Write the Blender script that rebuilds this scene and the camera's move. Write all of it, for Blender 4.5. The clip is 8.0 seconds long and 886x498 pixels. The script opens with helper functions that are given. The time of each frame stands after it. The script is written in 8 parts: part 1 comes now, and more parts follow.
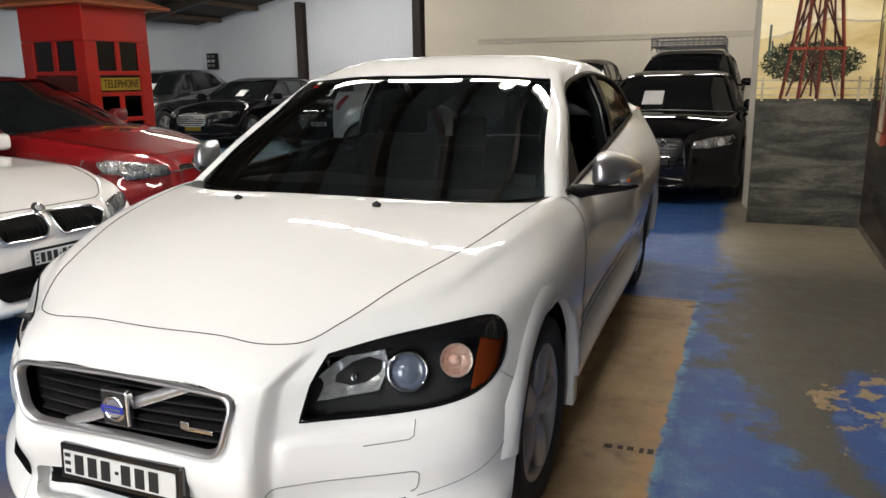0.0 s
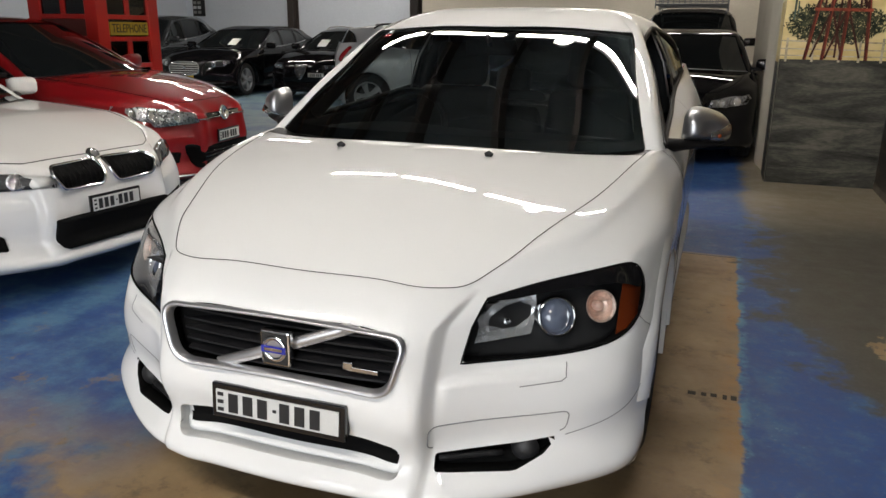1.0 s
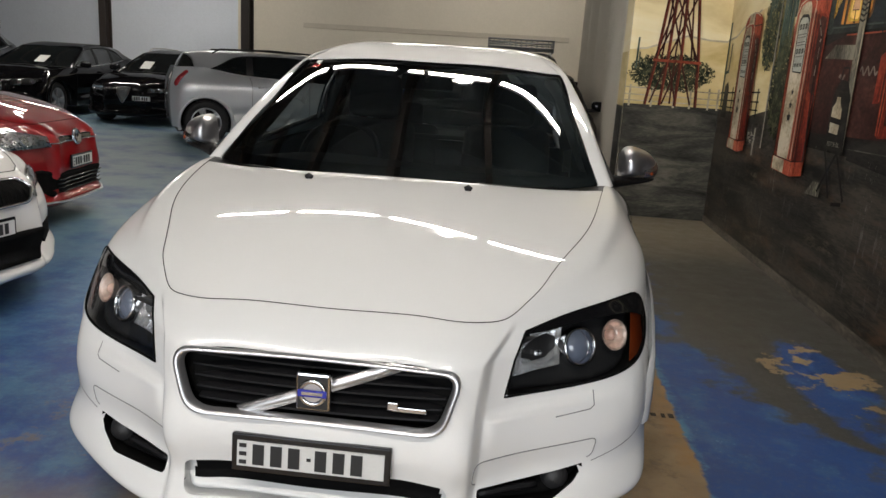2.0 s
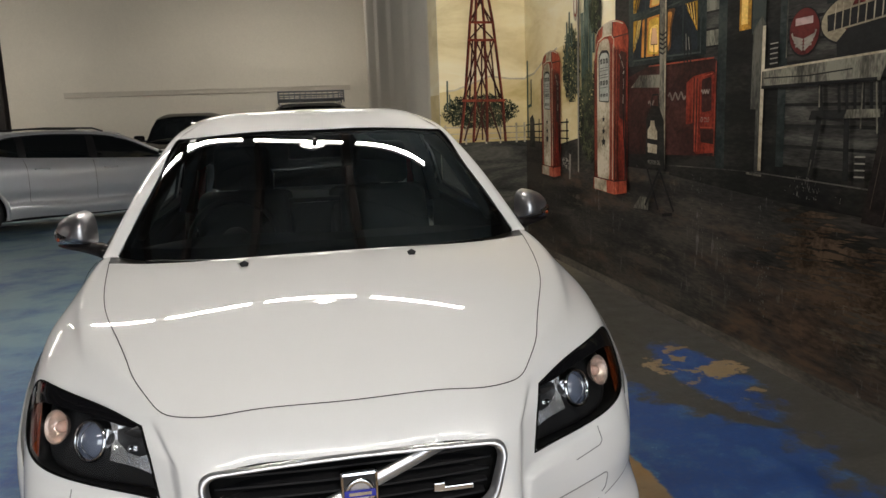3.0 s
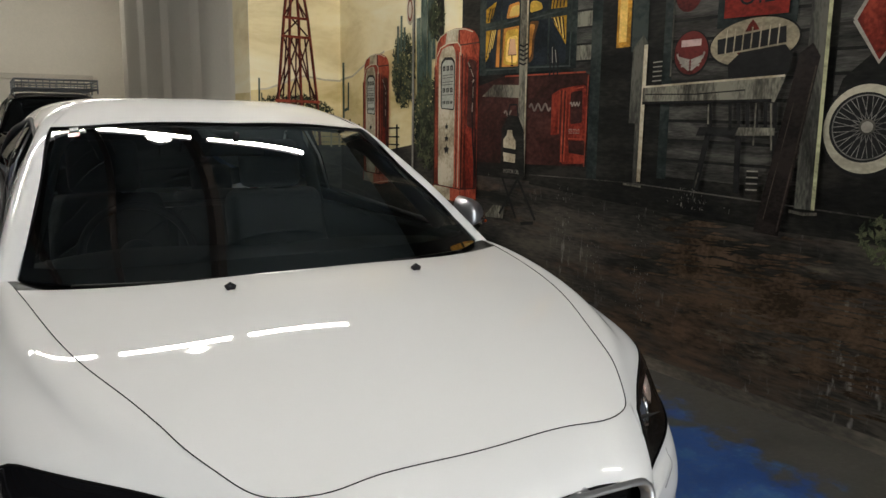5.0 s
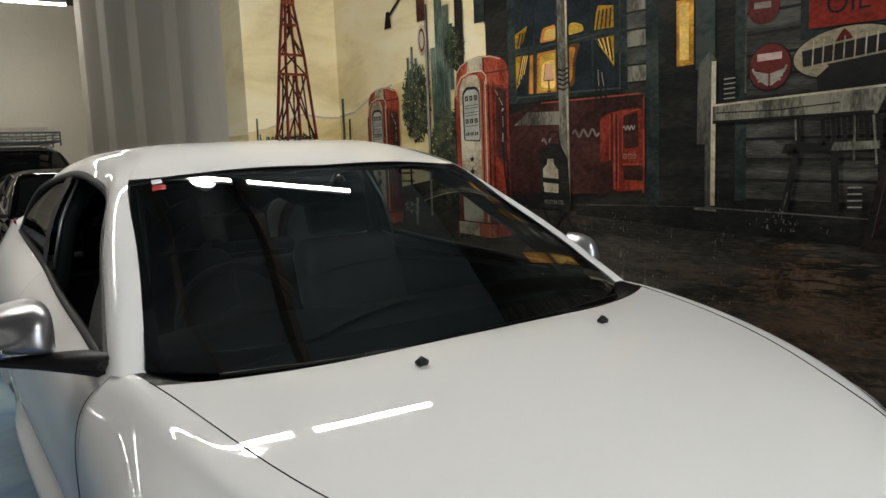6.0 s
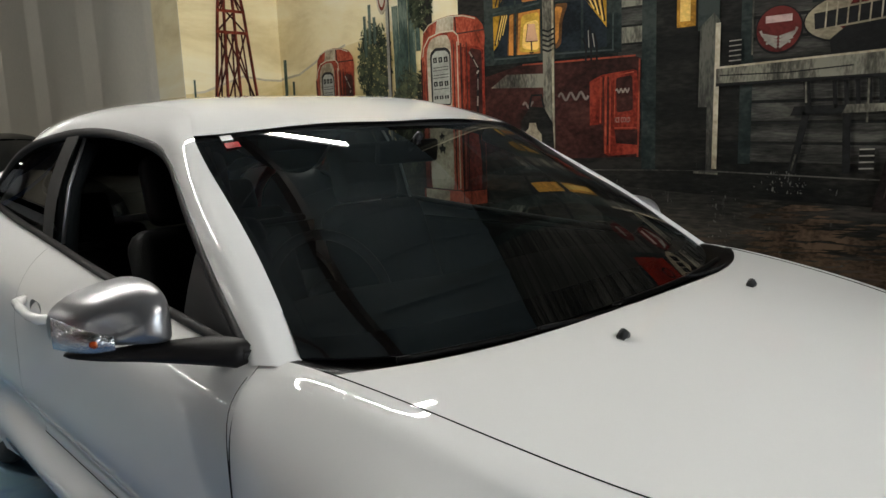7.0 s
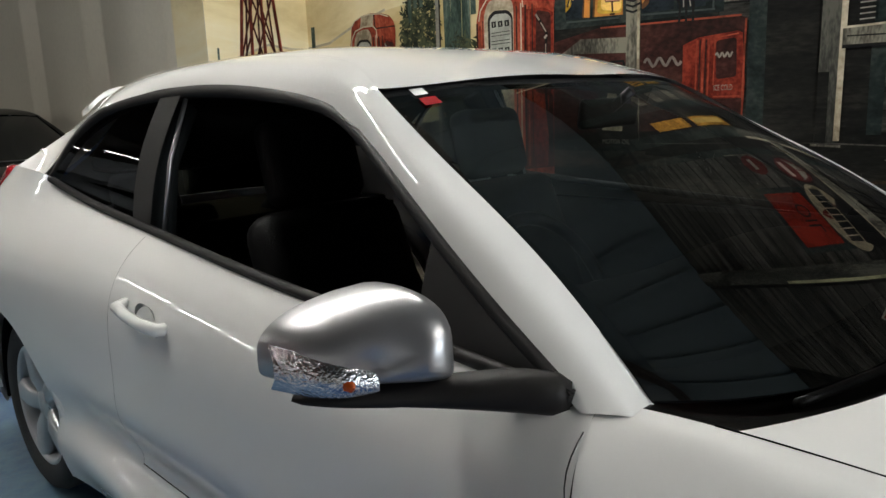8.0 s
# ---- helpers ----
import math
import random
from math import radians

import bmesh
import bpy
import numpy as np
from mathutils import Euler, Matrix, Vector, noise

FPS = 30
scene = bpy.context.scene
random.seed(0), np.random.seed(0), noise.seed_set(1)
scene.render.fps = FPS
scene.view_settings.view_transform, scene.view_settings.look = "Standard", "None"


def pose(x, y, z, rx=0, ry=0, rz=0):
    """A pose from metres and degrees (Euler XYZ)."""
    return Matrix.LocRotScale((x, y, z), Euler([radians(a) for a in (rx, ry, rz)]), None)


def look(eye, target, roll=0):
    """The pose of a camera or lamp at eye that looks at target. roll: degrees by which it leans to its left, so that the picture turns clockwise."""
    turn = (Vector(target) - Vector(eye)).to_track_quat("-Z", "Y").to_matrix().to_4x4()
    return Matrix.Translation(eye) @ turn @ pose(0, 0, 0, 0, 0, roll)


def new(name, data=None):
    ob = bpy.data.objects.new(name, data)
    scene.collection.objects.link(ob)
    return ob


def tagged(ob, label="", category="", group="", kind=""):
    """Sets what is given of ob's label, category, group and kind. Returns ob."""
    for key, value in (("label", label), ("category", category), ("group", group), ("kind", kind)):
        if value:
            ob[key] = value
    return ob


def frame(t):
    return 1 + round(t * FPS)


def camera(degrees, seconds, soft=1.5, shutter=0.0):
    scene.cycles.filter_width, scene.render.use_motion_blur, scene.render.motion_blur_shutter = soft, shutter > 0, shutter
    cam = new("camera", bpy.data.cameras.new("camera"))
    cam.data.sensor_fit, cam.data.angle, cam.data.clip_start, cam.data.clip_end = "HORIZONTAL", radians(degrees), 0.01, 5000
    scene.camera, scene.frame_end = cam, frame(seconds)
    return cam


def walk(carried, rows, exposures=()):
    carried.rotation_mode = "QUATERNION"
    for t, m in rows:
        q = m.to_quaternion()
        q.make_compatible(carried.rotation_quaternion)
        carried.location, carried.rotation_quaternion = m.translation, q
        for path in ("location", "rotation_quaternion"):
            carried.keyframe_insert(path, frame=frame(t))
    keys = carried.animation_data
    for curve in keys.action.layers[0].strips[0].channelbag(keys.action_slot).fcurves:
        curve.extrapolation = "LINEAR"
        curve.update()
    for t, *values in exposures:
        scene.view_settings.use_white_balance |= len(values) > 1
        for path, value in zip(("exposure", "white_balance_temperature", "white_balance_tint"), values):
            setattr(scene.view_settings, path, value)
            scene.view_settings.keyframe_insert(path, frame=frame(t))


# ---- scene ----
cam = camera(61.0, 8.0)
PATH = [
    (0, (1.436, -1.303, 1.374), (0.698, 0.502, 0.931), -0.8),
    (0.5, (1.274, -1.463, 1.363), (0.55, 0.319, 0.815), 0.7),
    (1, (1.016, -1.516, 1.361), (0.355, 0.288, 0.806), 0.6),
    (1.5, (0.746, -1.571, 1.351), (0.374, 0.325, 0.834), 2.4),
    (1.7, (0.63, -1.612, 1.348), (0.36, 0.311, 0.869), 3.5),
    (2.8, (-0.003, -1.662, 1.398), (0.161, 0.284, 0.963), -1.1),
    (3, (-0.096, -1.613, 1.415), (0.276, 0.322, 1.073), -2.2),
    (3.5, (-0.327, -1.599, 1.417), (0.314, 0.272, 1.118), -1.0),
    (4, (-0.49, -1.476, 1.411), (0.231, 0.367, 1.123), -2.7),
    (4.2, (-0.531, -1.388, 1.406), (0.214, 0.434, 1.051), -1.3),
    (5.3, (-0.935, -0.862, 1.39), (0.156, 0.783, 1.065), -0.1),
    (5.5, (-1.002, -0.737, 1.38), (0.101, 0.9, 1.062), -0.6),
    (6, (-1.147, -0.389, 1.403), (-0.003, 1.233, 1.154), -2.4),
    (6.5, (-1.335, -0.125, 1.398), (-0.105, 1.427, 1.117), -3.8),
    (7, (-1.496, 0.159, 1.381), (-0.133, 1.584, 1.045), -2.2),
    (7.5, (-1.518, 0.493, 1.373), (-0.102, 1.872, 1.066), -1.0),
    (8, (-1.581, 0.878, 1.341), (-0.182, 2.253, 0.952), -2.3),
]
walk(cam, [(t, look(eye, target, roll)) for t, eye, target, roll in PATH],
     [(0, 0.77, 6750, 14), (0.5, 0.61, 6750, 14), (1.0, 0.42, 6750, 14), (1.5, 0.30, 6750, 14), (3.0, 0.13, 6750, 14), (5.5, 0.13, 6550, 11), (7.0, 0.18, 6450, 10), (7.5, 0.24, 6450, 10), (8.0, 0.27, 6450, 10)])

# ---- world and light ----
world = bpy.data.worlds.new("world")
scene.world = world
world.use_nodes = True
wn = world.node_tree.nodes
wbg = wn["Background"]
sky = wn.new("ShaderNodeTexSky")
sky.sky_type, sky.sun_disc, sky.sun_elevation, sky.sun_rotation = "NISHITA", False, radians(40), radians(120)
world.node_tree.links.new(sky.outputs["Color"], wbg.inputs["Color"])
wbg.inputs["Strength"].default_value = 0.1
DOOR_FILL_WATTS = 170.0


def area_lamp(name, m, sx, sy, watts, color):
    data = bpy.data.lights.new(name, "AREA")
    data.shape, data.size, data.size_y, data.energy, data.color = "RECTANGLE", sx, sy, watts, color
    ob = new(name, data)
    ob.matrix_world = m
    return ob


# ---- materials ----
def mat(name, color, rough=0.5, metal=0.0, coat=0.0, vary=0.0, scale=4.0, fine=60.0, bump=0.0, spec=0.5, emit=None, power=0.0):
    """A surface with variation of tone at two scales, and fine relief."""
    m = bpy.data.materials.new(name)
    m.use_nodes = True
    nt = m.node_tree
    n, l = nt.nodes, nt.links
    b = n["Principled BSDF"]
    b.inputs["Base Color"].default_value = (*color, 1)
    b.inputs["Roughness"].default_value = rough
    b.inputs["Metallic"].default_value = metal
    b.inputs["Coat Weight"].default_value = coat
    b.inputs["Coat Roughness"].default_value = 0.015
    b.inputs["Specular IOR Level"].default_value = spec
    if emit:
        b.inputs["Emission Color"].default_value = (*emit, 1)
        b.inputs["Emission Strength"].default_value = power
    if vary or bump:
        tc = n.new("ShaderNodeTexCoord")
        big, small = n.new("ShaderNodeTexNoise"), n.new("ShaderNodeTexNoise")
        big.inputs["Scale"].default_value, small.inputs["Scale"].default_value = scale, fine
        big.inputs["Detail"].default_value = 6
        l.new(tc.outputs["Object"], big.inputs["Vector"])
        l.new(tc.outputs["Object"], small.inputs["Vector"])
        mx = n.new("ShaderNodeMath")
        mx.operation = "ADD"
        l.new(big.outputs["Fac"], mx.inputs[0])
        l.new(small.outputs["Fac"], mx.inputs[1])
        if vary:
            rp = n.new("ShaderNodeMapRange")
            rp.inputs[1].default_value, rp.inputs[2].default_value = 0.6, 1.4
            rp.inputs[3].default_value, rp.inputs[4].default_value = 1 - vary, 1 + vary
            l.new(mx.outputs[0], rp.inputs[0])
            mul = n.new("ShaderNodeVectorMath")
            mul.operation = "SCALE"
            mul.inputs[0].default_value = color
            l.new(rp.outputs[0], mul.inputs["Scale"])
            l.new(mul.outputs[0], b.inputs["Base Color"])
            rr = n.new("ShaderNodeMapRange")
            rr.inputs[1].default_value, rr.inputs[2].default_value = 0.6, 1.4
            rr.inputs[3].default_value, rr.inputs[4].default_value = max(rough - 0.12 * vary * 2, 0.02), min(rough + 0.12 * vary * 2, 1)
            l.new(mx.outputs[0], rr.inputs[0])
            l.new(rr.outputs[0], b.inputs["Roughness"])
        if bump:
            bp = n.new("ShaderNodeBump")
            bp.inputs["Strength"].default_value = bump
            bp.inputs["Distance"].default_value = 0.01
            l.new(mx.outputs[0], bp.inputs["Height"])
            l.new(bp.outputs[0], b.inputs["Normal"])
    return m


def glass(name, tint, rough=0.0, ior=1.5):
    """Thin pane: tinted see-through with a Fresnel gloss."""
    m = bpy.data.materials.new(name)
    m.use_nodes = True
    n, l = m.node_tree.nodes, m.node_tree.links
    n.remove(n["Principled BSDF"])
    t, g, f, x = n.new("ShaderNodeBsdfTransparent"), n.new("ShaderNodeBsdfGlossy"), n.new("ShaderNodeFresnel"), n.new("ShaderNodeMixShader")
    t.inputs["Color"].default_value = (*tint, 1)
    g.inputs["Roughness"].default_value = rough
    f.inputs["IOR"].default_value = ior
    up, low, both = n.new("ShaderNodeMath"), n.new("ShaderNodeMath"), n.new("ShaderNodeMath")
    up.operation, low.operation, both.operation = "MULTIPLY", "ADD", "DIVIDE"  # the two faces of the pane together: 2F / (1 + F)
    l.new(f.outputs[0], up.inputs[0])
    up.inputs[1].default_value = 2.0
    l.new(f.outputs[0], low.inputs[0])
    low.inputs[1].default_value = 1.0
    l.new(up.outputs[0], both.inputs[0])
    l.new(low.outputs[0], both.inputs[1])
    l.new(both.outputs[0], x.inputs[0])
    l.new(t.outputs[0], x.inputs[1])
    l.new(g.outputs[0], x.inputs[2])
    l.new(x.outputs[0], n["Material Output"].inputs["Surface"])
    return m


M_WHITE = mat("white_car_paint", (0.80, 0.80, 0.785), 0.6, coat=1.0, vary=0.012, scale=2, fine=300, spec=0.0)
M_RED = mat("red_car_paint", (0.20, 0.005, 0.007), 0.4, coat=1.0, vary=0.03, scale=2, fine=400, spec=0.15)
M_BLACK_PAINT = mat("black_car_paint", (0.004, 0.004, 0.005), 0.4, coat=0.55, vary=0.05, scale=2, fine=400, spec=0.0)
M_SILVER = mat("silver_car_paint", (0.62, 0.64, 0.67), 0.34, metal=0.30, coat=1.0, vary=0.03, scale=2, fine=500)
M_CREAM_WHITE = mat("cream_white_paint", (0.74, 0.73, 0.71), 0.6, coat=1.0, vary=0.012, scale=2, fine=300, spec=0.0)
M_BLACK = mat("black_plastic", (0.010, 0.010, 0.011), 0.45, vary=0.15, scale=8, fine=300, bump=0.05, spec=0.25)
M_GLOSS_BLACK = mat("gloss_black", (0.006, 0.006, 0.007), 0.10, coat=0.5)
M_HOUSING = mat("lamp_housing", (0.018, 0.018, 0.019), 0.5)
M_COWL = mat("scuttle_plastic", (0.004, 0.004, 0.004), 0.32, vary=0.2, scale=10, fine=300, bump=0.1, spec=0.06)
M_LAMP_FACE = mat("headlamp_chrome_inside", (0.32, 0.32, 0.33), 0.28, metal=0.8, vary=0.3, scale=14, fine=60)
M_GAP = mat("shut_line_shadow_gap", (0.006, 0.006, 0.006), 0.9, spec=0.05)
M_HOLE = mat("black_mesh_recess", (0.005, 0.005, 0.005), 0.9, spec=0.08, vary=0.2, scale=30, fine=200)
M_RUBBER = mat("tyre_rubber", (0.016, 0.016, 0.017), 0.75, vary=0.25, scale=10, fine=120, bump=0.2)
M_ALLOY = mat("alloy_silver", (0.46, 0.47, 0.49), 0.32, metal=0.55, vary=0.05, scale=6, fine=200)
M_CHROME = mat("chrome", (0.78, 0.78, 0.79), 0.09, metal=1.0)
M_SATIN = mat("satin_silver", (0.60, 0.60, 0.61), 0.33, metal=0.9, vary=0.04, scale=5, fine=300)
M_MIRROR_CAP = mat("brushed_silver_cap", (0.40, 0.40, 0.41), 0.31, metal=0.85, vary=0.03, scale=8, fine=300)
M_MIRROR = mat("mirror_glass", (0.9, 0.9, 0.9), 0.01, metal=1.0)
M_CLEAR = glass("clear_lens", (0.97, 0.98, 0.98), 0.0, 1.22)
M_WINDSCREEN = glass("windscreen_glass", (0.42, 0.48, 0.48), 0.0, 2.0)
M_TAIL_GLASS = glass("tail_glass", (0.09, 0.10, 0.10), 0.0, 1.5)
M_SEAL = mat("matt_black_trim", (0.010, 0.009, 0.009), 0.55, vary=0.15, scale=8, fine=200, spec=0.2)
M_SIDE_GLASS = glass("side_glass", (0.30, 0.31, 0.30), 0.0, 1.12)
M_CLEAR_SIDE = glass("clear_side_glass", (0.7, 0.74, 0.74), 0.0, 1.5)
M_FAR_GLASS = mat("dark_far_glass", (0.008, 0.010, 0.011), 0.04, spec=0.4)
# Seat, dash and headlining tones are lowered to stand in for cabin shade.
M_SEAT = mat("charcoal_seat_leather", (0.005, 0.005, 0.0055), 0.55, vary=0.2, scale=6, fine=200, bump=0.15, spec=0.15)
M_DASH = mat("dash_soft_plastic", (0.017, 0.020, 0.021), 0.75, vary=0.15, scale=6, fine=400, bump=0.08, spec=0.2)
M_LINER = mat("dimmed_headlining", (0.03, 0.03, 0.03), 0.9, vary=0.08, scale=5, fine=200)
M_TRIM_GREY = mat("pale_pillar_trim", (0.24, 0.24, 0.235), 0.7, vary=0.06, scale=5, fine=200)
M_REFLECTOR = mat("lamp_reflector", (0.75, 0.76, 0.78), 0.12, metal=1.0, vary=0.05, scale=60, fine=200, bump=0.4)
M_BRIGHT_REFLECTOR = mat("fluted_reflector", (0.85, 0.86, 0.88), 0.22, metal=0.75, vary=0.10, scale=30, fine=90, bump=0.2)
M_PROJECTOR = mat("projector_lens", (0.17, 0.20, 0.27), 0.03, coat=1.0, spec=0.9)
M_AMBER = mat("amber_lens", (0.26, 0.045, 0.010), 0.15, coat=0.6)
M_AMBER_PALE = mat("pale_amber_bulb", (0.80, 0.52, 0.42), 0.15, coat=0.6)
M_PEACH = mat("peach_reflector", (0.84, 0.66, 0.57), 0.22, metal=0.6, vary=0.25, scale=40, fine=120, bump=0.3)
M_RED_LENS = mat("red_lens", (0.35, 0.01, 0.015), 0.12, coat=0.8)
M_PLATE = mat("white_plate", (0.62, 0.62, 0.60), 0.45, vary=0.05, scale=20, fine=200)
M_INK = mat("black_ink", (0.012, 0.012, 0.012), 0.5)
M_BLUE_BADGE = mat("blue_badge", (0.02, 0.03, 0.30), 0.2, coat=0.7)
M_RACK = mat("grey_rack_steel", (0.24, 0.25, 0.26), 0.45, metal=0.3, vary=0.1, scale=6, fine=80)
M_PAPER = mat("white_paper", (0.8, 0.8, 0.78), 0.8, vary=0.03, scale=20, fine=200)
M_BEIGE = mat("beige_wall_paint", (0.69, 0.64, 0.53), 0.75, vary=0.05, scale=0.8, fine=25, bump=0.05)
M_RAIL = mat("darker_beige_rail", (0.56, 0.51, 0.415), 0.6, vary=0.08, scale=2, fine=40)
# Bluish tint of the light on the white walls is put into this colour.
M_WALL = mat("cool_tinted_white_wall", (0.68, 0.735, 0.80), 0.75, vary=0.05, scale=0.7, fine=25, bump=0.05)
M_STEEL_DARK = mat("dark_steel_paint", (0.030, 0.022, 0.018), 0.5, vary=0.2, scale=4, fine=80)
M_YARD = mat("yard_asphalt", (0.06, 0.06, 0.058), 0.9, vary=0.2, scale=1.0, fine=60, bump=0.1)
# Both bay tones are set for how bright the windscreen mirrors them.
M_CEILING = mat("car_bay_ceiling_lining", (0.080, 0.098, 0.104), 0.8, vary=0.12, scale=0.8, fine=20)
M_CEILING_MURAL = mat("mural_bay_ceiling_lining", (0.086, 0.115, 0.125), 0.8, vary=0.15, scale=0.8, fine=20)
M_STAIN = mat("dark_floor_stain", (0.035, 0.026, 0.018), 0.8, vary=0.3, scale=30, fine=200)
M_ROOF = mat("dark_roof_sheet", (0.05, 0.042, 0.035), 0.7, vary=0.3, scale=1.5, fine=30)
M_TIMBER = mat("roof_timber", (0.10, 0.065, 0.04), 0.7, vary=0.3, scale=3, fine=60)
M_BOOTH = mat("booth_red_paint", (0.52, 0.018, 0.012), 0.32, coat=0.3, vary=0.08, scale=3, fine=80, bump=0.03)
M_BOOTH_ROOF = mat("booth_orange_roof", (0.50, 0.15, 0.06), 0.5, vary=0.12, scale=4, fine=60)
M_YELLOW = mat("yellow_sign", (0.42, 0.27, 0.015), 0.5, vary=0.15, scale=20, fine=120)
M_MAROON_SIGN = mat("maroon_sign_panel", (0.10, 0.022, 0.018), 0.4, vary=0.1, scale=8, fine=80)
M_TUBE = mat("fluorescent_tube", (0.9, 0.9, 0.9), 0.4, emit=(1.0, 0.97, 0.90), power=158.0)
# Power tuned for brightness of the back of the hall.
M_TUBE_FAR = mat("dimmed_rear_tube", (0.9, 0.9, 0.9), 0.4, emit=(1.0, 0.97, 0.90), power=92.0)
M_BULB = mat("high_bay_bulb", (0.9, 0.9, 0.9), 0.4, emit=(1.0, 0.98, 0.92), power=60.0)
M_LAMP_BODY = mat("white_lamp_body", (0.7, 0.7, 0.68), 0.5)


def floor_material():
    """Worn painted concrete: blue paint, grey paint and bare tan concrete, with scuffed edges."""
    m = bpy.data.materials.new("worn_painted_concrete")
    m.use_nodes = True
    n, l = m.node_tree.nodes, m.node_tree.links
    b = n["Principled BSDF"]
    tc = n.new("ShaderNodeTexCoord")
    sep = n.new("ShaderNodeSeparateXYZ")
    l.new(tc.outputs["Object"], sep.inputs[0])

    def noise(scale, detail=8, rough=0.6):
        t = n.new("ShaderNodeTexNoise")
        t.inputs["Scale"].default_value, t.inputs["Detail"].default_value, t.inputs["Roughness"].default_value = scale, detail, rough
        l.new(tc.outputs["Object"], t.inputs["Vector"])
        return t.outputs["Fac"]

    def math_node(op, a, c=None, d=None):
        t = n.new("ShaderNodeMath")
        t.operation = op
        for i, v in enumerate((a, c, d)):
            if v is None:
                continue
            if isinstance(v, (int, float)):
                t.inputs[i].default_value = v
            else:
                l.new(v, t.inputs[i])
        return t.outputs[0]

    def step(v, lo, hi):
        t = n.new("ShaderNodeMapRange")
        l.new(v, t.inputs[0])
        t.inputs[1].default_value, t.inputs[2].default_value = lo, hi
        return t.outputs[0]

    def mix(fac, a, c):
        t = n.new("ShaderNodeMix")
        t.data_type = "RGBA"
        l.new(fac, t.inputs[0])
        for i, v in ((6, a), (7, c)):
            if isinstance(v, tuple):
                t.inputs[i].default_value = (*v, 1)
            else:
                l.new(v, t.inputs[i])
        return t.outputs[2]

    wob = noise(1.6)
    wob2 = noise(7.0, 10, 0.7)
    fine = noise(40.0, 6, 0.7)
    x = math_node("ADD", sep.outputs["X"], math_node("MULTIPLY", math_node("SUBTRACT", wob, 0.5), 0.35))
    x = math_node("ADD", x, math_node("MULTIPLY", math_node("SUBTRACT", wob2, 0.5), 0.16))
    y = math_node("ADD", sep.outputs["Y"], math_node("MULTIPLY", math_node("SUBTRACT", wob, 0.5), 1.0))
    tan = mix(step(wob, 0.35, 0.65), (0.20, 0.120, 0.055), (0.37, 0.26, 0.14))
    blot = noise(4.3, 9, 0.7)
    tan = mix(step(wob2, 0.55, 0.75), tan, (0.17, 0.12, 0.08))
    tan = mix(math_node("MULTIPLY", step(blot, 0.56, 0.68), 0.8), tan, (0.085, 0.055, 0.030))
    blue = mix(step(wob2, 0.3, 0.7), (0.008, 0.036, 0.155), (0.022, 0.082, 0.26))
    flake = noise(26.0, 4, 0.8)
    blue = mix(math_node("MULTIPLY", step(blot, 0.50, 0.64), 0.55), blue, (0.055, 0.15, 0.27))
    blue = mix(math_node("MULTIPLY", step(flake, 0.60, 0.66), step(blot, 0.42, 0.6)), blue, (0.10, 0.19, 0.30))
    pale = mix(step(wob2, 0.35, 0.7), (0.12, 0.22, 0.27), (0.20, 0.30, 0.33))
    grey = mix(step(wob2, 0.3, 0.75), (0.040, 0.038, 0.032), (0.070, 0.065, 0.054))
    # aisle beside the mural: tan strip, blue strip worn into grey, tan patches
    rip = noise(3.2, 10, 0.65)
    edge = math_node("ADD", sep.outputs["X"], math_node("MULTIPLY", math_node("SUBTRACT", wob2, 0.5), 0.10))
    rim = math_node("MULTIPLY", step(edge, 1.235, 1.20), step(blot, 0.44, 0.54))
    tan = mix(math_node("MULTIPLY", step(edge, 1.10, 1.19), step(rip, 0.46, 0.58)), tan, (0.36, 0.19, 0.06))
    c = mix(step(edge, 1.185, 1.20), tan, mix(rim, blue, (0.08, 0.24, 0.36)))
    drift = math_node("ADD", math_node("ADD", x, math_node("MULTIPLY", math_node("SUBTRACT", rip, 0.5), 1.1)), math_node("MULTIPLY", math_node("SUBTRACT", wob2, 0.5), 0.5))
    inner = math_node("ADD", 1.27, math_node("MULTIPLY", math_node("MAXIMUM", math_node("SUBTRACT", 2.3, sep.outputs["Y"]), 0.0), 0.46))
    outer = math_node("ADD", 1.72, math_node("MULTIPLY", math_node("MINIMUM", math_node("SUBTRACT", sep.outputs["Y"], 0.5), 1.6), 0.26))
    qx = math_node("POWER", math_node("MULTIPLY", math_node("SUBTRACT", sep.outputs["X"], 2.02), 5.5), 2.0)
    qy = math_node("POWER", math_node("MULTIPLY", math_node("SUBTRACT", sep.outputs["Y"], 1.9), 1.7), 2.0)
    kept = step(math_node("ADD", math_node("ADD", qx, qy), math_node("MULTIPLY", math_node("SUBTRACT", wob2, 0.5), 2.4)), 0.8, 1.25)
    mid_grey = math_node("MULTIPLY", step(math_node("SUBTRACT", drift, inner), 0.0, 0.14), kept)
    far_grey = step(math_node("SUBTRACT", drift, outer), 0.04, 0.18)
    c = mix(math_node("MAXIMUM", mid_grey, far_grey), c, grey)
    px = math_node("POWER", math_node("MULTIPLY", math_node("SUBTRACT", sep.outputs["X"], 2.01), 3.3), 2.0)
    py = math_node("POWER", math_node("MULTIPLY", math_node("SUBTRACT", sep.outputs["Y"], 2.0), 1.5), 2.0)
    patch = math_node("SUBTRACT", rip, math_node("MULTIPLY", math_node("ADD", px, py), 0.22))
    patch = math_node("ADD", patch, math_node("MULTIPLY", math_node("SUBTRACT", wob2, 0.5), 0.35))
    c = mix(step(patch, 0.455, 0.475), c, (0.27, 0.19, 0.10))
    far_blue = math_node("MULTIPLY", step(sep.outputs["Y"], 3.42, 3.47), step(edge, 1.26, 1.20))
    c = mix(far_blue, c, blue)
    far_tan = math_node("MULTIPLY", step(y, 4.2, 5.4), step(x, 1.2, 1.3))
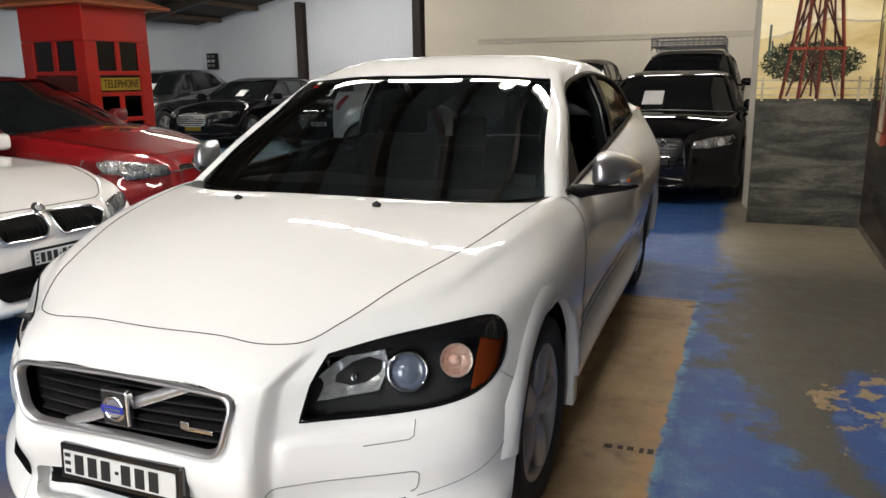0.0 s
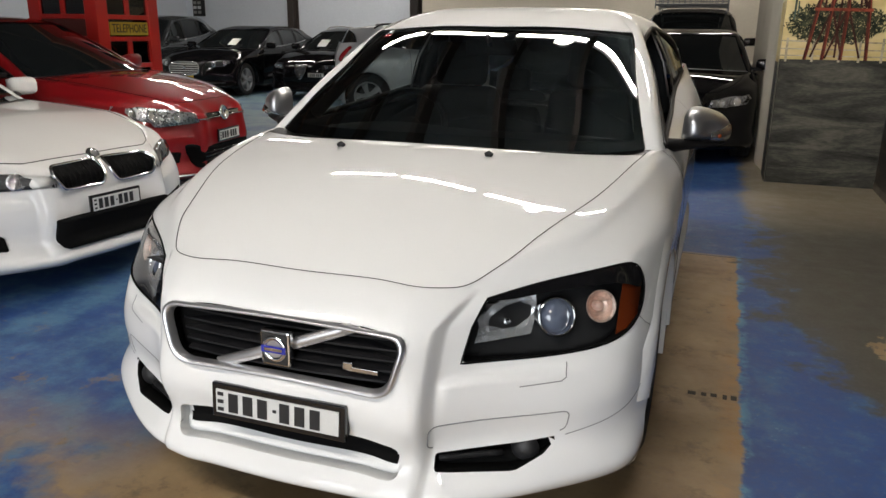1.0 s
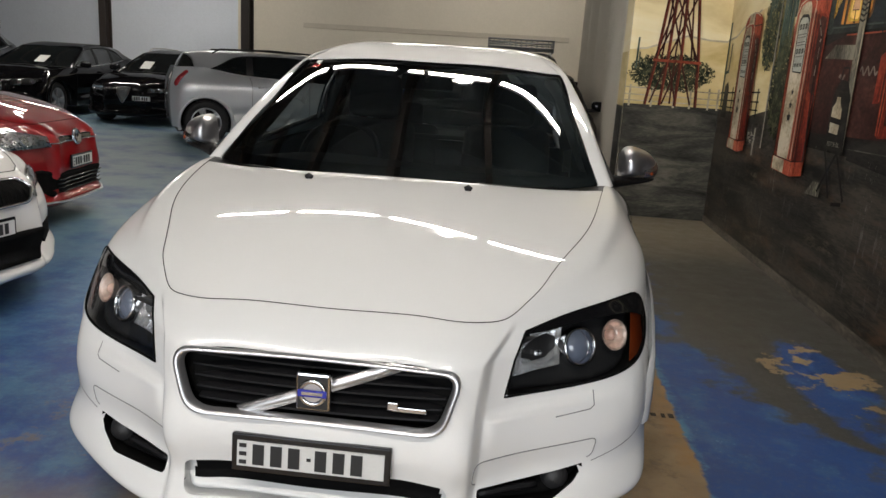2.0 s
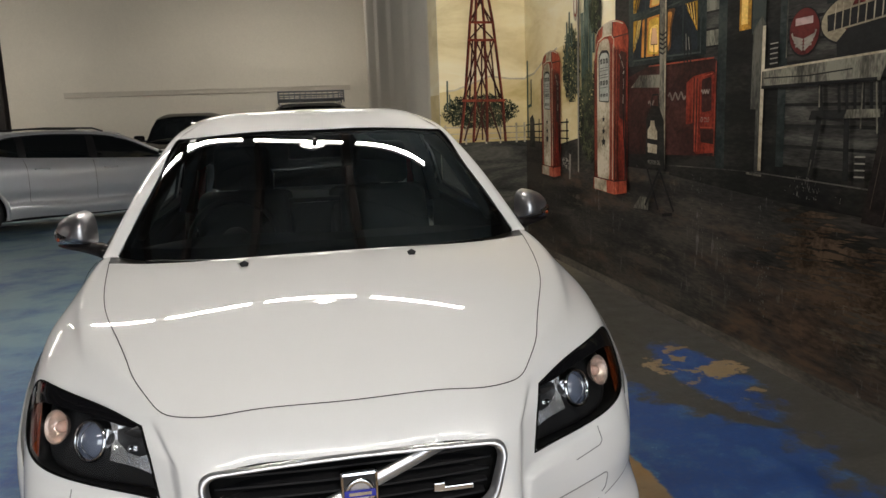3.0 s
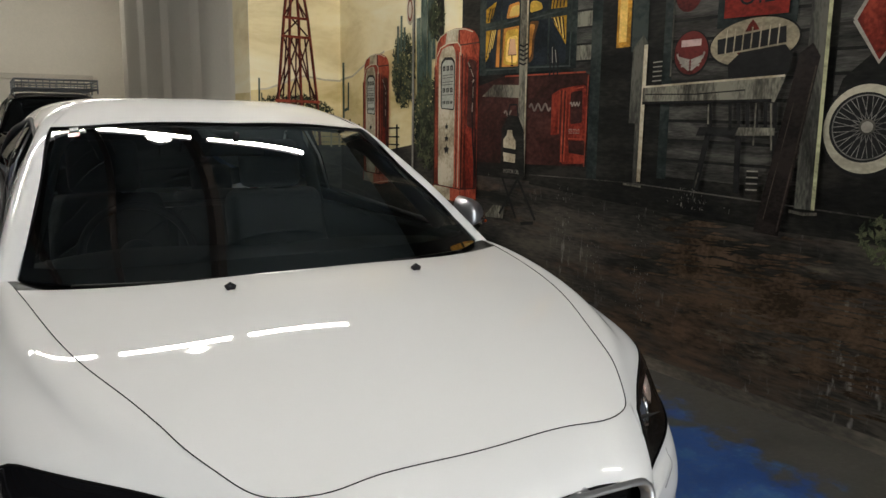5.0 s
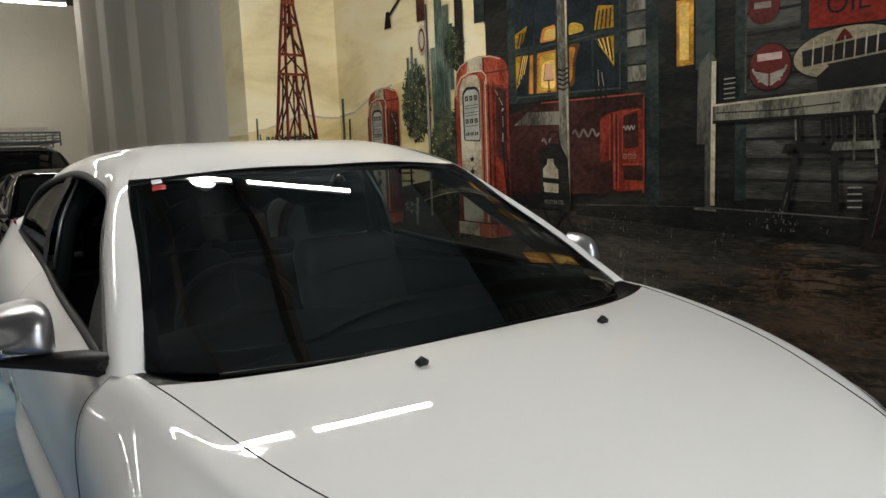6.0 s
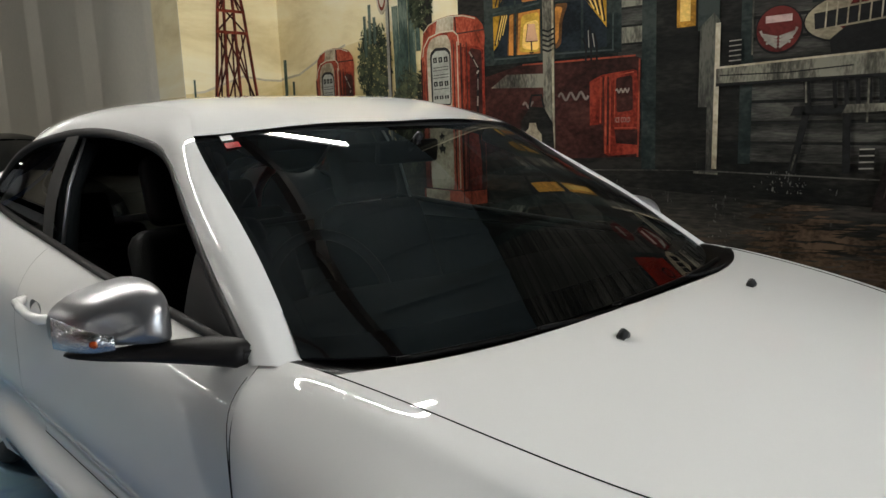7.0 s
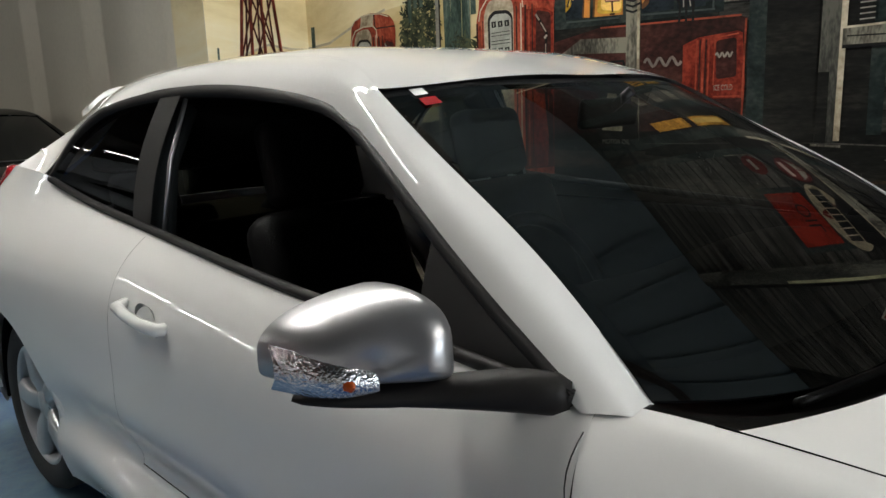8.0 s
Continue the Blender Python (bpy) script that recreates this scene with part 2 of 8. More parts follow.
    c = mix(far_tan, c, mix(wob2, (0.17, 0.145, 0.105), (0.23, 0.195, 0.14)))
    joint = math_node("LESS_THAN", math_node("ABSOLUTE", math_node("SUBTRACT", sep.outputs["Y"], 3.42)), 0.007)
    c = mix(joint, c, (0.03, 0.03, 0.03))
    # open shop floor on the other side: blue, turning pale further in
    left = step(x, -0.55, -0.75)
    lc = mix(math_node("MULTIPLY", step(blot, 0.42, 0.60), 0.6), blue, (0.085, 0.20, 0.30))
    lc = mix(math_node("MULTIPLY", step(y, 1.6, 4.2), step(wob, 0.30, 0.55)), lc, pale)
    lc = mix(math_node("MULTIPLY", step(wob2, 0.57, 0.66), step(y, 1.6, 0.2)), lc, tan)
    c = mix(left, c, lc)
    front = math_node("MULTIPLY", step(y, 0.55, 0.0), step(x, 0.95, 0.7))
    c = mix(math_node("MULTIPLY", front, step(wob, 0.42, 0.52)), c, tan)
    c = mix(math_node("MULTIPLY", math_node("MULTIPLY", step(fine, 0.5, 0.75), step(wob2, 0.35, 0.6)), 0.45), c, (0.16, 0.15, 0.13))
    l.new(c, b.inputs["Base Color"])
    rg = n.new("ShaderNodeMapRange")
    l.new(wob2, rg.inputs[0])
    rg.inputs[1].default_value, rg.inputs[2].default_value, rg.inputs[3].default_value, rg.inputs[4].default_value = 0.3, 0.7, 0.38, 0.65
    l.new(rg.outputs[0], b.inputs["Roughness"])
    bp = n.new("ShaderNodeBump")
    bp.inputs["Strength"].default_value, bp.inputs["Distance"].default_value = 0.25, 0.004
    l.new(math_node("ADD", wob2, fine), bp.inputs["Height"])
    l.new(bp.outputs[0], b.inputs["Normal"])
    return m


M_FLOOR = floor_material()

# ---- building tools ----
def part(name, bm, material, parent=None, label="", smooth=True):
    me = bpy.data.meshes.new(name)
    bm.to_mesh(me)
    bm.free()
    if smooth:
        for p in me.polygons:
            p.use_smooth = True
    for m in (material if isinstance(material, (list, tuple)) else [material]):
        me.materials.append(m)
    ob = new(name, me)
    if parent:
        ob.parent = parent
    if label:
        ob["label"] = label
    return ob


def thing(name, m, label, category, group=""):
    ob = new(name)
    ob.matrix_world = m
    ob.empty_display_size = 0.1
    return tagged(ob, label, category, group)


def box(bm, x0, x1, y0, y1, z0, z1, bevel=0.0, seg=2):
    r = bmesh.ops.create_cube(bm, size=1.0, matrix=Matrix.LocRotScale(((x0 + x1) / 2, (y0 + y1) / 2, (z0 + z1) / 2), None, (abs(x1 - x0), abs(y1 - y0), abs(z1 - z0))))
    if bevel:
        es = list({e for v in r["verts"] for e in v.link_edges})
        bmesh.ops.bevel(bm, geom=es, offset=bevel, segments=seg, affect="EDGES", profile=0.5)
    return bm


def boxed(x0, x1, y0, y1, z0, z1, bevel=0.0, seg=2):
    return box(bmesh.new(), x0, x1, y0, y1, z0, z1, bevel, seg)


def tube(bm, pts, r, n=8, closed=False, flat=None):
    """A round bar along a line of points; flat=(a, b) scales it to an oval."""
    pts = [Vector(p) for p in pts]
    k = len(pts)
    rings, up = [], Vector((0.31, 0.2, 0.93)).normalized()
    for i, p in enumerate(pts):
        a = pts[(i - 1) % k] if closed or i else pts[0]
        c = pts[(i + 1) % k] if closed or i < k - 1 else pts[-1]
        d = (c - a).normalized()
        s = d.cross(up).normalized()
        w = s.cross(d)
        rr = r[i] if isinstance(r, (list, tuple)) else r
        rings.append([bm.verts.new(p + (s * math.cos(q) + w * math.sin(q)) * rr) for q in [2 * math.pi * j / n for j in range(n)]])
    for i in range(k if closed else k - 1):
        A, B = rings[i], rings[(i + 1) % k]
        for j in range(n):
            bm.faces.new((A[j], A[(j + 1) % n], B[(j + 1) % n], B[j]))
    if not closed:
        bm.faces.new(rings[0][::-1])
        bm.faces.new(rings[-1])
    return bm


def lathe(bm, profile, n=32, m=Matrix.Identity(4), cap=False):
    """Turns (radius, height) points about the z axis, then places them by m."""
    rings = [[bm.verts.new(m @ Vector((r * math.cos(q), r * math.sin(q), h))) for q in [2 * math.pi * j / n for j in range(n)]] for r, h in profile]
    for A, B in zip(rings, rings[1:]):
        for j in range(n):
            bm.faces.new((A[j], A[(j + 1) % n], B[(j + 1) % n], B[j]))
    if cap:
        bm.faces.new(rings[-1])
    return bm


def slab(bm, pts, depth):
    """A flat outline given thickness along the vector depth."""
    d = Vector(depth)
    a = [bm.verts.new(Vector(p)) for p in pts]
    c = [bm.verts.new(Vector(p) + d) for p in pts]
    bm.faces.new(a)
    bm.faces.new(c[::-1])
    for i in range(len(a)):
        j = (i + 1) % len(a)
        bm.faces.new((a[j], a[i], c[i], c[j]))
    bmesh.ops.recalc_face_normals(bm, faces=bm.faces)
    return bm


def spline(knots, vals, t):
    """Natural cubic spline through vals (n x k) at the knots, at the places t."""
    x, y, t = np.asarray(knots, float), np.asarray(vals, float), np.asarray(t, float)
    n = len(x)
    h = np.diff(x)
    A, B = np.eye(n), np.zeros_like(y)
    for i in range(1, n - 1):
        A[i, i - 1], A[i, i], A[i, i + 1] = h[i - 1], 2 * (h[i - 1] + h[i]), h[i]
        B[i] = 6 * ((y[i + 1] - y[i]) / h[i] - (y[i] - y[i - 1]) / h[i - 1])
    mm = np.linalg.solve(A, B)
    i = np.clip(np.searchsorted(x, t, "right") - 1, 0, n - 2)
    hh, a, c = h[i][:, None], (x[i + 1] - t)[:, None], (t - x[i])[:, None]
    return (mm[i] * a ** 3 + mm[i + 1] * c ** 3) / (6 * hh) + (y[i] / hh - mm[i] * hh / 6) * a + (y[i + 1] / hh - mm[i + 1] * hh / 6) * c


def smooth_line(pts, n):
    """n + 1 points on a smooth curve through pts."""
    p = np.array(pts, float)
    k = np.concatenate([[0], np.cumsum(np.linalg.norm(np.diff(p, axis=0), axis=1) ** 0.5)])
    return [Vector(v) for v in spline(k, p, np.linspace(0, k[-1], n + 1))]


class Surf:
    """A smooth surface through rows of control points; at(u, v) takes places counted in rows and columns."""

    def __init__(self, rows, mirror=False):
        p = np.array(rows, float)
        if mirror:
            q = p[:, :0:-1].copy()
            q[..., 0] *= -1
            p = np.concatenate([q, p], axis=1)
        self.mid = (p.shape[1] - 1) // 2 if mirror else 0
        self.p = p
        du = np.linalg.norm(np.diff(p, axis=0), axis=2).mean(axis=1)
        dv = np.linalg.norm(np.diff(p, axis=1), axis=2).mean(axis=0)
        self.ku, self.kv = np.concatenate([[0], np.cumsum(du)]), np.concatenate([[0], np.cumsum(dv)])

    def grid(self, us, vs):
        us, vs = np.asarray(us, float), np.asarray(vs, float) + self.mid
        tu = np.interp(us, np.arange(len(self.ku)), self.ku)
        tv = np.interp(vs, np.arange(len(self.kv)), self.kv)
        a = np.stack([spline(self.ku, self.p[:, j], tu) for j in range(self.p.shape[1])], axis=1)
        return np.stack([spline(self.kv, a[i], tv) for i in range(len(us))], axis=0)

    def at(self, u, v):
        return Vector(self.grid([u], [v])[0, 0])

    def normal(self, u, v, e=0.02):
        g = self.grid([u - e, u + e], [v - e, v + e])
        return Vector(np.cross(g[1, 0] - g[0, 0], g[0, 1] - g[0, 0])).normalized()

    def bm(self, us, vs, flip=False, offset=0.0):
        g = self.grid(us, vs)
        if offset:
            a, b = np.gradient(g, axis=0), np.gradient(g, axis=1)
            nn = np.cross(a, b)
            g = g + nn / np.linalg.norm(nn, axis=2, keepdims=True) * offset
        bm = bmesh.new()
        V = [[bm.verts.new(q) for q in r] for r in g]
        for i in range(len(us) - 1):
            for j in range(len(vs) - 1):
                q = (V[i][j], V[i][j + 1], V[i + 1][j + 1], V[i + 1][j])
                bm.faces.new(q[::-1] if flip else q)
        return bm


def steps(a, b, n):
    return np.linspace(a, b, n + 1)


def inside(poly2, x, y):
    c, n = False, len(poly2)
    for i in range(n):
        (x0, y0), (x1, y1) = poly2[i], poly2[i - 1]
        if (y0 > y) != (y1 > y) and x < (x1 - x0) * (y - y0) / (y1 - y0) + x0:
            c = not c
    return c


def nearest(poly2, x, y):
    best = (1e9, x, y)
    for i in range(len(poly2)):
        (x0, y0), (x1, y1) = poly2[i], poly2[i - 1]
        dx, dy = x1 - x0, y1 - y0
        t = min(max(((x - x0) * dx + (y - y0) * dy) / (dx * dx + dy * dy + 1e-12), 0), 1)
        px, py = x0 + t * dx, y0 + t * dy
        d = (px - x) ** 2 + (py - y) ** 2
        if d < best[0]:
            best = (d, px, py)
    return best


def cut_out(bm, outline, axes, keep_test):
    """Opens the outline, seen along the third axis, in a fine sheet: returns the piece that was lifted out, as a bmesh of its own."""
    a, b = axes
    c = 3 - a - b
    bm.normal_update()
    hit = [v for v in bm.verts if keep_test(v.co) and inside(outline, v.co[a], v.co[b])]
    hits = set(hit)
    rim = [v for v in hit if any(w not in hits for f in v.link_faces for w in f.verts)]
    for v in rim:
        d, px, py = nearest(outline, v.co[a], v.co[b])
        nn = v.normal
        if abs(nn[c]) > 0.15:
            v.co[c] -= (nn[a] * (px - v.co[a]) + nn[b] * (py - v.co[b])) / nn[c]
        v.co[a], v.co[b] = px, py
    gone = [f for f in bm.faces if all(v in hits for v in f.verts)]
    lifted = bmesh.new()
    m = {}
    for f in gone:
        vs = []
        for v in f.verts:
            if v not in m:
                m[v] = lifted.verts.new(v.co)
            vs.append(m[v])
        lifted.faces.new(vs)
    bmesh.ops.delete(bm, geom=gone, context="FACES")
    return lifted


def sunk(bm, depth, direction=None):
    """A copy of a sheet pushed in by depth along its normals or a direction, with a wall round its rim."""
    bm.normal_update()
    r = bmesh.new()
    m = {v: r.verts.new(v.co + (direction * depth if direction else -v.normal * depth)) for v in bm.verts}
    top = {}
    for f in bm.faces:
        r.faces.new([m[v] for v in f.verts])
    for e in bm.edges:
        if len(e.link_faces) == 1:
            a, b = e.verts
            for v in (a, b):
                if v not in top:
                    top[v] = r.verts.new(v.co)
            r.faces.new((m[a], m[b], top[b], top[a]))
    return r


def rounded(points, r, n=6):
    """A closed outline with rounded corners."""
    out = []
    k = len(points)
    for i in range(k):
        p, a, c = Vector(points[i]), Vector(points[i - 1]), Vector(points[(i + 1) % k])
        ra = min(r, (a - p).length * 0.45, (c - p).length * 0.45)
        s, e = p + (a - p).normalized() * ra, p + (c - p).normalized() * ra
        for j in range(n + 1):
            t = j / n
            out.append(tuple(s * (1 - t) ** 2 + p * 2 * t * (1 - t) + e * t * t))
    return out


def text_mesh(body, size, depth=0.001, spacing=1.0):
    """Letters as a flat mesh in the xy plane, centred."""
    cu = bpy.data.curves.new("letters", "FONT")
    cu.body, cu.size, cu.extrude, cu.align_x, cu.align_y, cu.space_character, cu.resolution_u = body, size, depth, "CENTER", "CENTER", spacing, 3
    ob = bpy.data.objects.new("letters", cu)
    scene.collection.objects.link(ob)
    me = bpy.data.meshes.new_from_object(ob.evaluated_get(bpy.context.evaluated_depsgraph_get()))
    bm = bmesh.new()
    bm.from_mesh(me)
    bpy.data.objects.remove(ob)
    bpy.data.curves.remove(cu)
    bpy.data.meshes.remove(me)
    return bm


# ---- the hall ----
MURAL_X, END_Y, REAR_Y, SIDE_X = 2.40, 6.30, 17.5, 1.45
LEFT_X, FRONT_Y = -14.0, -6.0


def wall(name, bm, material, label):
    ob = part(name, bm, material, None, smooth=False)
    return tagged(ob, label, "wall", kind="structure")


floor = tagged(part("floor", boxed(LEFT_X - 0.3, MURAL_X + 0.3, FRONT_Y - 0.3, REAR_Y + 0.3, -0.2, 0.0), M_FLOOR, smooth=False),
               "worn concrete floor with scuffed blue and grey paint", "floor", kind="structure")
for k, (dx, w) in enumerate(((0.0, 0.03), (0.05, 0.02), (0.085, 0.024), (0.13, 0.016), (0.16, 0.022))):
    mark = part("floor_mark", boxed(1.00 + dx, 1.00 + dx + w, 1.345 + 0.004 * (k % 3), 1.375 + 0.003 * k, 0.0003, 0.0016), M_STAIN, floor, smooth=False)


def roof_z(x, y=0.0):
    return 3.0 + 0.21 * (x + 14) if x < -4 else 5.1 - (0.235 if y < 4.4 else 0.04) * (x + 4)


def gable(y0, y1, x0, x1):
    """A wall across the hall with a top that follows the roof."""
    xs = [x0] + ([-4.0] if x0 < -4 < x1 else []) + [x1]
    return slab(bmesh.new(), [(x0, y0, 0), (x1, y0, 0)] + [(x, y0, roof_z(x, y0)) for x in reversed(xs)], (0, y1 - y0, 0))


wall("wall_rear", gable(REAR_Y, REAR_Y + 0.2, -6.9, MURAL_X + 0.2), M_BEIGE, "beige painted rear wall")
wall("wall_rear_white", gable(REAR_Y, REAR_Y + 0.2, LEFT_X, -6.904), M_WALL, "white painted rear wall of the hall")
wall("wall_left", boxed(LEFT_X - 0.2, LEFT_X, FRONT_Y, REAR_Y, 0, 3.0), M_WALL, "white painted side wall")
wall("wall_mural", boxed(MURAL_X, MURAL_X + 0.2, FRONT_Y, END_Y, 0, roof_z(MURAL_X, END_Y)), M_BEIGE, "side wall that carries the painted mural")
wall("wall_end", boxed(SIDE_X, MURAL_X + 0.2, END_Y, END_Y + 0.5, 0, roof_z(SIDE_X, END_Y)), M_BEIGE, "short return wall that carries the mural's desert")
wall("wall_side", boxed(SIDE_X, SIDE_X + 0.2, END_Y + 0.503, 13.7, 0, roof_z(SIDE_X, END_Y)), M_BEIGE, "beige plastered side wall with shallow ribs")
wall("wall_beyond", boxed(MURAL_X, MURAL_X + 0.2, 13.7, REAR_Y, 0, roof_z(MURAL_X, REAR_Y)), M_BEIGE, "beige side wall at the back")
# Front wall and door are out of view; opening assumed for soft front light.
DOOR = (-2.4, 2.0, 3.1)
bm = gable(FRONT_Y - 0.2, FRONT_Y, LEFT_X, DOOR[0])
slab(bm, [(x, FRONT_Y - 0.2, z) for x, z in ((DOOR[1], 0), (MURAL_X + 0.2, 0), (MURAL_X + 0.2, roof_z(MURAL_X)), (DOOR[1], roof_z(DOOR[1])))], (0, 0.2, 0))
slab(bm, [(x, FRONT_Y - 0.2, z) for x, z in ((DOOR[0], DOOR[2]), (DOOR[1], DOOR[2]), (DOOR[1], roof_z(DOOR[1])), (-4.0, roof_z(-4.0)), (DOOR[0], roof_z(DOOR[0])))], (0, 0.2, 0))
wall("wall_front", bm, M_WALL, "unseen white front wall of the hall with an assumed open roller door")
tagged(part("ground", boxed(-300, 300, -600, FRONT_Y - 0.31, -0.25, -0.02), M_YARD, smooth=False), "unseen asphalt yard outside the assumed door", "ground", kind="structure")
# Added area lamp: fills nose and floor with cool light.
area_lamp("added_door_light", pose((DOOR[0] + DOOR[1]) / 2, FRONT_Y - 0.05, DOOR[2] / 2, 90, 0, 0), DOOR[1] - DOOR[0], DOOR[2], DOOR_FILL_WATTS, (0.86, 0.94, 1.0))
for y in (6.95, 8.6, 10.3, 12.0):  # broad rounded swells in the plaster
    bm = bmesh.new()
    V = []
    for t in np.linspace(0, 1, 17):
        x = SIDE_X - 0.003 - 0.055 * math.sin(math.pi * t) ** 1.5
        V.append([bm.verts.new((x, y + 1.25 * t, z)) for z in (0.0, roof_z(SIDE_X, y) - 0.02)])
    for A, B in zip(V, V[1:]):
        bm.faces.new((A[0], A[1], B[1], B[0]))
    bm.faces.new([v[1] for v in V])
    tagged(part("wall_rib", bm, M_BEIGE), "broad rounded beige plaster rib on the side wall", "wall", kind="structure")

# The ceiling's split into bays is assumed, to shape reflections in the glass.
BAY_X = 0.415
for x0, x1, m_roof, what in ((LEFT_X - 0.2, -4.0, M_ROOF, "dark sheeted sloping roof seen from below"), (-4.0, BAY_X, M_CEILING, "assumed lined ceiling over the white hatchback, seen only in reflections"), (BAY_X, MURAL_X + 0.2, M_CEILING_MURAL, "assumed lined ceiling bay beside the mural, seen only in reflections"), (-4.0, MURAL_X + 0.2, M_ROOF, "dark sheeted roof over the parked cars")):
    lined = m_roof in (M_CEILING, M_CEILING_MURAL)
    # lining stops at 4.4 so the black cars mirror dark roof
    y0, y1 = (FRONT_Y - 0.2, 4.4) if lined else (4.403 if x0 == -4.0 else FRONT_Y - 0.2, REAR_Y + 0.2)
    z0, z1 = roof_z(x0 + 1e-6, y0), roof_z(x1 - 1e-6, y0)
    bm = slab(bmesh.new(), [(x0, y0, z0), (x1, y0, z1), (x1, y1, z1), (x0, y1, z0)], (0, 0, 0.12))
    if lined:  # upstand between the low ceiling and the higher roof behind
        slab(bm, [(x0, 4.28, z0 + 0.121), (x1, 4.28, z1 + 0.121), (x1, 4.28, roof_z(x1, 5.0) + 0.12), (x0, 4.28, roof_z(x0, 5.0) + 0.13)], (0, 0.11, 0))
        for k in range(34):  # cover strips over the joints of the lining sheets
            y = FRONT_Y + 0.2 + 0.30 * k
            slab(bm, [(x0, y, z0 - 0.012), (x1, y, z1 - 0.012), (x1, y, z1 + 0.004), (x0, y, z0 + 0.004)], (0, 0.03, 0))
    tagged(part("ceiling", bm, m_roof, smooth=False), what, "ceiling", kind="structure")
for y in (-3.0, 1.2, 5.4, 10.0, 14.52):
    bm = bmesh.new()
    slab(bm, [(LEFT_X, y, 2.75), (-4, y, 4.82), (-4, y, 5.08), (LEFT_X, y, 2.99)], (0, 0.16, 0))
    if y > 4.4:
        slab(bm, [(-4, y, 4.82), (MURAL_X, y, roof_z(MURAL_X, y) - 0.22), (MURAL_X, y, roof_z(MURAL_X, y) - 0.01), (-4, y, 5.08)], (0, 0.16, 0))
    tagged(part("rafter", bm, M_STEEL_DARK, smooth=False), "dark steel roof rafter", "beam", "roof rafters", "structure")
for k in range(5):
    x = -3.665 + 1.01 * k
    bm = boxed(x, x + 0.08, FRONT_Y, 4.27, roof_z(x) - 0.34, roof_z(x) - 0.03, 0.006)
    tagged(part("ceiling_joist", bm, M_STEEL_DARK, smooth=False), "deep dark joist under the lined ceiling", "beam", "ceiling joists", "structure")
for k in range(9):
    x = -13.2 + 1.3 * k
    ob = part("purlin", boxed(x, x + 0.07, FRONT_Y, REAR_Y, roof_z(x) - 0.12, roof_z(x) - 0.004), M_TIMBER, smooth=False)
    tagged(ob, "brown timber roof purlin", "beam", "roof purlins", "structure")
for x, y in ((-5.62, 14.85), (-10.35, REAR_Y - 0.003)):
    top = roof_z(x) - 0.3
    bm = boxed(x - 0.09, x + 0.09, y - 0.30, y - 0.28, 0, top)
    box(bm, x - 0.09, x + 0.09, y - 0.02, y, 0, top)
    box(bm, x - 0.02, x + 0.02, y - 0.28, y - 0.02, 0, top)
    tagged(part("steel_column", bm, M_STEEL_DARK, smooth=False), "dark steel I-section column carrying the roof", "column", "steel columns", "structure")
# raised moulding on the rear wall
bm = boxed(-5.2, 1.4, REAR_Y - 0.03, REAR_Y - 0.003, 2.20, 2.315, 0.01)
box(bm, -5.2, 1.4, REAR_Y - 0.045, REAR_Y - 0.031, 2.30, 2.32, 0.004)
tagged(part("trim_rail", bm, M_RAIL, smooth=False), "thin beige moulding on the rear wall", "trim", kind="structure")

# ---- lamps of the hall ----
LAMP_Y, LAMP_Z = 3.42, 3.4


def batten(x, y, z, turn=0.0, half=0.545):
    t = thing("ceiling_light", pose(x, y, z, 0, 0, turn), "white fluorescent batten light, switched on", "ceiling light", "fluorescent battens")
    bm = boxed(-half, half, -0.055, 0.055, 0.02, 0.07, 0.008)
    part("housing", bm, M_LAMP_BODY, t, smooth=False)
    bm = bmesh.new()
    for s in (-0.024, 0.024):
        tube(bm, [(0.01 - half, s, 0), (half - 0.01, s, 0)], 0.011, 8)
    part("tube", bm, M_TUBE if y < 8 else M_TUBE_FAR, t, "glowing white fluorescent tubes")
    for s in (-0.38, 0.38):
        part("hanger", tube(bmesh.new(), [(s, 0, 0.07), (s, 0, 0.07 + max(roof_z(x + s, y) - z - 0.1, 0.05))], 0.006, 6), M_STEEL_DARK, t)
    return t


for k in range(4):
    x = -2.11 + 1.01 * k
    batten(x, LAMP_Y - 0.24 * x, LAMP_Z, -13.5, 0.455)
# assumed row out of view, added to light the nose and bonnet
for k in range(3):
    batten(-1.45 + 1.19 * k, -2.4, LAMP_Z)
# assumed rear rows, added to brighten the back walls and parked cars
for k in range(4):
    batten(-11.2 + 1.25 * k, 11.0, min(4.3, roof_z(-11.2 + 1.25 * k, 11.0) - 0.4))
for k in (0, 1, 2, 5, 6, 7):
    batten(-9.2 + 1.45 * k, 14.6, min(4.3, roof_z(-9.2 + 1.45 * k, 14.6) - 0.4))
for px, py in ((0.05, LAMP_Y - 0.10),):
    hb = thing("pendant_lamp", pose(px, py, LAMP_Z + 0.02), "round high-bay pendant lamp, switched on", "lamp", "pendant lamps")
    part("shade", lathe(bmesh.new(), [(0.03, 0.22), (0.06, 0.2), (0.11, 0.08), (0.13, 0.0), (0.125, 0.0), (0.105, 0.075)], 32), M_LAMP_BODY, hb)
    part("bulb", lathe(bmesh.new(), [(0.001, 0.01), (0.05, 0.015), (0.075, 0.035), (0.06, 0.08)], 24), M_BULB, hb)
    part("cord", tube(bmesh.new(), [(0, 0, 0.2), (0, 0, roof_z(px) - LAMP_Z - 0.03)], 0.006, 6), M_BLACK, hb)

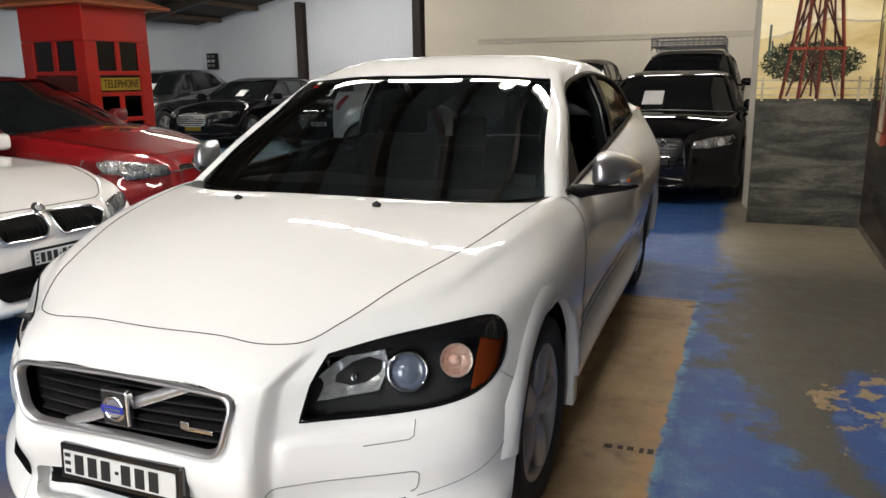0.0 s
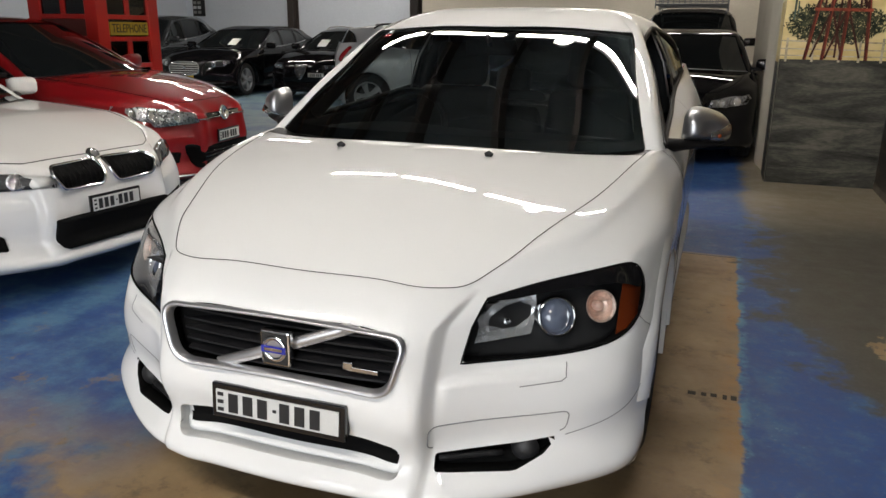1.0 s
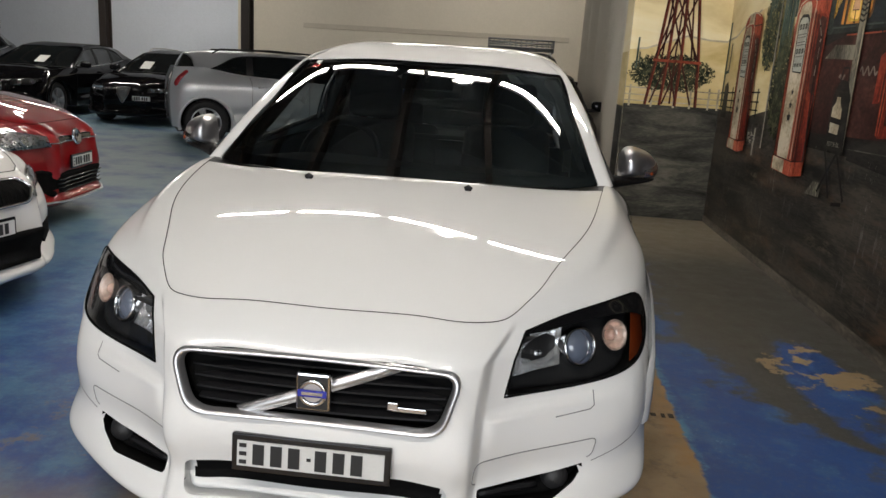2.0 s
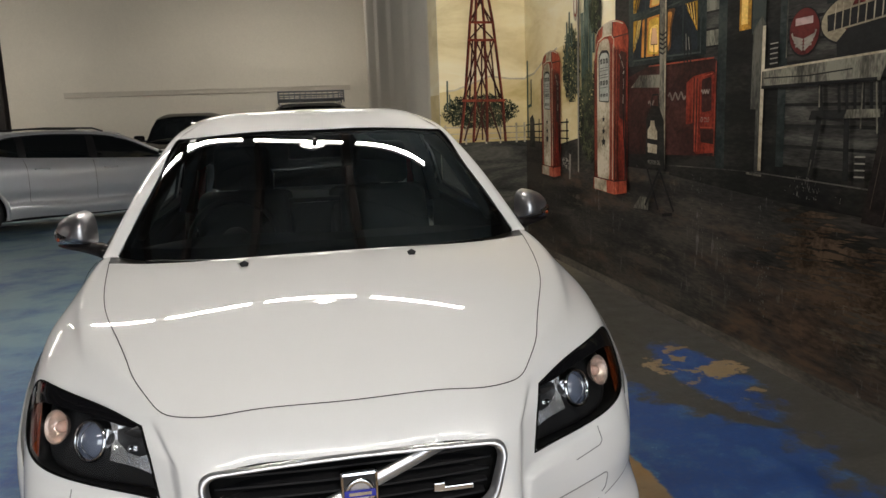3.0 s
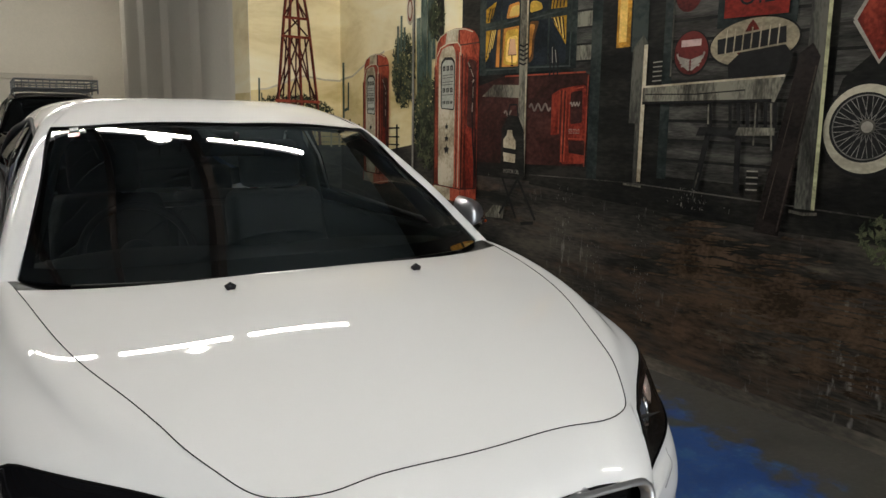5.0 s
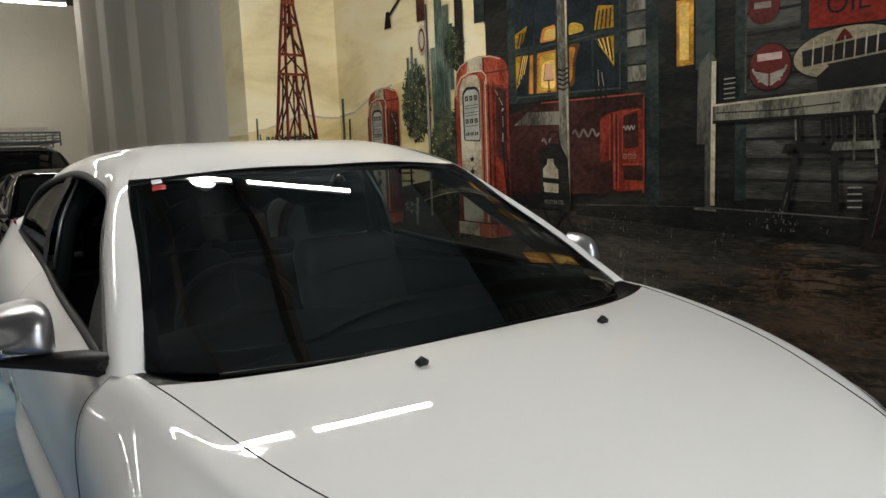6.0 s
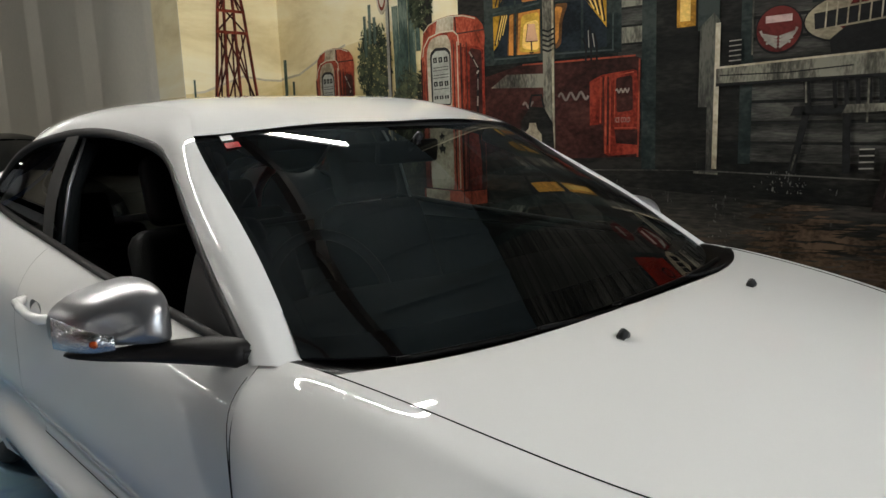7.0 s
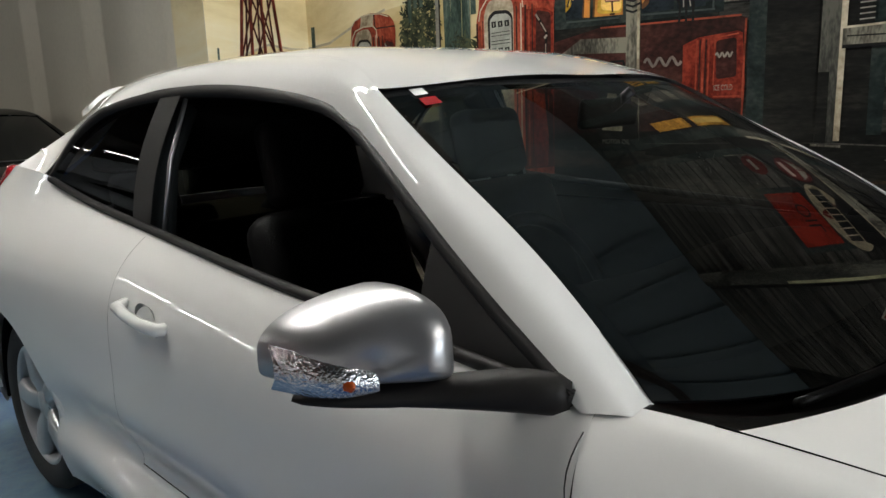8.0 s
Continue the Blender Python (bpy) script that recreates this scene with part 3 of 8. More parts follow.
# ---- the white hatchback ----
def wheel(parent, x, y, r, width, outward, rim_r, spokes=5, style=0):
    """A tyre with an alloy rim; outward is +1 or -1 along x."""
    w = new("wheel")
    w.parent = parent
    w.matrix_local = pose(x, y, r, 0, 90 if outward > 0 else -90, 0)
    h = width / 2
    prof = [(rim_r - 0.015, -h * 0.8), (rim_r + 0.01, -h * 0.95), (r - 0.035, -h), (r - 0.012, -h * 0.9), (r, -h * 0.7)]
    for k in range(1, 4):
        z = -h * 0.7 + k * h * 0.35
        prof += [(r, z - 0.006), (r - 0.007, z - 0.004), (r - 0.007, z + 0.004), (r, z + 0.006)]
    prof += [(r, h * 0.7), (r - 0.012, h * 0.9), (r - 0.035, h), (rim_r + 0.01, h * 0.95), (rim_r - 0.005, h * 0.85)]
    part("tyre", lathe(bmesh.new(), prof, 48), M_RUBBER, w, "black rubber tyre")
    bm = lathe(bmesh.new(), [(rim_r, h * 0.86), (rim_r - 0.012, h * 0.9), (rim_r - 0.022, h * 0.8), (rim_r - 0.03, h * 0.2), (rim_r - 0.03, -h * 0.8)], 48)
    for k in range(spokes):
        a = 2 * math.pi * k / spokes + 0.3
        for off in ((-0.13, 0.13) if style else (0.0,)):
            c, s = math.cos(a + off * 0.5), math.sin(a + off * 0.5)
            c2, s2 = math.cos(a + off), math.sin(a + off)
            ws = 0.030 if style else 0.055
            pts = []
            for rr, zz, ww in ((0.035, h * 0.72, ws * 0.8), (rim_r * 0.45, h * 0.90, ws * 0.75), (rim_r - 0.012, h * 0.88, ws)):
                cc, ss = (c, s) if rr < 0.1 else (c2, s2)
                pts.append([(rr * cc - q * ss, rr * ss + q * cc, zz - d) for q, d in ((-ww, 0.012), (-ww * 0.5, 0), (ww * 0.5, 0), (ww, 0.012), (ww * 0.9, 0.05), (-ww * 0.9, 0.05))])
            V = [[bm.verts.new(p) for p in ring] for ring in pts]
            for A, B in zip(V, V[1:]):
                for j in range(6):
                    bm.faces.new((A[j], A[(j + 1) % 6], B[(j + 1) % 6], B[j]))
    bmesh.ops.recalc_face_normals(bm, faces=bm.faces)
    part("rim", bm, M_ALLOY, w, "silver alloy rim")
    bm = lathe(bmesh.new(), [(0.001, h * 0.82), (0.028, h * 0.81), (0.034, h * 0.77), (0.07, h * 0.72), (0.075, h * 0.55)], 24)
    part("hub_cap", bm, M_ALLOY, w)
    for k in range(5):
        a = 2 * math.pi * (k + 0.5) / 5 + 0.3
        part("wheel_bolt", lathe(bmesh.new(), [(0.001, h * 0.74), (0.008, h * 0.74), (0.01, h * 0.66)], 8, Matrix.Translation((0.052 * math.cos(a), 0.052 * math.sin(a), 0))), M_STEEL_DARK, w)
    part("brake_disc", lathe(bmesh.new(), [(0.001, h * 0.1), (0.13, h * 0.1), (0.135, h * 0.0)], 32), M_STEEL_DARK, w)
    return w


def number_plate(parent, w, h, m, bars=6, dark=False):
    """A plate in its black surround; the writing is left as plain bars."""
    t = part("number_plate", boxed(-w / 2, w / 2, -0.012, 0.004, -h / 2, h / 2, 0.004), M_GLOSS_BLACK, parent, "number plate in a black surround", smooth=False)
    t.matrix_local = m
    e = w * 0.04
    part("plate_face", boxed(-w / 2 + e, w / 2 - e, -0.0155, -0.0122, -h / 2 + e, h / 2 - e), M_INK if dark else M_PLATE, t, smooth=False)
    ink = M_PLATE if dark else M_INK
    spots = [(-w * 0.445, -w * 0.40, q * h * 0.22 - h * 0.05, q * h * 0.22 + h * 0.05) for q in (-1, 0, 1)]
    x = -w * 0.36
    for k in range(bars):
        if k == bars // 2:
            spots.append((x + w * 0.004, x + w * 0.03, -h * 0.03, h * 0.05))
            x += w * 0.055
        spots.append((x, x + w * 0.072, -h * 0.27, h * 0.27))
        x += w * 0.112
    for x0, x1, z0, z1 in spots:
        part("plate_bar", boxed(x0, x1, -0.018, -0.0157, z0, z1), ink, t, smooth=False)
    return t


# rows from the lip of the bumper up the nose and back over the bonnet; columns from the middle out to the wheel arch
NOSE = [
    [(0, 0.055, 0.165), (0.24, 0.065, 0.165), (0.385, 0.090, 0.165), (0.460, 0.125, 0.165), (0.70, 0.275, 0.17), (0.83, 0.392, 0.175), (0.882, 0.480, 0.18)],
    [(0, -0.018, 0.215), (0.24, -0.012, 0.215), (0.385, 0.012, 0.215), (0.460, 0.045, 0.215), (0.70, 0.205, 0.225), (0.850, 0.348, 0.235), (0.897, 0.486, 0.25)],
    [(0, 0.038, 0.305), (0.24, 0.042, 0.305), (0.388, 0.062, 0.305), (0.450, 0.112, 0.308), (0.70, 0.258, 0.315), (0.838, 0.385, 0.32), (0.895, 0.525, 0.33)],
    [(0, 0.015, 0.405), (0.24, 0.020, 0.405), (0.394, 0.042, 0.405), (0.434, 0.093, 0.405), (0.70, 0.258, 0.41), (0.840, 0.385, 0.415), (0.898, 0.560, 0.42)],
    [(0, 0.020, 0.52), (0.24, 0.030, 0.52), (0.392, 0.051, 0.52), (0.437, 0.106, 0.52), (0.70, 0.288, 0.52), (0.843, 0.415, 0.52), (0.900, 0.620, 0.52)],
    [(0, 0.050, 0.655), (0.24, 0.058, 0.655), (0.400, 0.084, 0.652), (0.466, 0.155, 0.648), (0.70, 0.352, 0.645), (0.842, 0.488, 0.642), (0.899, 0.690, 0.615)],
    [(0, 0.163, 0.742), (0.24, 0.170, 0.742), (0.455, 0.203, 0.735), (0.535, 0.262, 0.727), (0.70, 0.400, 0.732), (0.834, 0.545, 0.724), (0.900, 0.780, 0.660)],
    [(0, 0.470, 0.860), (0.25, 0.475, 0.856), (0.600, 0.430, 0.812), (0.655, 0.470, 0.810), (0.735, 0.560, 0.806), (0.852, 0.690, 0.780), (0.905, 0.850, 0.680)],
    [(0, 0.860, 0.950), (0.28, 0.865, 0.945), (0.712, 0.845, 0.903), (0.755, 0.862, 0.901), (0.815, 0.900, 0.872), (0.888, 0.930, 0.806), (0.908, 0.920, 0.685)],
    [(0, 1.120, 0.976), (0.30, 1.140, 0.972), (0.775, 1.250, 0.952), (0.800, 1.250, 0.950), (0.848, 1.230, 0.905), (0.902, 1.180, 0.794), (0.908, 1.130, 0.605)],
    [(0, 1.260, 0.985), (0.30, 1.275, 0.980), (0.795, 1.365, 0.955), (0.815, 1.368, 0.950), (0.858, 1.366, 0.915), (0.905, 1.350, 0.800), (0.899, 1.328, 0.420)],
]


class Nose(Surf):
    """The nose with its pressed edges: the prow round the grille stands clear, and a shelf runs under the headlamps."""

    @staticmethod
    def ramp(t):
        t = np.clip(t, 0, 1)
        return t * t * (3 - 2 * t)

    def grid(self, us, vs):
        g = super().grid(us, vs)
        x, z = np.abs(g[..., 0]), g[..., 2]
        front = self.ramp((0.55 - g[..., 1]) / 0.2)
        edge = np.interp(z, (0.20, 0.30, 0.42, 0.52, 0.655, 0.72), (0.372, 0.378, 0.384, 0.388, 0.402, 0.450))
        fade = self.ramp((z - 0.17) / 0.08) * self.ramp((0.745 - z) / 0.06) * front
        y = 0.030 * fade * (self.ramp((x - edge) / 0.030) - self.ramp((x - edge + 0.06) / 0.15))
        aside = self.ramp((x - edge - 0.02) / 0.04) * self.ramp((0.80 - x) / 0.25) * front
        y -= 0.024 * aside * (self.ramp((0.528 - z) / 0.022) - self.ramp((0.575 - z) / 0.22))
        g[..., 1] += y
        return g


FRONT = Nose(NOSE, mirror=True)
# side: rows along the car, columns from the waist line down to the sill
SIDE = [
    [(0.815, 1.368, 0.952), (0.858, 1.366, 0.915), (0.898, 1.358, 0.840), (0.908, 1.350, 0.70), (0.900, 1.335, 0.52), (0.880, 1.330, 0.40), (0.900, 1.328, 0.31), (0.868, 1.325, 0.19)],
    [(0.806, 1.75, 0.972), (0.855, 1.75, 0.925), (0.894, 1.75, 0.845), (0.904, 1.75, 0.70), (0.890, 1.75, 0.53), (0.858, 1.75, 0.42), (0.900, 1.75, 0.345), (0.850, 1.75, 0.20)],
    [(0.785, 2.25, 1.004), (0.845, 2.25, 0.950), (0.888, 2.25, 0.860), (0.900, 2.25, 0.70), (0.884, 2.25, 0.54), (0.848, 2.25, 0.43), (0.898, 2.25, 0.355), (0.842, 2.25, 0.21)],
    [(0.758, 2.72, 1.042), (0.828, 2.72, 0.985), (0.884, 2.72, 0.880), (0.896, 2.72, 0.70), (0.880, 2.72, 0.55), (0.846, 2.72, 0.445), (0.896, 2.72, 0.37), (0.838, 2.72, 0.22)],
    [(0.744, 3.15, 1.085), (0.815, 3.15, 1.020), (0.880, 3.15, 0.900), (0.890, 3.15, 0.72), (0.874, 3.15, 0.55), (0.852, 3.15, 0.45), (0.882, 3.14, 0.37), (0.835, 3.13, 0.22)],
    [(0.752, 3.44, 1.160), (0.812, 3.60, 1.050), (0.878, 3.70, 0.910), (0.892, 3.70, 0.74), (0.868, 3.70, 0.50), (0.852, 3.70, 0.36), (0.846, 3.70, 0.27), (0.84, 3.70, 0.18)],
    [(0.735, 3.77, 1.178), (0.780, 3.98, 1.040), (0.840, 4.04, 0.890), (0.855, 4.06, 0.72), (0.850, 4.06, 0.52), (0.845, 4.06, 0.40), (0.83, 4.06, 0.30), (0.81, 4.06, 0.24)],
    [(0.600, 4.12, 1.160), (0.660, 4.20, 1.000), (0.720, 4.23, 0.860), (0.760, 4.24, 0.70), (0.770, 4.24, 0.52), (0.760, 4.23, 0.42), (0.74, 4.22, 0.32), (0.70, 4.20, 0.26)],
]
# roof: rows back from the top of the windscreen, columns from the middle to the gutter over the side windows
ROOF = [
    [(0, 1.911, 1.386), (0.33, 1.929, 1.384), (0.603, 1.999, 1.367), (0.634, 2.045, 1.367), (0.652, 2.078, 1.326)],
    [(0, 2.150, 1.451), (0.30, 2.160, 1.449), (0.52, 2.190, 1.433), (0.595, 2.210, 1.412), (0.642, 2.220, 1.365)],
    [(0, 2.600, 1.492), (0.30, 2.600, 1.488), (0.51, 2.610, 1.466), (0.585, 2.620, 1.440), (0.626, 2.630, 1.398)],
    [(0, 3.000, 1.489), (0.30, 3.000, 1.485), (0.51, 3.000, 1.458), (0.595, 3.000, 1.425), (0.645, 3.000, 1.378)],
    [(0, 3.270, 1.475), (0.30, 3.270, 1.470), (0.50, 3.270, 1.440), (0.598, 3.250, 1.388), (0.712, 3.235, 1.288)],
    [(0, 3.550, 1.450), (0.28, 3.550, 1.445), (0.465, 3.535, 1.410), (0.565, 3.500, 1.338), (0.750, 3.440, 1.165)],
    [(0, 3.920, 1.388), (0.26, 3.910, 1.384), (0.42, 3.840, 1.360), (0.515, 3.780, 1.300), (0.733, 3.760, 1.175)],
]
# windscreen: rows from the cowl up, columns from the middle out to the pillar
SCREEN = [
    [(0, 1.140, 0.943), (0.30, 1.150, 0.942), (0.58, 1.205, 0.946), (0.762, 1.315, 0.956)],
    [(0, 1.450, 1.127), (0.29, 1.458, 1.123), (0.555, 1.496, 1.109), (0.708, 1.530, 1.092)],
    [(0, 1.683, 1.265), (0.28, 1.693, 1.261), (0.53, 1.736, 1.245), (0.657, 1.770, 1.224)],
    [(0, 1.913, 1.380), (0.27, 1.925, 1.377), (0.49, 1.966, 1.370), (0.605, 2.001, 1.357)],
]
# windscreen pillar: rows from the wing up to the roof, columns from the glass out to the door frame
PILLAR = [
    [(0.764, 1.298, 0.932), (0.806, 1.318, 0.950), (0.830, 1.385, 0.945)],
    [(0.706, 1.528, 1.099), (0.748, 1.577, 1.118), (0.772, 1.622, 1.090)],
    [(0.655, 1.768, 1.234), (0.693, 1.820, 1.252), (0.713, 1.855, 1.228)],
    [(0.603, 1.999, 1.367), (0.634, 2.045, 1.367), (0.652, 2.078, 1.326)],
]
# pillar and roof edge in one sweep, with a guide column on the glass and the roof
RAIL = [[tuple(a) for a in ((p[0][0] - 0.08, p[0][1] - 0.03, p[0][2] + 0.004), *p)] for p in PILLAR] + [r[1:] for r in ROOF[1:]]


def above(bm, z):
    """Drop what lies under a height."""
    bmesh.ops.delete(bm, geom=[v for v in bm.verts if v.co.z < z], context="VERTS")
    return bm


def flipped(bm):
    """The same sheet on the other side of the car."""
    for v in bm.verts:
        v.co.x *= -1
    bmesh.ops.reverse_faces(bm, faces=bm.faces)
    return bm


def front_at(x, z):
    """Place on the nose where it is met by a line along the car at x, z."""
    best, arg = 9, None
    us, vs = steps(0, 7, 70), steps(-6, 6, 120)
    g = front_at.grid
    d = (g[..., 0] - x) ** 2 + (g[..., 2] - z) ** 2
    i, j = np.unravel_index(np.argmin(d), d.shape)
    i, j = min(max(i, 1), d.shape[0] - 2), min(max(j, 1), d.shape[1] - 2)
    du, dv = (g[i + 1, j] - g[i - 1, j]) / 2, (g[i, j + 1] - g[i, j - 1]) / 2
    det = du[0] * dv[2] - du[2] * dv[0]
    ex, ez = x - g[i, j, 0], z - g[i, j, 2]
    y = g[i, j, 1]
    if abs(det) > 1e-9:
        a, c = (ex * dv[2] - ez * dv[0]) / det, (du[0] * ez - du[2] * ex) / det
        y += max(-1.5, min(1.5, a)) * du[1] + max(-1.5, min(1.5, c)) * dv[1]
    return Vector((x, y, z))


front_at.grid = FRONT.grid(steps(0, 7, 280), steps(-6, 6, 480))


class Screen(Surf):
    """The windscreen: one smooth bow across and up the glass."""

    bow = None

    def grid(self, us, vs):
        g = super().grid(us, vs)
        if self.bow is None:
            uu, vv = np.linspace(0, 3, 31), np.linspace(-3, 3, 41)
            f = super().grid(uu, vv)
            self.bow = [np.linalg.lstsq(self.terms(f[..., 0], uu), f[..., k].ravel(), rcond=None)[0] for k in (1, 2)]
        t = self.terms(g[..., 0], us)
        for k in (0, 1):
            g[..., k + 1] = (t @ self.bow[k]).reshape(g.shape[:2])
        return g

    @staticmethod
    def terms(x, us):
        u = np.repeat(np.asarray(us, float)[:, None], x.shape[1], axis=1).ravel() - 1.5
        x = x.ravel()
        return np.stack([x ** a * u ** b for a in (0, 2, 4) for b in range(4)], axis=1)


def pull_rear(bm, y_mid, fixed):
    """Bow the bonnet's rear edge forward in the middle; the row at `fixed` stays."""
    vs = np.linspace(-2, 2, 81)
    edge = [FRONT.at(9, v) for v in vs]
    base = [FRONT.at(fixed, v) for v in vs]
    xs = [p.x for p in edge]
    xb = [p.x for p in base]
    for v in bm.verts:
        ye, yb = np.interp(v.co.x, xs, [p.y for p in edge]), np.interp(v.co.x, xb, [p.y for p in base])
        w = max(0.0, min(1.0, (v.co.y - yb) / (ye - yb)))
        a = min(abs(v.co.x) / 0.775, 1.0)
        want = y_mid + 0.18 * a ** 2.7
        v.co.y += (want - ye) * w ** 1.5
        v.co.z += 0.10 * (want - ye) * w ** 1.5


def even_sheet(g):
    """A pressed panel: one low-order form through the grid, eased into its edges."""
    x, y = g[..., 0].ravel(), g[..., 1].ravel() - 0.6
    terms = np.stack([x ** a * y ** b for a in (0, 2, 4) for b in range(5 - a // 2)], axis=1)
    k = np.linalg.lstsq(terms, g[..., 2].ravel(), rcond=None)[0]
    fit = (terms @ k).reshape(g.shape[:2])
    r = g[..., 2] - fit
    r[1:-1, 1:-1] = 0
    for _ in range(1500):
        r[1:-1, 1:-1] = (r[:-2, 1:-1] + r[2:, 1:-1] + r[1:-1, :-2] + r[1:-1, 2:]) / 4
    bm = bmesh.new()
    V = [[bm.verts.new((p[0], p[1], z)) for p, z in zip(row, zs)] for row, zs in zip(g, fit + r)]
    for A, B in zip(V, V[1:]):
        for j in range(len(A) - 1):
            bm.faces.new((A[j], A[j + 1], B[j + 1], B[j]))
    return bm


def build_hatchback():
    car = thing("hatchback_car", Matrix.Identity(4), "white two-door hatchback with black headlamps and silver mirror caps", "car")
    P = lambda name, bm, m, label="", smooth=True, parent=None: part(name, bm, m, parent or car, label, smooth)
    # nose and wings
    nose = FRONT.bm(steps(0, 6, 96), steps(-6, 6, 216))
    bmesh.ops.reverse_faces(nose, faces=nose.faces)
    nose.normal_update()
    if sum(f.normal.y for f in nose.faces) > 0:
        bmesh.ops.reverse_faces(nose, faces=nose.faces)
    front_test = lambda co: co.y < 0.72
    GR = rounded([(-0.362, 0.652), (0.362, 0.652), (0.318, 0.492), (-0.318, 0.492)], 0.05)
    grille_piece = cut_out(nose, GR, (0, 2), front_test)
    slot = rounded([(-0.338, 0.350), (0.338, 0.350), (0.338, 0.262), (-0.338, 0.262)], 0.03)
    slot_piece = cut_out(nose, slot, (0, 2), front_test)
    lamp_outline = [(0.462, 0.556), (0.480, 0.645), (0.503, 0.708)]
    lamp_outline += [(p.x, p.z) for p in smooth_line([(0.503, 0, 0.708), (0.60, 0, 0.728), (0.70, 0, 0.742), (0.79, 0, 0.750), (0.830, 0, 0.742), (0.853, 0, 0.706), (0.861, 0, 0.660), (0.856, 0, 0.617), (0.832, 0, 0.585), (0.78, 0, 0.566), (0.70, 0, 0.556), (0.58, 0, 0.552), (0.462, 0, 0.556)], 44)][1:-1]
    fog_outline = rounded([(0.410, 0.316), (0.52, 0.320), (0.606, 0.326), (0.698, 0.338), (0.665, 0.294), (0.605, 0.266), (0.414, 0.274)], 0.010)
    lamps, fogs = [], []
    for s in (1, -1):
        lamps.append((s, cut_out(nose, [(s * x, z) for x, z in lamp_outline][::s], (0, 2), front_test)))
        fogs.append((s, cut_out(nose, [(s * x, z) for x, z in fog_outline][::s], (0, 2), front_test)))
    P("bumper", nose, M_WHITE, "white painted bumper and nose")
    for s in (1, -1):
        w = FRONT.bm(steps(6, 10, 60), steps(2, 6, 40))
        w.normal_update()
        if sum(f.normal.z for f in w.faces) < 0:
            bmesh.ops.reverse_faces(w, faces=w.faces)
        P("wing", w if s > 0 else flipped(w), M_WHITE)
    hood = even_sheet(FRONT.grid(steps(6, 9, 60), steps(-2, 2, 72)))
    hood.normal_update()
    if sum(f.normal.z for f in hood.faces) < 0:
        bmesh.ops.reverse_faces(hood, faces=hood.faces)
    pull_rear(hood, 1.037, 8)
    hood = P("bonnet", hood, M_WHITE, "smooth white bonnet")
    cowl = FRONT.bm(steps(9, 10, 6), steps(-2, 2, 40), offset=0.0)
    pull_rear(cowl, 1.037, 10)
    for v in cowl.verts:  # the scuttle dips behind the bonnet's edge
        a = min(abs(v.co.x) / 0.775, 1.0)
        v.co.z -= 0.075 * (1 - a ** 4) * min(max((v.co.y - 1.037 - 0.18 * a ** 2.7) / 0.09, 0.0), 1.0)
    cowl = P("cowl", cowl, M_COWL, "black plastic scuttle under the windscreen")
    # bonnet shut line
    line = [FRONT.at(u, 2 - 0.14 * math.exp(-((u - 7.2) / 0.55) ** 2)) + Vector((0, 0, 0.001)) for u in np.linspace(8.95, 6.26, 44)]
    ahead = [front_at(x, 0.741 - 0.0025 * (x / 0.42) ** 4) + Vector((0, -0.001, 0.001)) for x in np.linspace(0.415, 0.0, 20)]
    corner = smooth_line([line[-2], line[-1], FRONT.at(6.06, 1.97) + Vector((0, 0, 0.001)), ahead[0], ahead[1]], 20)
    line += corner[5:15] + ahead
    full = line + [Vector((-p.x, p.y, p.z)) for p in line[-2::-1]]
    P("bonnet_gap", tube(bmesh.new(), full, 0.0012, 6), M_GAP, "dark shut line")
    for s in (1, -1):
        n = P("washer_nozzle", tube(bmesh.new(), [(-0.012, 0, 0), (0.0, 0.0, 0.006), (0.012, 0, 0)], [0.009, 0.011, 0.008], 10), M_BLACK, "black washer nozzle", parent=hood)
        n.location = (s * 0.282, 0.934, 0.958)
    def along(points, n=10):
        out = []
        for (x0, z0), (x1, z1) in zip(points, points[1:]):
            out += [(x0 + (x1 - x0) * k / n, z0 + (z1 - z0) * k / n) for k in range(n)]
        return out + [points[-1]]
    # grille
    P("grille_back", sunk(grille_piece, 0.05, Vector((0, 1, 0))), M_HOLE, "black grille recess")
    gp = lambda x, z, d: Vector((x, 0.016 + 0.22 * (z - 0.49) + 0.19 * x * x + d, z))
    ring = along(GR + GR[:1], 4)[:-1]
    lie = np.array([(x, front_at(x, z).y, z) for x, z in ring])
    bend = lambda x, z: [1.0, x * x, z - 0.57, x ** 4, x * x * (z - 0.57), (z - 0.57) ** 2]
    curve = np.linalg.lstsq(np.array([bend(x, z) for x, q, z in lie]), lie[:, 1], rcond=None)[0]
    face = lambda x, z: Vector((x, float(np.dot(curve, bend(x, z))) - 0.005, z))
    cx, cz = 0.0, 0.572
    bm = bmesh.new()
    V = []
    for x, z in ring:
        V.append([bm.verts.new(face(cx + (x - cx) * k, cz + (z - cz) * q) + Vector((0, d - 0.006, 0))) for k, q, d in ((1.014, 1.035, 0.008), (1.010, 1.025, -0.004), (0.985, 0.96, -0.008), (0.965, 0.885, 0.002), (0.955, 0.86, 0.020))])
    n = len(V)
    for a in range(n):
        A, B = V[a], V[(a + 1) % n]
        for j in range(4):
            bm.faces.new((A[j], A[j + 1], B[j + 1], B[j]))
    P("grille_frame", bm, M_SATIN, "satin silver grille surround")
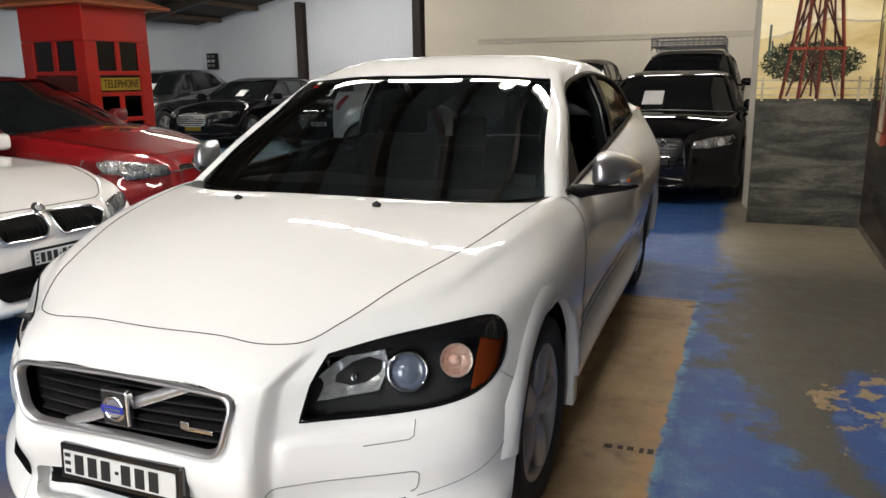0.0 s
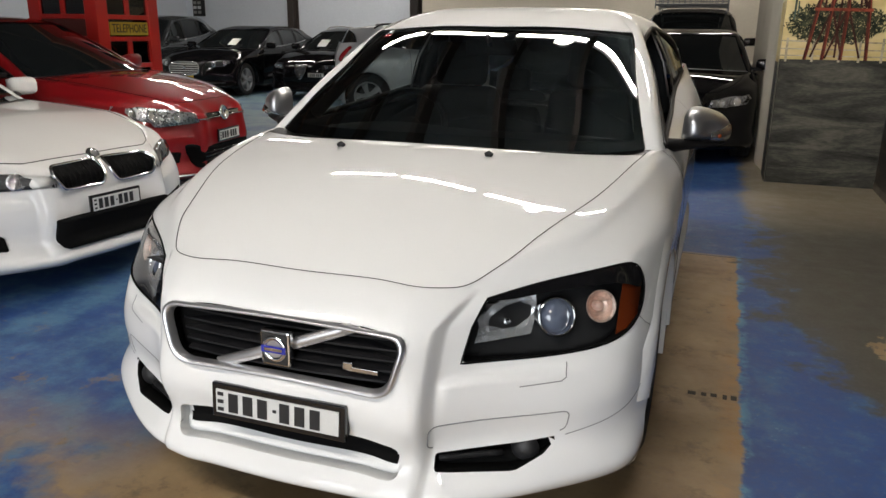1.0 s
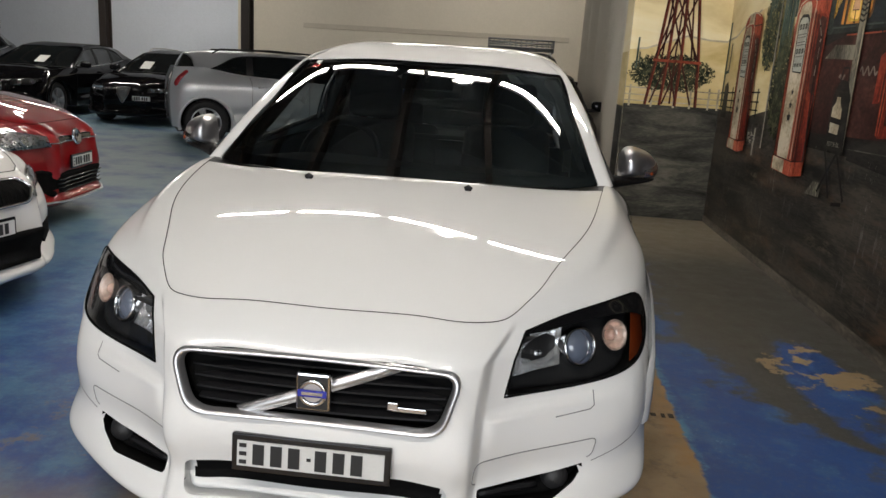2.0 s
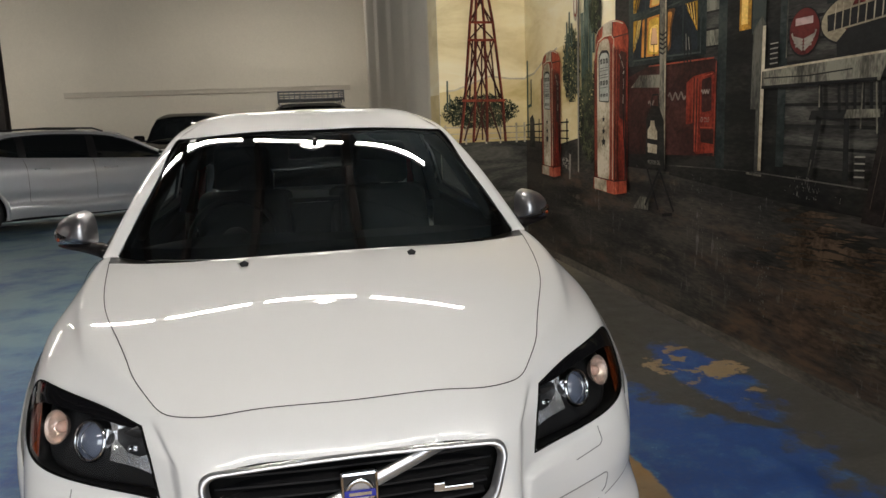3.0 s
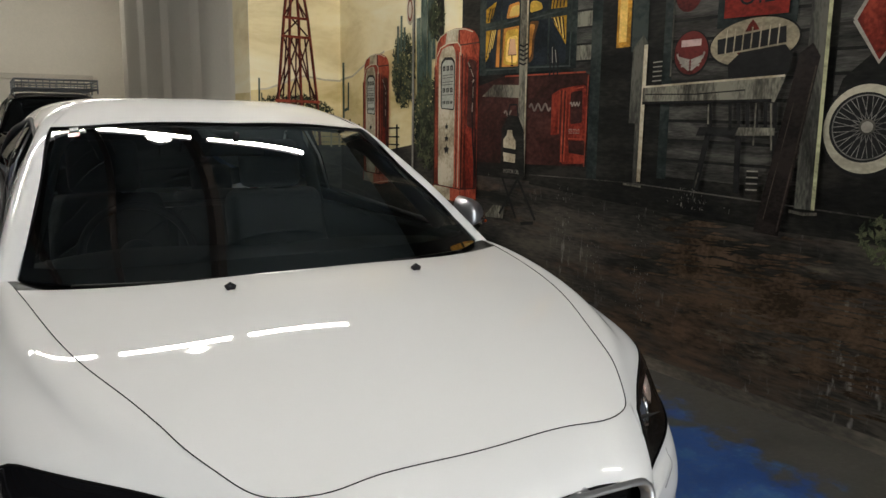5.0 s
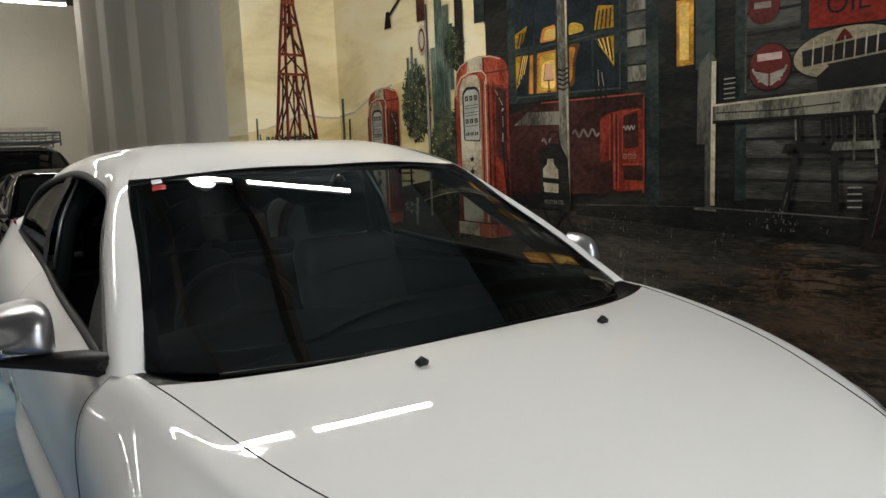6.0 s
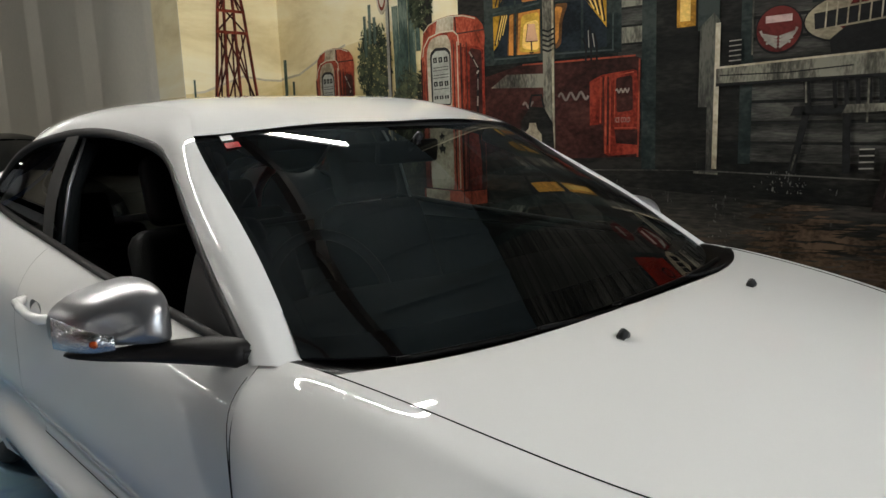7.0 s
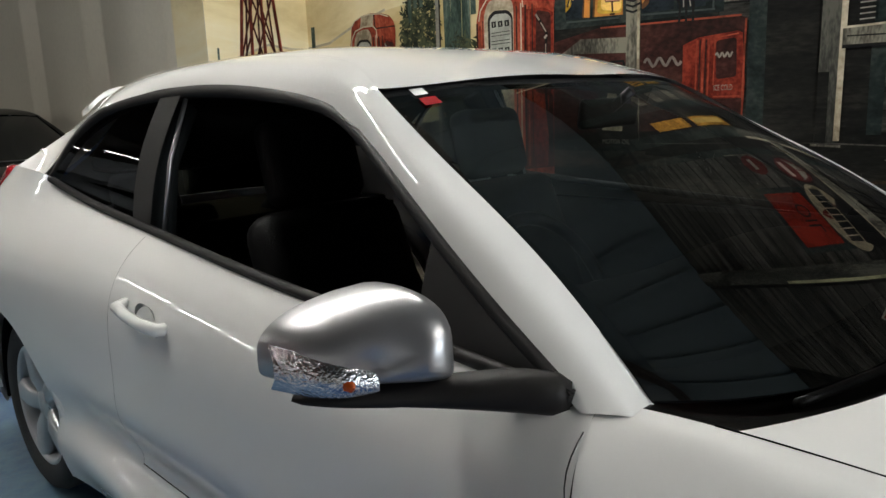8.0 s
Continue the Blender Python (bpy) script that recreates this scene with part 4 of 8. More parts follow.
    for k in range(5):
        z = 0.517 + 0.0265 * k
        hw = 0.302 + (z - 0.505) * 0.28
        pts = [gp(x, z, 0.022) for x in np.linspace(-hw, hw, 15)]
        bm = bmesh.new()
        V = [[bm.verts.new(p + Vector((0, dy, dz))) for dy, dz in ((-0.012, -0.004), (-0.012, 0.001), (0.02, 0.008), (0.02, 0.003))] for p in pts]
        for A, B in zip(V, V[1:]):
            for j in range(4):
                bm.faces.new((A[j], A[(j + 1) % 4], B[(j + 1) % 4], B[j]))
        P("grille_slat", bm, M_BLACK, smooth=False)
    bm = bmesh.new()
    V = []
    for t in np.linspace(0, 1, 9):
        x, z = -0.185 + 0.39 * t, 0.499 + 0.147 * t
        c = gp(x, z, 0.004)
        V.append([bm.verts.new(c + Vector(q)) for q in ((-0.016, 0.008, 0.010), (-0.010, -0.004, 0.011), (0.010, -0.004, -0.011), (0.016, 0.008, -0.010), (0, 0.02, 0))])
    for A, B in zip(V, V[1:]):
        for j in range(5):
            bm.faces.new((A[j], A[(j + 1) % 5], B[(j + 1) % 5], B[j]))
    P("diagonal_bar", bm, M_SATIN, "diagonal silver bar across the grille")
    badge = P("badge", boxed(-0.043, 0.043, -0.012, 0.012, -0.048, 0.048, 0.006), M_CHROME, "square chrome badge plate", smooth=False)
    badge.location = front_at(0, 0.575) + Vector((0, -0.004, 0))
    turn = Matrix.Rotation(radians(90), 4, "X")
    part("badge_field", boxed(-0.037, 0.037, -0.0145, -0.0122, -0.042, 0.042), M_INK, badge, smooth=False)
    part("badge_ring", lathe(bmesh.new(), [(0.024, 0.0148), (0.026, 0.0185), (0.034, 0.0185), (0.036, 0.0148)], 32, turn), M_CHROME, badge)
    part("badge_disc", lathe(bmesh.new(), [(0.0005, 0.0158), (0.024, 0.0158)], 32, turn), M_SATIN, badge)
    part("badge_band", boxed(-0.036, 0.036, -0.0205, -0.0187, -0.009, 0.009), M_BLUE_BADGE, badge, "plain blue band", smooth=False)
    part("badge_bar", boxed(-0.026, 0.026, -0.0215, -0.0207, -0.004, 0.004), M_CHROME, badge, smooth=False)
    bm = boxed(0.19, 0.275, -0.002, 0.004, 0.532, 0.545, 0.002)
    box(bm, 0.178, 0.205, -0.003, 0.003, 0.535, 0.556, 0.002)
    e = P("grille_emblem", bm, M_CHROME, "small chrome emblem on the grille", smooth=False)
    e.location = (0, 0.042, 0)
    # lower openings
    mesh_in = slot_piece.copy()
    bmesh.ops.delete(mesh_in, geom=[v for v in mesh_in.verts if v.co.z < 0.282 or abs(v.co.x) > 0.326], context="VERTS")
    for v in mesh_in.verts:
        v.co.y += 0.034
    P("lower_intake", sunk(slot_piece, 0.038, Vector((0, 1, 0))), M_WHITE, "white recess of the lower air intake")
    P("intake_mesh", mesh_in, M_HOLE, "black mesh of the lower air intake", smooth=False)
    for s, piece in fogs:
        P("fog_recess", sunk(piece, 0.05, Vector((0, 1, 0))), M_HOLE, "black fog lamp recess")
        f = P("fog_lamp", lathe(bmesh.new(), [(0.001, 0.02), (0.02, 0.018), (0.032, 0.008), (0.036, 0.0), (0.04, -0.01)], 24, turn), M_HOUSING, "dark fog lamp")
        f.location = front_at(s * 0.612, 0.298) + Vector((0, 0.032, 0))
        P("fog_bar", tube(bmesh.new(), [front_at(s * x, 0.296) + Vector((0, 0.022, 0)) for x in np.linspace(0.415, 0.565, 8)], 0.010, 6), M_BLACK)
        groove = rounded([(s * 0.396, 0.330), (s * 0.402, 0.398), (s * 0.722, 0.410), (s * 0.712, 0.352)], 0.02)
        n = len(groove)
        P("bumper_groove", tube(bmesh.new(), [front_at(x, z) for x, z in along(groove[2:n - 1], 6)], 0.0018, 6), M_TRIM_GREY)
    P("number_plate_mount", boxed(-0.20, 0.20, 0.008, 0.03, 0.36, 0.445, 0.004), M_BLACK, smooth=False)
    number_plate(car, 0.402, 0.098, pose(0, 0.012, 0.400, -4, 0, 0))
    # headlamps
    for s, piece in lamps:
        lamp = P("headlamp", sunk(piece, 0.055), M_HOUSING, "black-backed headlamp")
        eye = piece.copy()
        part("lens_cover", eye, M_CLEAR, lamp, "clear headlamp cover")
        def facing(x, z, push):
            p = front_at(s * x, z)
            n = Vector((s * 0.55, -0.78, 0.30)).normalized()
            return Matrix.Translation(p - n * push) @ n.to_track_quat("Z", "Y").to_matrix().to_4x4()
        part("projector_ring", lathe(bmesh.new(), [(0.046, -0.03), (0.047, 0.006), (0.052, 0.008), (0.056, 0.0), (0.058, -0.03)], 32, facing(0.671, 0.643, 0.026)), M_CHROME, lamp, "chrome projector ring")
        part("projector", lathe(bmesh.new(), [(0.0005, 0.012), (0.018, 0.010), (0.034, 0.002), (0.046, -0.016)], 32, facing(0.671, 0.643, 0.026)), M_PROJECTOR, lamp, "blue-tinted projector lens")
        part("reflector", lathe(bmesh.new(), [(0.045, 0.002), (0.040, 0.002), (0.037, -0.012), (0.024, -0.026), (0.001, -0.03)], 24, facing(0.772, 0.657, 0.022)), M_PEACH, lamp, "peach-tinted indicator reflector")
        part("indicator_bulb", lathe(bmesh.new(), [(0.0005, 0.000), (0.010, -0.003), (0.015, -0.012), (0.015, -0.028)], 20, facing(0.772, 0.657, 0.022)), M_AMBER_PALE, lamp, "pale amber indicator bulb")
        bm = bmesh.new()
        V = []
        for x, z0, z1, dp in ((0.490, 0.592, 0.652, 0.0), (0.512, 0.588, 0.676, 0.012), (0.540, 0.588, 0.690, 0.020), (0.572, 0.590, 0.698, 0.020), (0.598, 0.594, 0.698, 0.012), (0.614, 0.600, 0.694, 0.0)):
            V.append([bm.verts.new(front_at(s * x, z0 + (z1 - z0) * q) + Vector((-s * 0.012, 0.026 + dp + 0.03 * math.sin(math.pi * q), 0))) for q in (0, 0.2, 0.4, 0.6, 0.8, 1)])
        part("high_beam_bulb", lathe(bmesh.new(), [(0.0005, 0.004), (0.008, 0.0), (0.009, -0.03)], 12, facing(0.562, 0.645, 0.030)), M_CHROME, lamp)
        for A, B in zip(V, V[1:]):
            for j in range(5):
                bm.faces.new((A[j], A[j + 1], B[j + 1], B[j]) if s > 0 else (B[j], B[j + 1], A[j + 1], A[j]))
        part("high_beam_reflector", bm, M_BRIGHT_REFLECTOR, lamp, "faceted chrome high beam reflector", smooth=False)
        bm = bmesh.new()
        V = [[bm.verts.new(front_at(s * x, z) + Vector((-s * 0.006, 0.004, 0))) for z in zz] for x, zz in ((0.812, (0.582, 0.65, 0.722)), (0.838, (0.592, 0.655, 0.724)), (0.857, (0.617, 0.655, 0.695)))]
        for A, B in zip(V, V[1:]):
            for j in range(2):
                bm.faces.new((A[j], A[j + 1], B[j + 1], B[j]))
        part("side_marker", bm, M_AMBER, lamp, "amber side marker")
        top = [front_at(s * x, z) + Vector((0, -0.0015, 0.001)) for x, z in along(lamp_outline[:3], 8)[:-1] + lamp_outline[2:] + along([lamp_outline[-1], lamp_outline[0]], 3)[1:-1]]
        bm = bmesh.new()
        V = []
        for x, z, dz in ((0.503, 0.708, 0.006), (0.56, 0.720, 0.020), (0.62, 0.7315, 0.026), (0.68, 0.7395, 0.030), (0.74, 0.746, 0.034), (0.79, 0.750, 0.040), (0.826, 0.744, 0.046), (0.842, 0.728, 0.040), (0.852, 0.708, 0.024)):
            V.append([bm.verts.new(front_at(s * x, zz) + Vector((0, -0.003, 0.001))) for zz in (z, z - dz * 0.5, z - dz)])
        for A, B in zip(V, V[1:]):
            for j in range(2):
                bm.faces.new((A[j], A[j + 1], B[j + 1], B[j]))
        part("brow", bm, M_GLOSS_BLACK, lamp, "gloss black upper edge")
        P("headlamp_gap", tube(bmesh.new(), top, 0.003, 6, True), M_GAP)
        wc = [front_at(s * x, z) + Vector((0, 0.0, 0)) for x, z in along([(0.70, 0.535), (0.705, 0.500), (0.695, 0.492), (0.60, 0.488)], 8)]
        P("washer_cover_gap", tube(bmesh.new(), wc, 0.0016, 6), M_TRIM_GREY)
        P("bumper_seam", tube(bmesh.new(), [front_at(s * x, z) for x, z in ((0.857, 0.614), (0.872, 0.59), (0.886, 0.566))], 0.0014, 6), M_TRIM_GREY)
        P("bumper_seam", tube(bmesh.new(), [front_at(s * p.x, p.z) for p in smooth_line([(0.890, 0, 0.545), (0.888, 0, 0.478), (0.868, 0, 0.401), (0.826, 0, 0.369), (0.771, 0, 0.352), (0.712, 0, 0.338)], 24)], 0.0014, 6), M_TRIM_GREY)
    # doors and flanks
    for s in (1, -1):
        S = Surf(SIDE)
        f = (lambda b: b) if s > 0 else flipped
        def sheet(us, vs, off=0.0):
            b = S.bm(us, vs, offset=off)
            b.normal_update()
            if sum(q.normal.x for q in b.faces) < 0:
                bmesh.ops.reverse_faces(b, faces=b.faces)
            return f(b)
        door = P("door", sheet(steps(0, 3, 60), steps(0, 5, 40)), M_WHITE, "white door")
        quarter = S.bm(steps(3, 7, 90), steps(0, 7, 70))
        quarter.normal_update()
        if sum(q.normal.x for q in quarter.faces) < 0:
            bmesh.ops.reverse_faces(quarter, faces=quarter.faces)
        arch = [(3.70 + 0.391 * math.cos(a), 0.322 + 0.391 * math.sin(a)) for a in np.linspace(0, 2 * math.pi, 60, endpoint=False)]
        cut_out(quarter, arch, (1, 2), lambda co: co.x > 0.5).free()
        P("rear_quarter", f(quarter), M_WHITE)
        P("wing_end", boxed(*sorted((s * 0.86, s * 0.896)), 1.266, 1.3285, 0.185, 0.47, 0.004), M_WHITE)
        P("sill", sheet(steps(0, 3, 40), steps(5, 7, 16)), M_WHITE, "white side skirt")
        P("door_front_gap", tube(bmesh.new(), [Vector((s * p.x, p.y, p.z)) for p in smooth_line([(0.848, 1.368, 0.932), (0.888, 1.368, 0.885), (0.912, 1.345, 0.80), (0.912, 1.340, 0.65), (0.906, 1.335, 0.45), (0.884, 1.33, 0.34)], 24)], 0.0010, 6), M_GAP, "dark door gap")
        P("door_rear_gap", tube(bmesh.new(), [Vector((s * p.x, p.y, p.z)) for p in [S.at(3.0, v) + Vector((0, 0, 0)) for v in np.linspace(0.2, 5, 30)]], 0.0007, 6), M_TRIM_GREY)
        P("door_low_gap", tube(bmesh.new(), [Vector((s * p.x, p.y, p.z)) for p in [S.at(u, 5.0) + Vector((0.001, 0, 0)) for u in np.linspace(0, 3, 30)]], 0.0012, 6), M_GAP)
        # wheel arch lips
        for yc, zc, r, x in ((0.90, 0.318, 0.376, 0.904), (3.70, 0.322, 0.395, 0.866)):
            bm = bmesh.new()
            V = []
            for a in np.linspace(0.12, math.pi + 0.04, 40):
                c, q = math.cos(a), math.sin(a)
                V.append([bm.verts.new((s * (x + dx - (0.35 * max(0.0, 0.535 - (yc - (r + dr) * c)) if yc < 2 else 0.11 * max(0.0, 0.58 - (zc + (r + dr) * q)))), yc - (r + dr) * c, zc + (r + dr) * q)) for dx, dr in ((-0.014, 0.078), (-0.002, 0.060), (0.004, 0.034), (0.005, 0.010), (0.001, -0.004), (-0.03, -0.008))])
            for A, B in zip(V, V[1:]):
                for j in range(5):
                    bm.faces.new((A[j], A[j + 1], B[j + 1], B[j]))
            P("arch_lip", bm, M_WHITE)
            P("arch_liner", above(lathe(bmesh.new(), [(r - 0.004, 0.0), (r - 0.004, -0.30), (0.02, -0.32)], 40, Matrix.Translation((s * (x - (0.05 if yc < 2 else 0.07)), yc, zc)) @ Matrix.Rotation(radians(90 * s), 4, "Y")), 0.23), M_HOLE)
            wheel(car, s * (0.775 if yc < 2 else 0.695), yc if yc < 2 else 3.73, 0.318, 0.215, s, 0.224)
        # pillar and roof edge
        A = Surf(RAIL)
        b = A.bm(steps(0, 9, 120), steps(1, 3, 16))
        b.normal_update()
        if sum(q.normal.z for q in b.faces) < 0:
            bmesh.ops.reverse_faces(b, faces=b.faces)
        P("roof_rail", f(b), M_WHITE, "white windscreen pillar and roof edge")
        # side windows: outline from the gutter and the waist line
        up = smooth_line([(0.826, 1.398, 0.964), (0.772, 1.622, 1.086), (0.712, 1.855, 1.226), (0.648, 2.062, 1.323), (0.642, 2.222, 1.362), (0.626, 2.632, 1.394), (0.645, 3.0, 1.374), (0.688, 3.150, 1.335), (0.726, 3.270, 1.255), (0.752, 3.390, 1.152)], 120)
        low = smooth_line([(0.822, 1.400, 0.958), (0.802, 1.75, 0.976), (0.781, 2.25, 1.008), (0.754, 2.72, 1.046), (0.744, 3.15, 1.094), (0.752, 3.390, 1.146)], 96)
        def at_y(line, y):
            for p, q in zip(line, line[1:]):
                if p.y <= y <= q.y:
                    return p.lerp(q, (y - p.y) / max(q.y - p.y, 1e-6))
            return line[-1] if y > line[-1].y else line[0]
        def pane(y0, y1, n, inset, dx, bow=False, swell=0.022):
            bm = bmesh.new()
            V = []
            for y in np.linspace(y0, y1, n):
                a, c = at_y(up, y), at_y(low, y)
                d = a - c
                if d.length > 2.2 * inset:
                    a, c = a - d.normalized() * inset, c + d.normalized() * inset
                V.append([bm.verts.new(Vector((s * (c.x + (a.x - c.x) * t + swell * math.sin(math.pi * t) + dx), c.y + (a.y - c.y) * t, c.z + (a.z - c.z) * t))) for t in np.linspace(0, 1, 9)])
            if bow:  # one even curve over the whole pane
                q = np.array([v.co for r in V for v in r])
                yy, zz = q[:, 1] - 3.0, q[:, 2] - 1.2
                terms = np.stack([yy ** 0, yy, zz, yy * yy, yy * zz, zz * zz], axis=1)
                fit = terms @ np.linalg.lstsq(terms, q[:, 0], rcond=None)[0]
                for v, x in zip([v for r in V for v in r], fit):
                    v.co.x = x
            for A_, B_ in zip(V, V[1:]):
                for j in range(8):
                    bm.faces.new((A_[j], B_[j], B_[j + 1], A_[j + 1]) if s > 0 else (A_[j], A_[j + 1], B_[j + 1], B_[j]))
            return bm
        q = P("quarter_window", pane(2.80, 3.388, 40, 0.004, -0.010, True), M_SIDE_GLASS, "dark tinted rear quarter window")
        P("b_pillar", pane(2.725, 2.835, 6, 0.0, 0.002), M_SEAL, "black door pillar")
        P("mirror_triangle", pane(1.402, 1.71, 12, 0.0, 0.002, swell=0.004), M_SEAL, "black plastic corner panel behind the mirror")
        bm = bmesh.new()
        V = []
        for p in up:
            d = at_y(low, p.y) - p
            k = min(0.020, d.length * 0.5)
            d.normalize()
            n_out = Vector((1, 0, 0.35)).normalized()
            V.append([bm.verts.new(Vector((s * q.x, q.y, q.z))) for q in (p - d * 0.006 - n_out * 0.006, p - d * 0.005 + n_out * 0.006, p + d * k * 0.5 + n_out * 0.008, p + d * k + n_out * 0.004, p + d * k - n_out * 0.02)])
        for A_, B_ in zip(V, V[1:]):
            for j in range(4):
                bm.faces.new((A_[j], A_[j + 1], B_[j + 1], B_[j]))
        bmesh.ops.recalc_face_normals(bm, faces=bm.faces)
        P("window_frame", bm, M_SEAL, "black window frame")
        P("waist_seal", tube(bmesh.new(), [Vector((s * (p.x + 0.002), p.y, p.z + 0.002)) for p in low], 0.012, 8), M_SEAL, "black waist seal")
        P("window_run", tube(bmesh.new(), [Vector((s * (p.x - 0.02), p.y + 0.0, p.z)) for p in (at_y(low, 2.69), at_y(low, 2.69).lerp(at_y(up, 2.72), 0.5) + Vector((0.022, 0, 0)), at_y(up, 2.74))], 0.006, 6), M_SATIN, "pale window channel")
        # door handle
        hz, hy = 0.886, 2.525
        S_at = lambda y, z: min((S.at(u, v) for u in np.linspace(1.5, 3.2, 35) for v in np.linspace(1, 3.5, 40)), key=lambda p: (p.y - y) ** 2 + (p.z - z) ** 2)
        base = S_at(hy, hz)
        h = P("door_handle", tube(bmesh.new(), [Vector((s * (base.x + dx), hy + dy, hz + dz)) for dy, dx, dz in ((-0.10, -0.004, -0.014), (-0.095, 0.018, -0.013), (-0.04, 0.030, -0.006), (0.03, 0.031, 0.003), (0.09, 0.024, 0.011), (0.105, -0.004, 0.013))], [0.014, 0.016, 0.014, 0.014, 0.015, 0.013], 10), M_WHITE, "white pull handle", parent=door)
        bm = lathe(bmesh.new(), [(0.0005, -0.016), (0.024, -0.010), (0.038, 0.0012)], 24, Matrix.Translation((s * (base.x + 0.001), hy - 0.005, hz)) @ Matrix.Rotation(radians(90 * s), 4, "Y") @ Matrix.Diagonal((0.8, 1.3, 1, 1)))
        P("handle_cup", bm, M_TRIM_GREY, parent=door)
        # mirror
        mir = P("door_mirror", bmesh.new(), M_MIRROR_CAP, "silver-capped door mirror")
        mir.location = (-0.022, 0.05, -0.010) if s > 0 else (-0.002, 0.008, 0.006)
        bm = bmesh.new()
        rings = []
        for ph in np.linspace(88, 0, 12):
            sc, dep, rg = math.cos(radians(ph)) ** 0.50, math.sin(radians(ph)) ** 1.15, []
            for a in np.linspace(0, 2 * math.pi, 36, endpoint=False):
                c, q2 = math.cos(a), math.sin(a)
                ex = math.copysign(abs(c) ** 0.52, c)
                ez = math.copysign(abs(q2) ** (0.58 if q2 > 0 else 0.36), q2)
                top = 0.094 - 0.026 * (ex + 0.25) - 0.014 * max(ex, 0) ** 2 - 0.016 * max(-ex - 0.3, 0)
                z = ez * (top if ez > 0 else 0.036 - 0.006 * ex)
                rg.append(bm.verts.new((s * (0.980 + 0.088 * ex * sc), 1.672 + 0.06 * ex * (0.4 + 0.6 * sc) - 0.135 * dep, 1.000 + 0.010 * dep + z * sc)))
            rings.append(rg)
        bm.faces.new(rings[0])
        for A_, B_ in zip(rings, rings[1:]):
            for j in range(36):
                bm.faces.new((A_[j], A_[(j + 1) % 36], B_[(j + 1) % 36], B_[j]))
        bmesh.ops.recalc_face_normals(bm, faces=bm.faces)
        glass_rim = [v.co.copy() for v in rings[-1]]
        part("cap", bm, M_MIRROR_CAP, mir, "satin silver mirror cap")
        bm2 = bmesh.new()
        bm2.faces.new([bm2.verts.new((v.x + (s * 0.977 - v.x) * 0.06, v.y - 0.004, v.z + (1.0 - v.z) * 0.08)) for v in glass_rim])
        part("mirror_glass", bm2, M_MIRROR, mir, smooth=False)
        arm = tube(bmesh.new(), smooth_line([(s * 1.058, 1.670, 0.966), (s * 1.01, 1.625, 0.957), (s * 0.95, 1.580, 0.953), (s * 0.88, 1.495, 0.950), (s * 0.812, 1.402, 0.940)], 20), [0.008] + [0.013 + 0.016 * min(k / 8, 1) for k in range(1, 20)] + [0.020], 12)
        for v_ in arm.verts:
            root = min(max((0.965 - abs(v_.co.x)) / 0.12, 0.0), 1.0)
            v_.co.z = 0.952 + (v_.co.z - 0.952) * (0.50 + 0.50 * root) + 0.012 * root ** 2
        part("arm", arm, M_SEAL, mir, "black plastic mirror arm")
        bm = bmesh.new()
        V = []
        for t in np.linspace(0, 1, 9):
            x, y = 1.000 + 0.072 * t, 1.562 + 0.040 * t + 0.085 * t ** 4
            V.append([bm.verts.new((s * (x + dq), y + q, 0.974 + dz * (0.70 + 0.50 * t))) for dz, q, dq in ((-0.006, 0.014, -0.002), (0.010, -0.006, 0.004), (0.030, -0.006, 0.004), (0.046, 0.014, -0.004))])
        for A_, B_ in zip(V, V[1:]):
            for j in range(3):
                bm.faces.new((A_[j], A_[j + 1], B_[j + 1], B_[j]))
        part("repeater_lens", bm, M_REFLECTOR, mir, "clear side repeater")
        part("repeater_bulb", lathe(bmesh.new(), [(0.0005, 0.004), (0.007, 0.0), (0.008, -0.01)], 10, Matrix.Translation((s * 1.034, 1.572, 0.990)) @ Matrix.Rotation(radians(90), 4, "X")), M_AMBER, mir)
    # roof
    R = Surf(ROOF, mirror=True)
    b = R.bm(steps(0, 6, 84), steps(-2.2, 2.2, 66))
    for k, v in enumerate(b.verts):  # the edge tucks under the rail
        v.co.z -= 0.003 * max(0.0, abs(-2.2 + 4.4 * (k % 67) / 66) - 2.0) / 0.2
    b.normal_update()
    if sum(q.normal.z for q in b.faces) < 0:
        bmesh.ops.reverse_faces(b, faces=b.faces)
    P("roof", b, M_WHITE, "white roof")
    b = R.bm(steps(0.05, 6, 40), steps(-3.9, 3.9, 40))
    for v in b.verts:
        v.co.z -= 0.03
        v.co.x *= 0.97
    P("headlining", b, M_LINER, "headlining in a near-black tone")
    P("aerial", tube(bmesh.new(), [(0, 2.35, 1.443), (0, 2.40, 1.452), (0, 2.44, 1.446)], [0.008, 0.012, 0.006], 8), M_WHITE)
    # tail
    bm = bmesh.new()
    tail = Surf([[(0, 3.91, 1.375), (0.28, 3.90, 1.37), (0.50, 3.79, 1.295), (0.735, 3.76, 1.175)], [(0, 4.10, 1.14), (0.35, 4.09, 1.13), (0.58, 4.06, 1.10), (0.66, 4.02, 1.12)], [(0, 4.20, 0.95), (0.35, 4.20, 0.95), (0.60, 4.18, 0.95), (0.70, 4.15, 0.97)]], mirror=True)
    P("tail_glass", tail.bm(steps(0, 2, 16), steps(-3, 3, 24)), M_TAIL_GLASS, "dark glass tailgate")
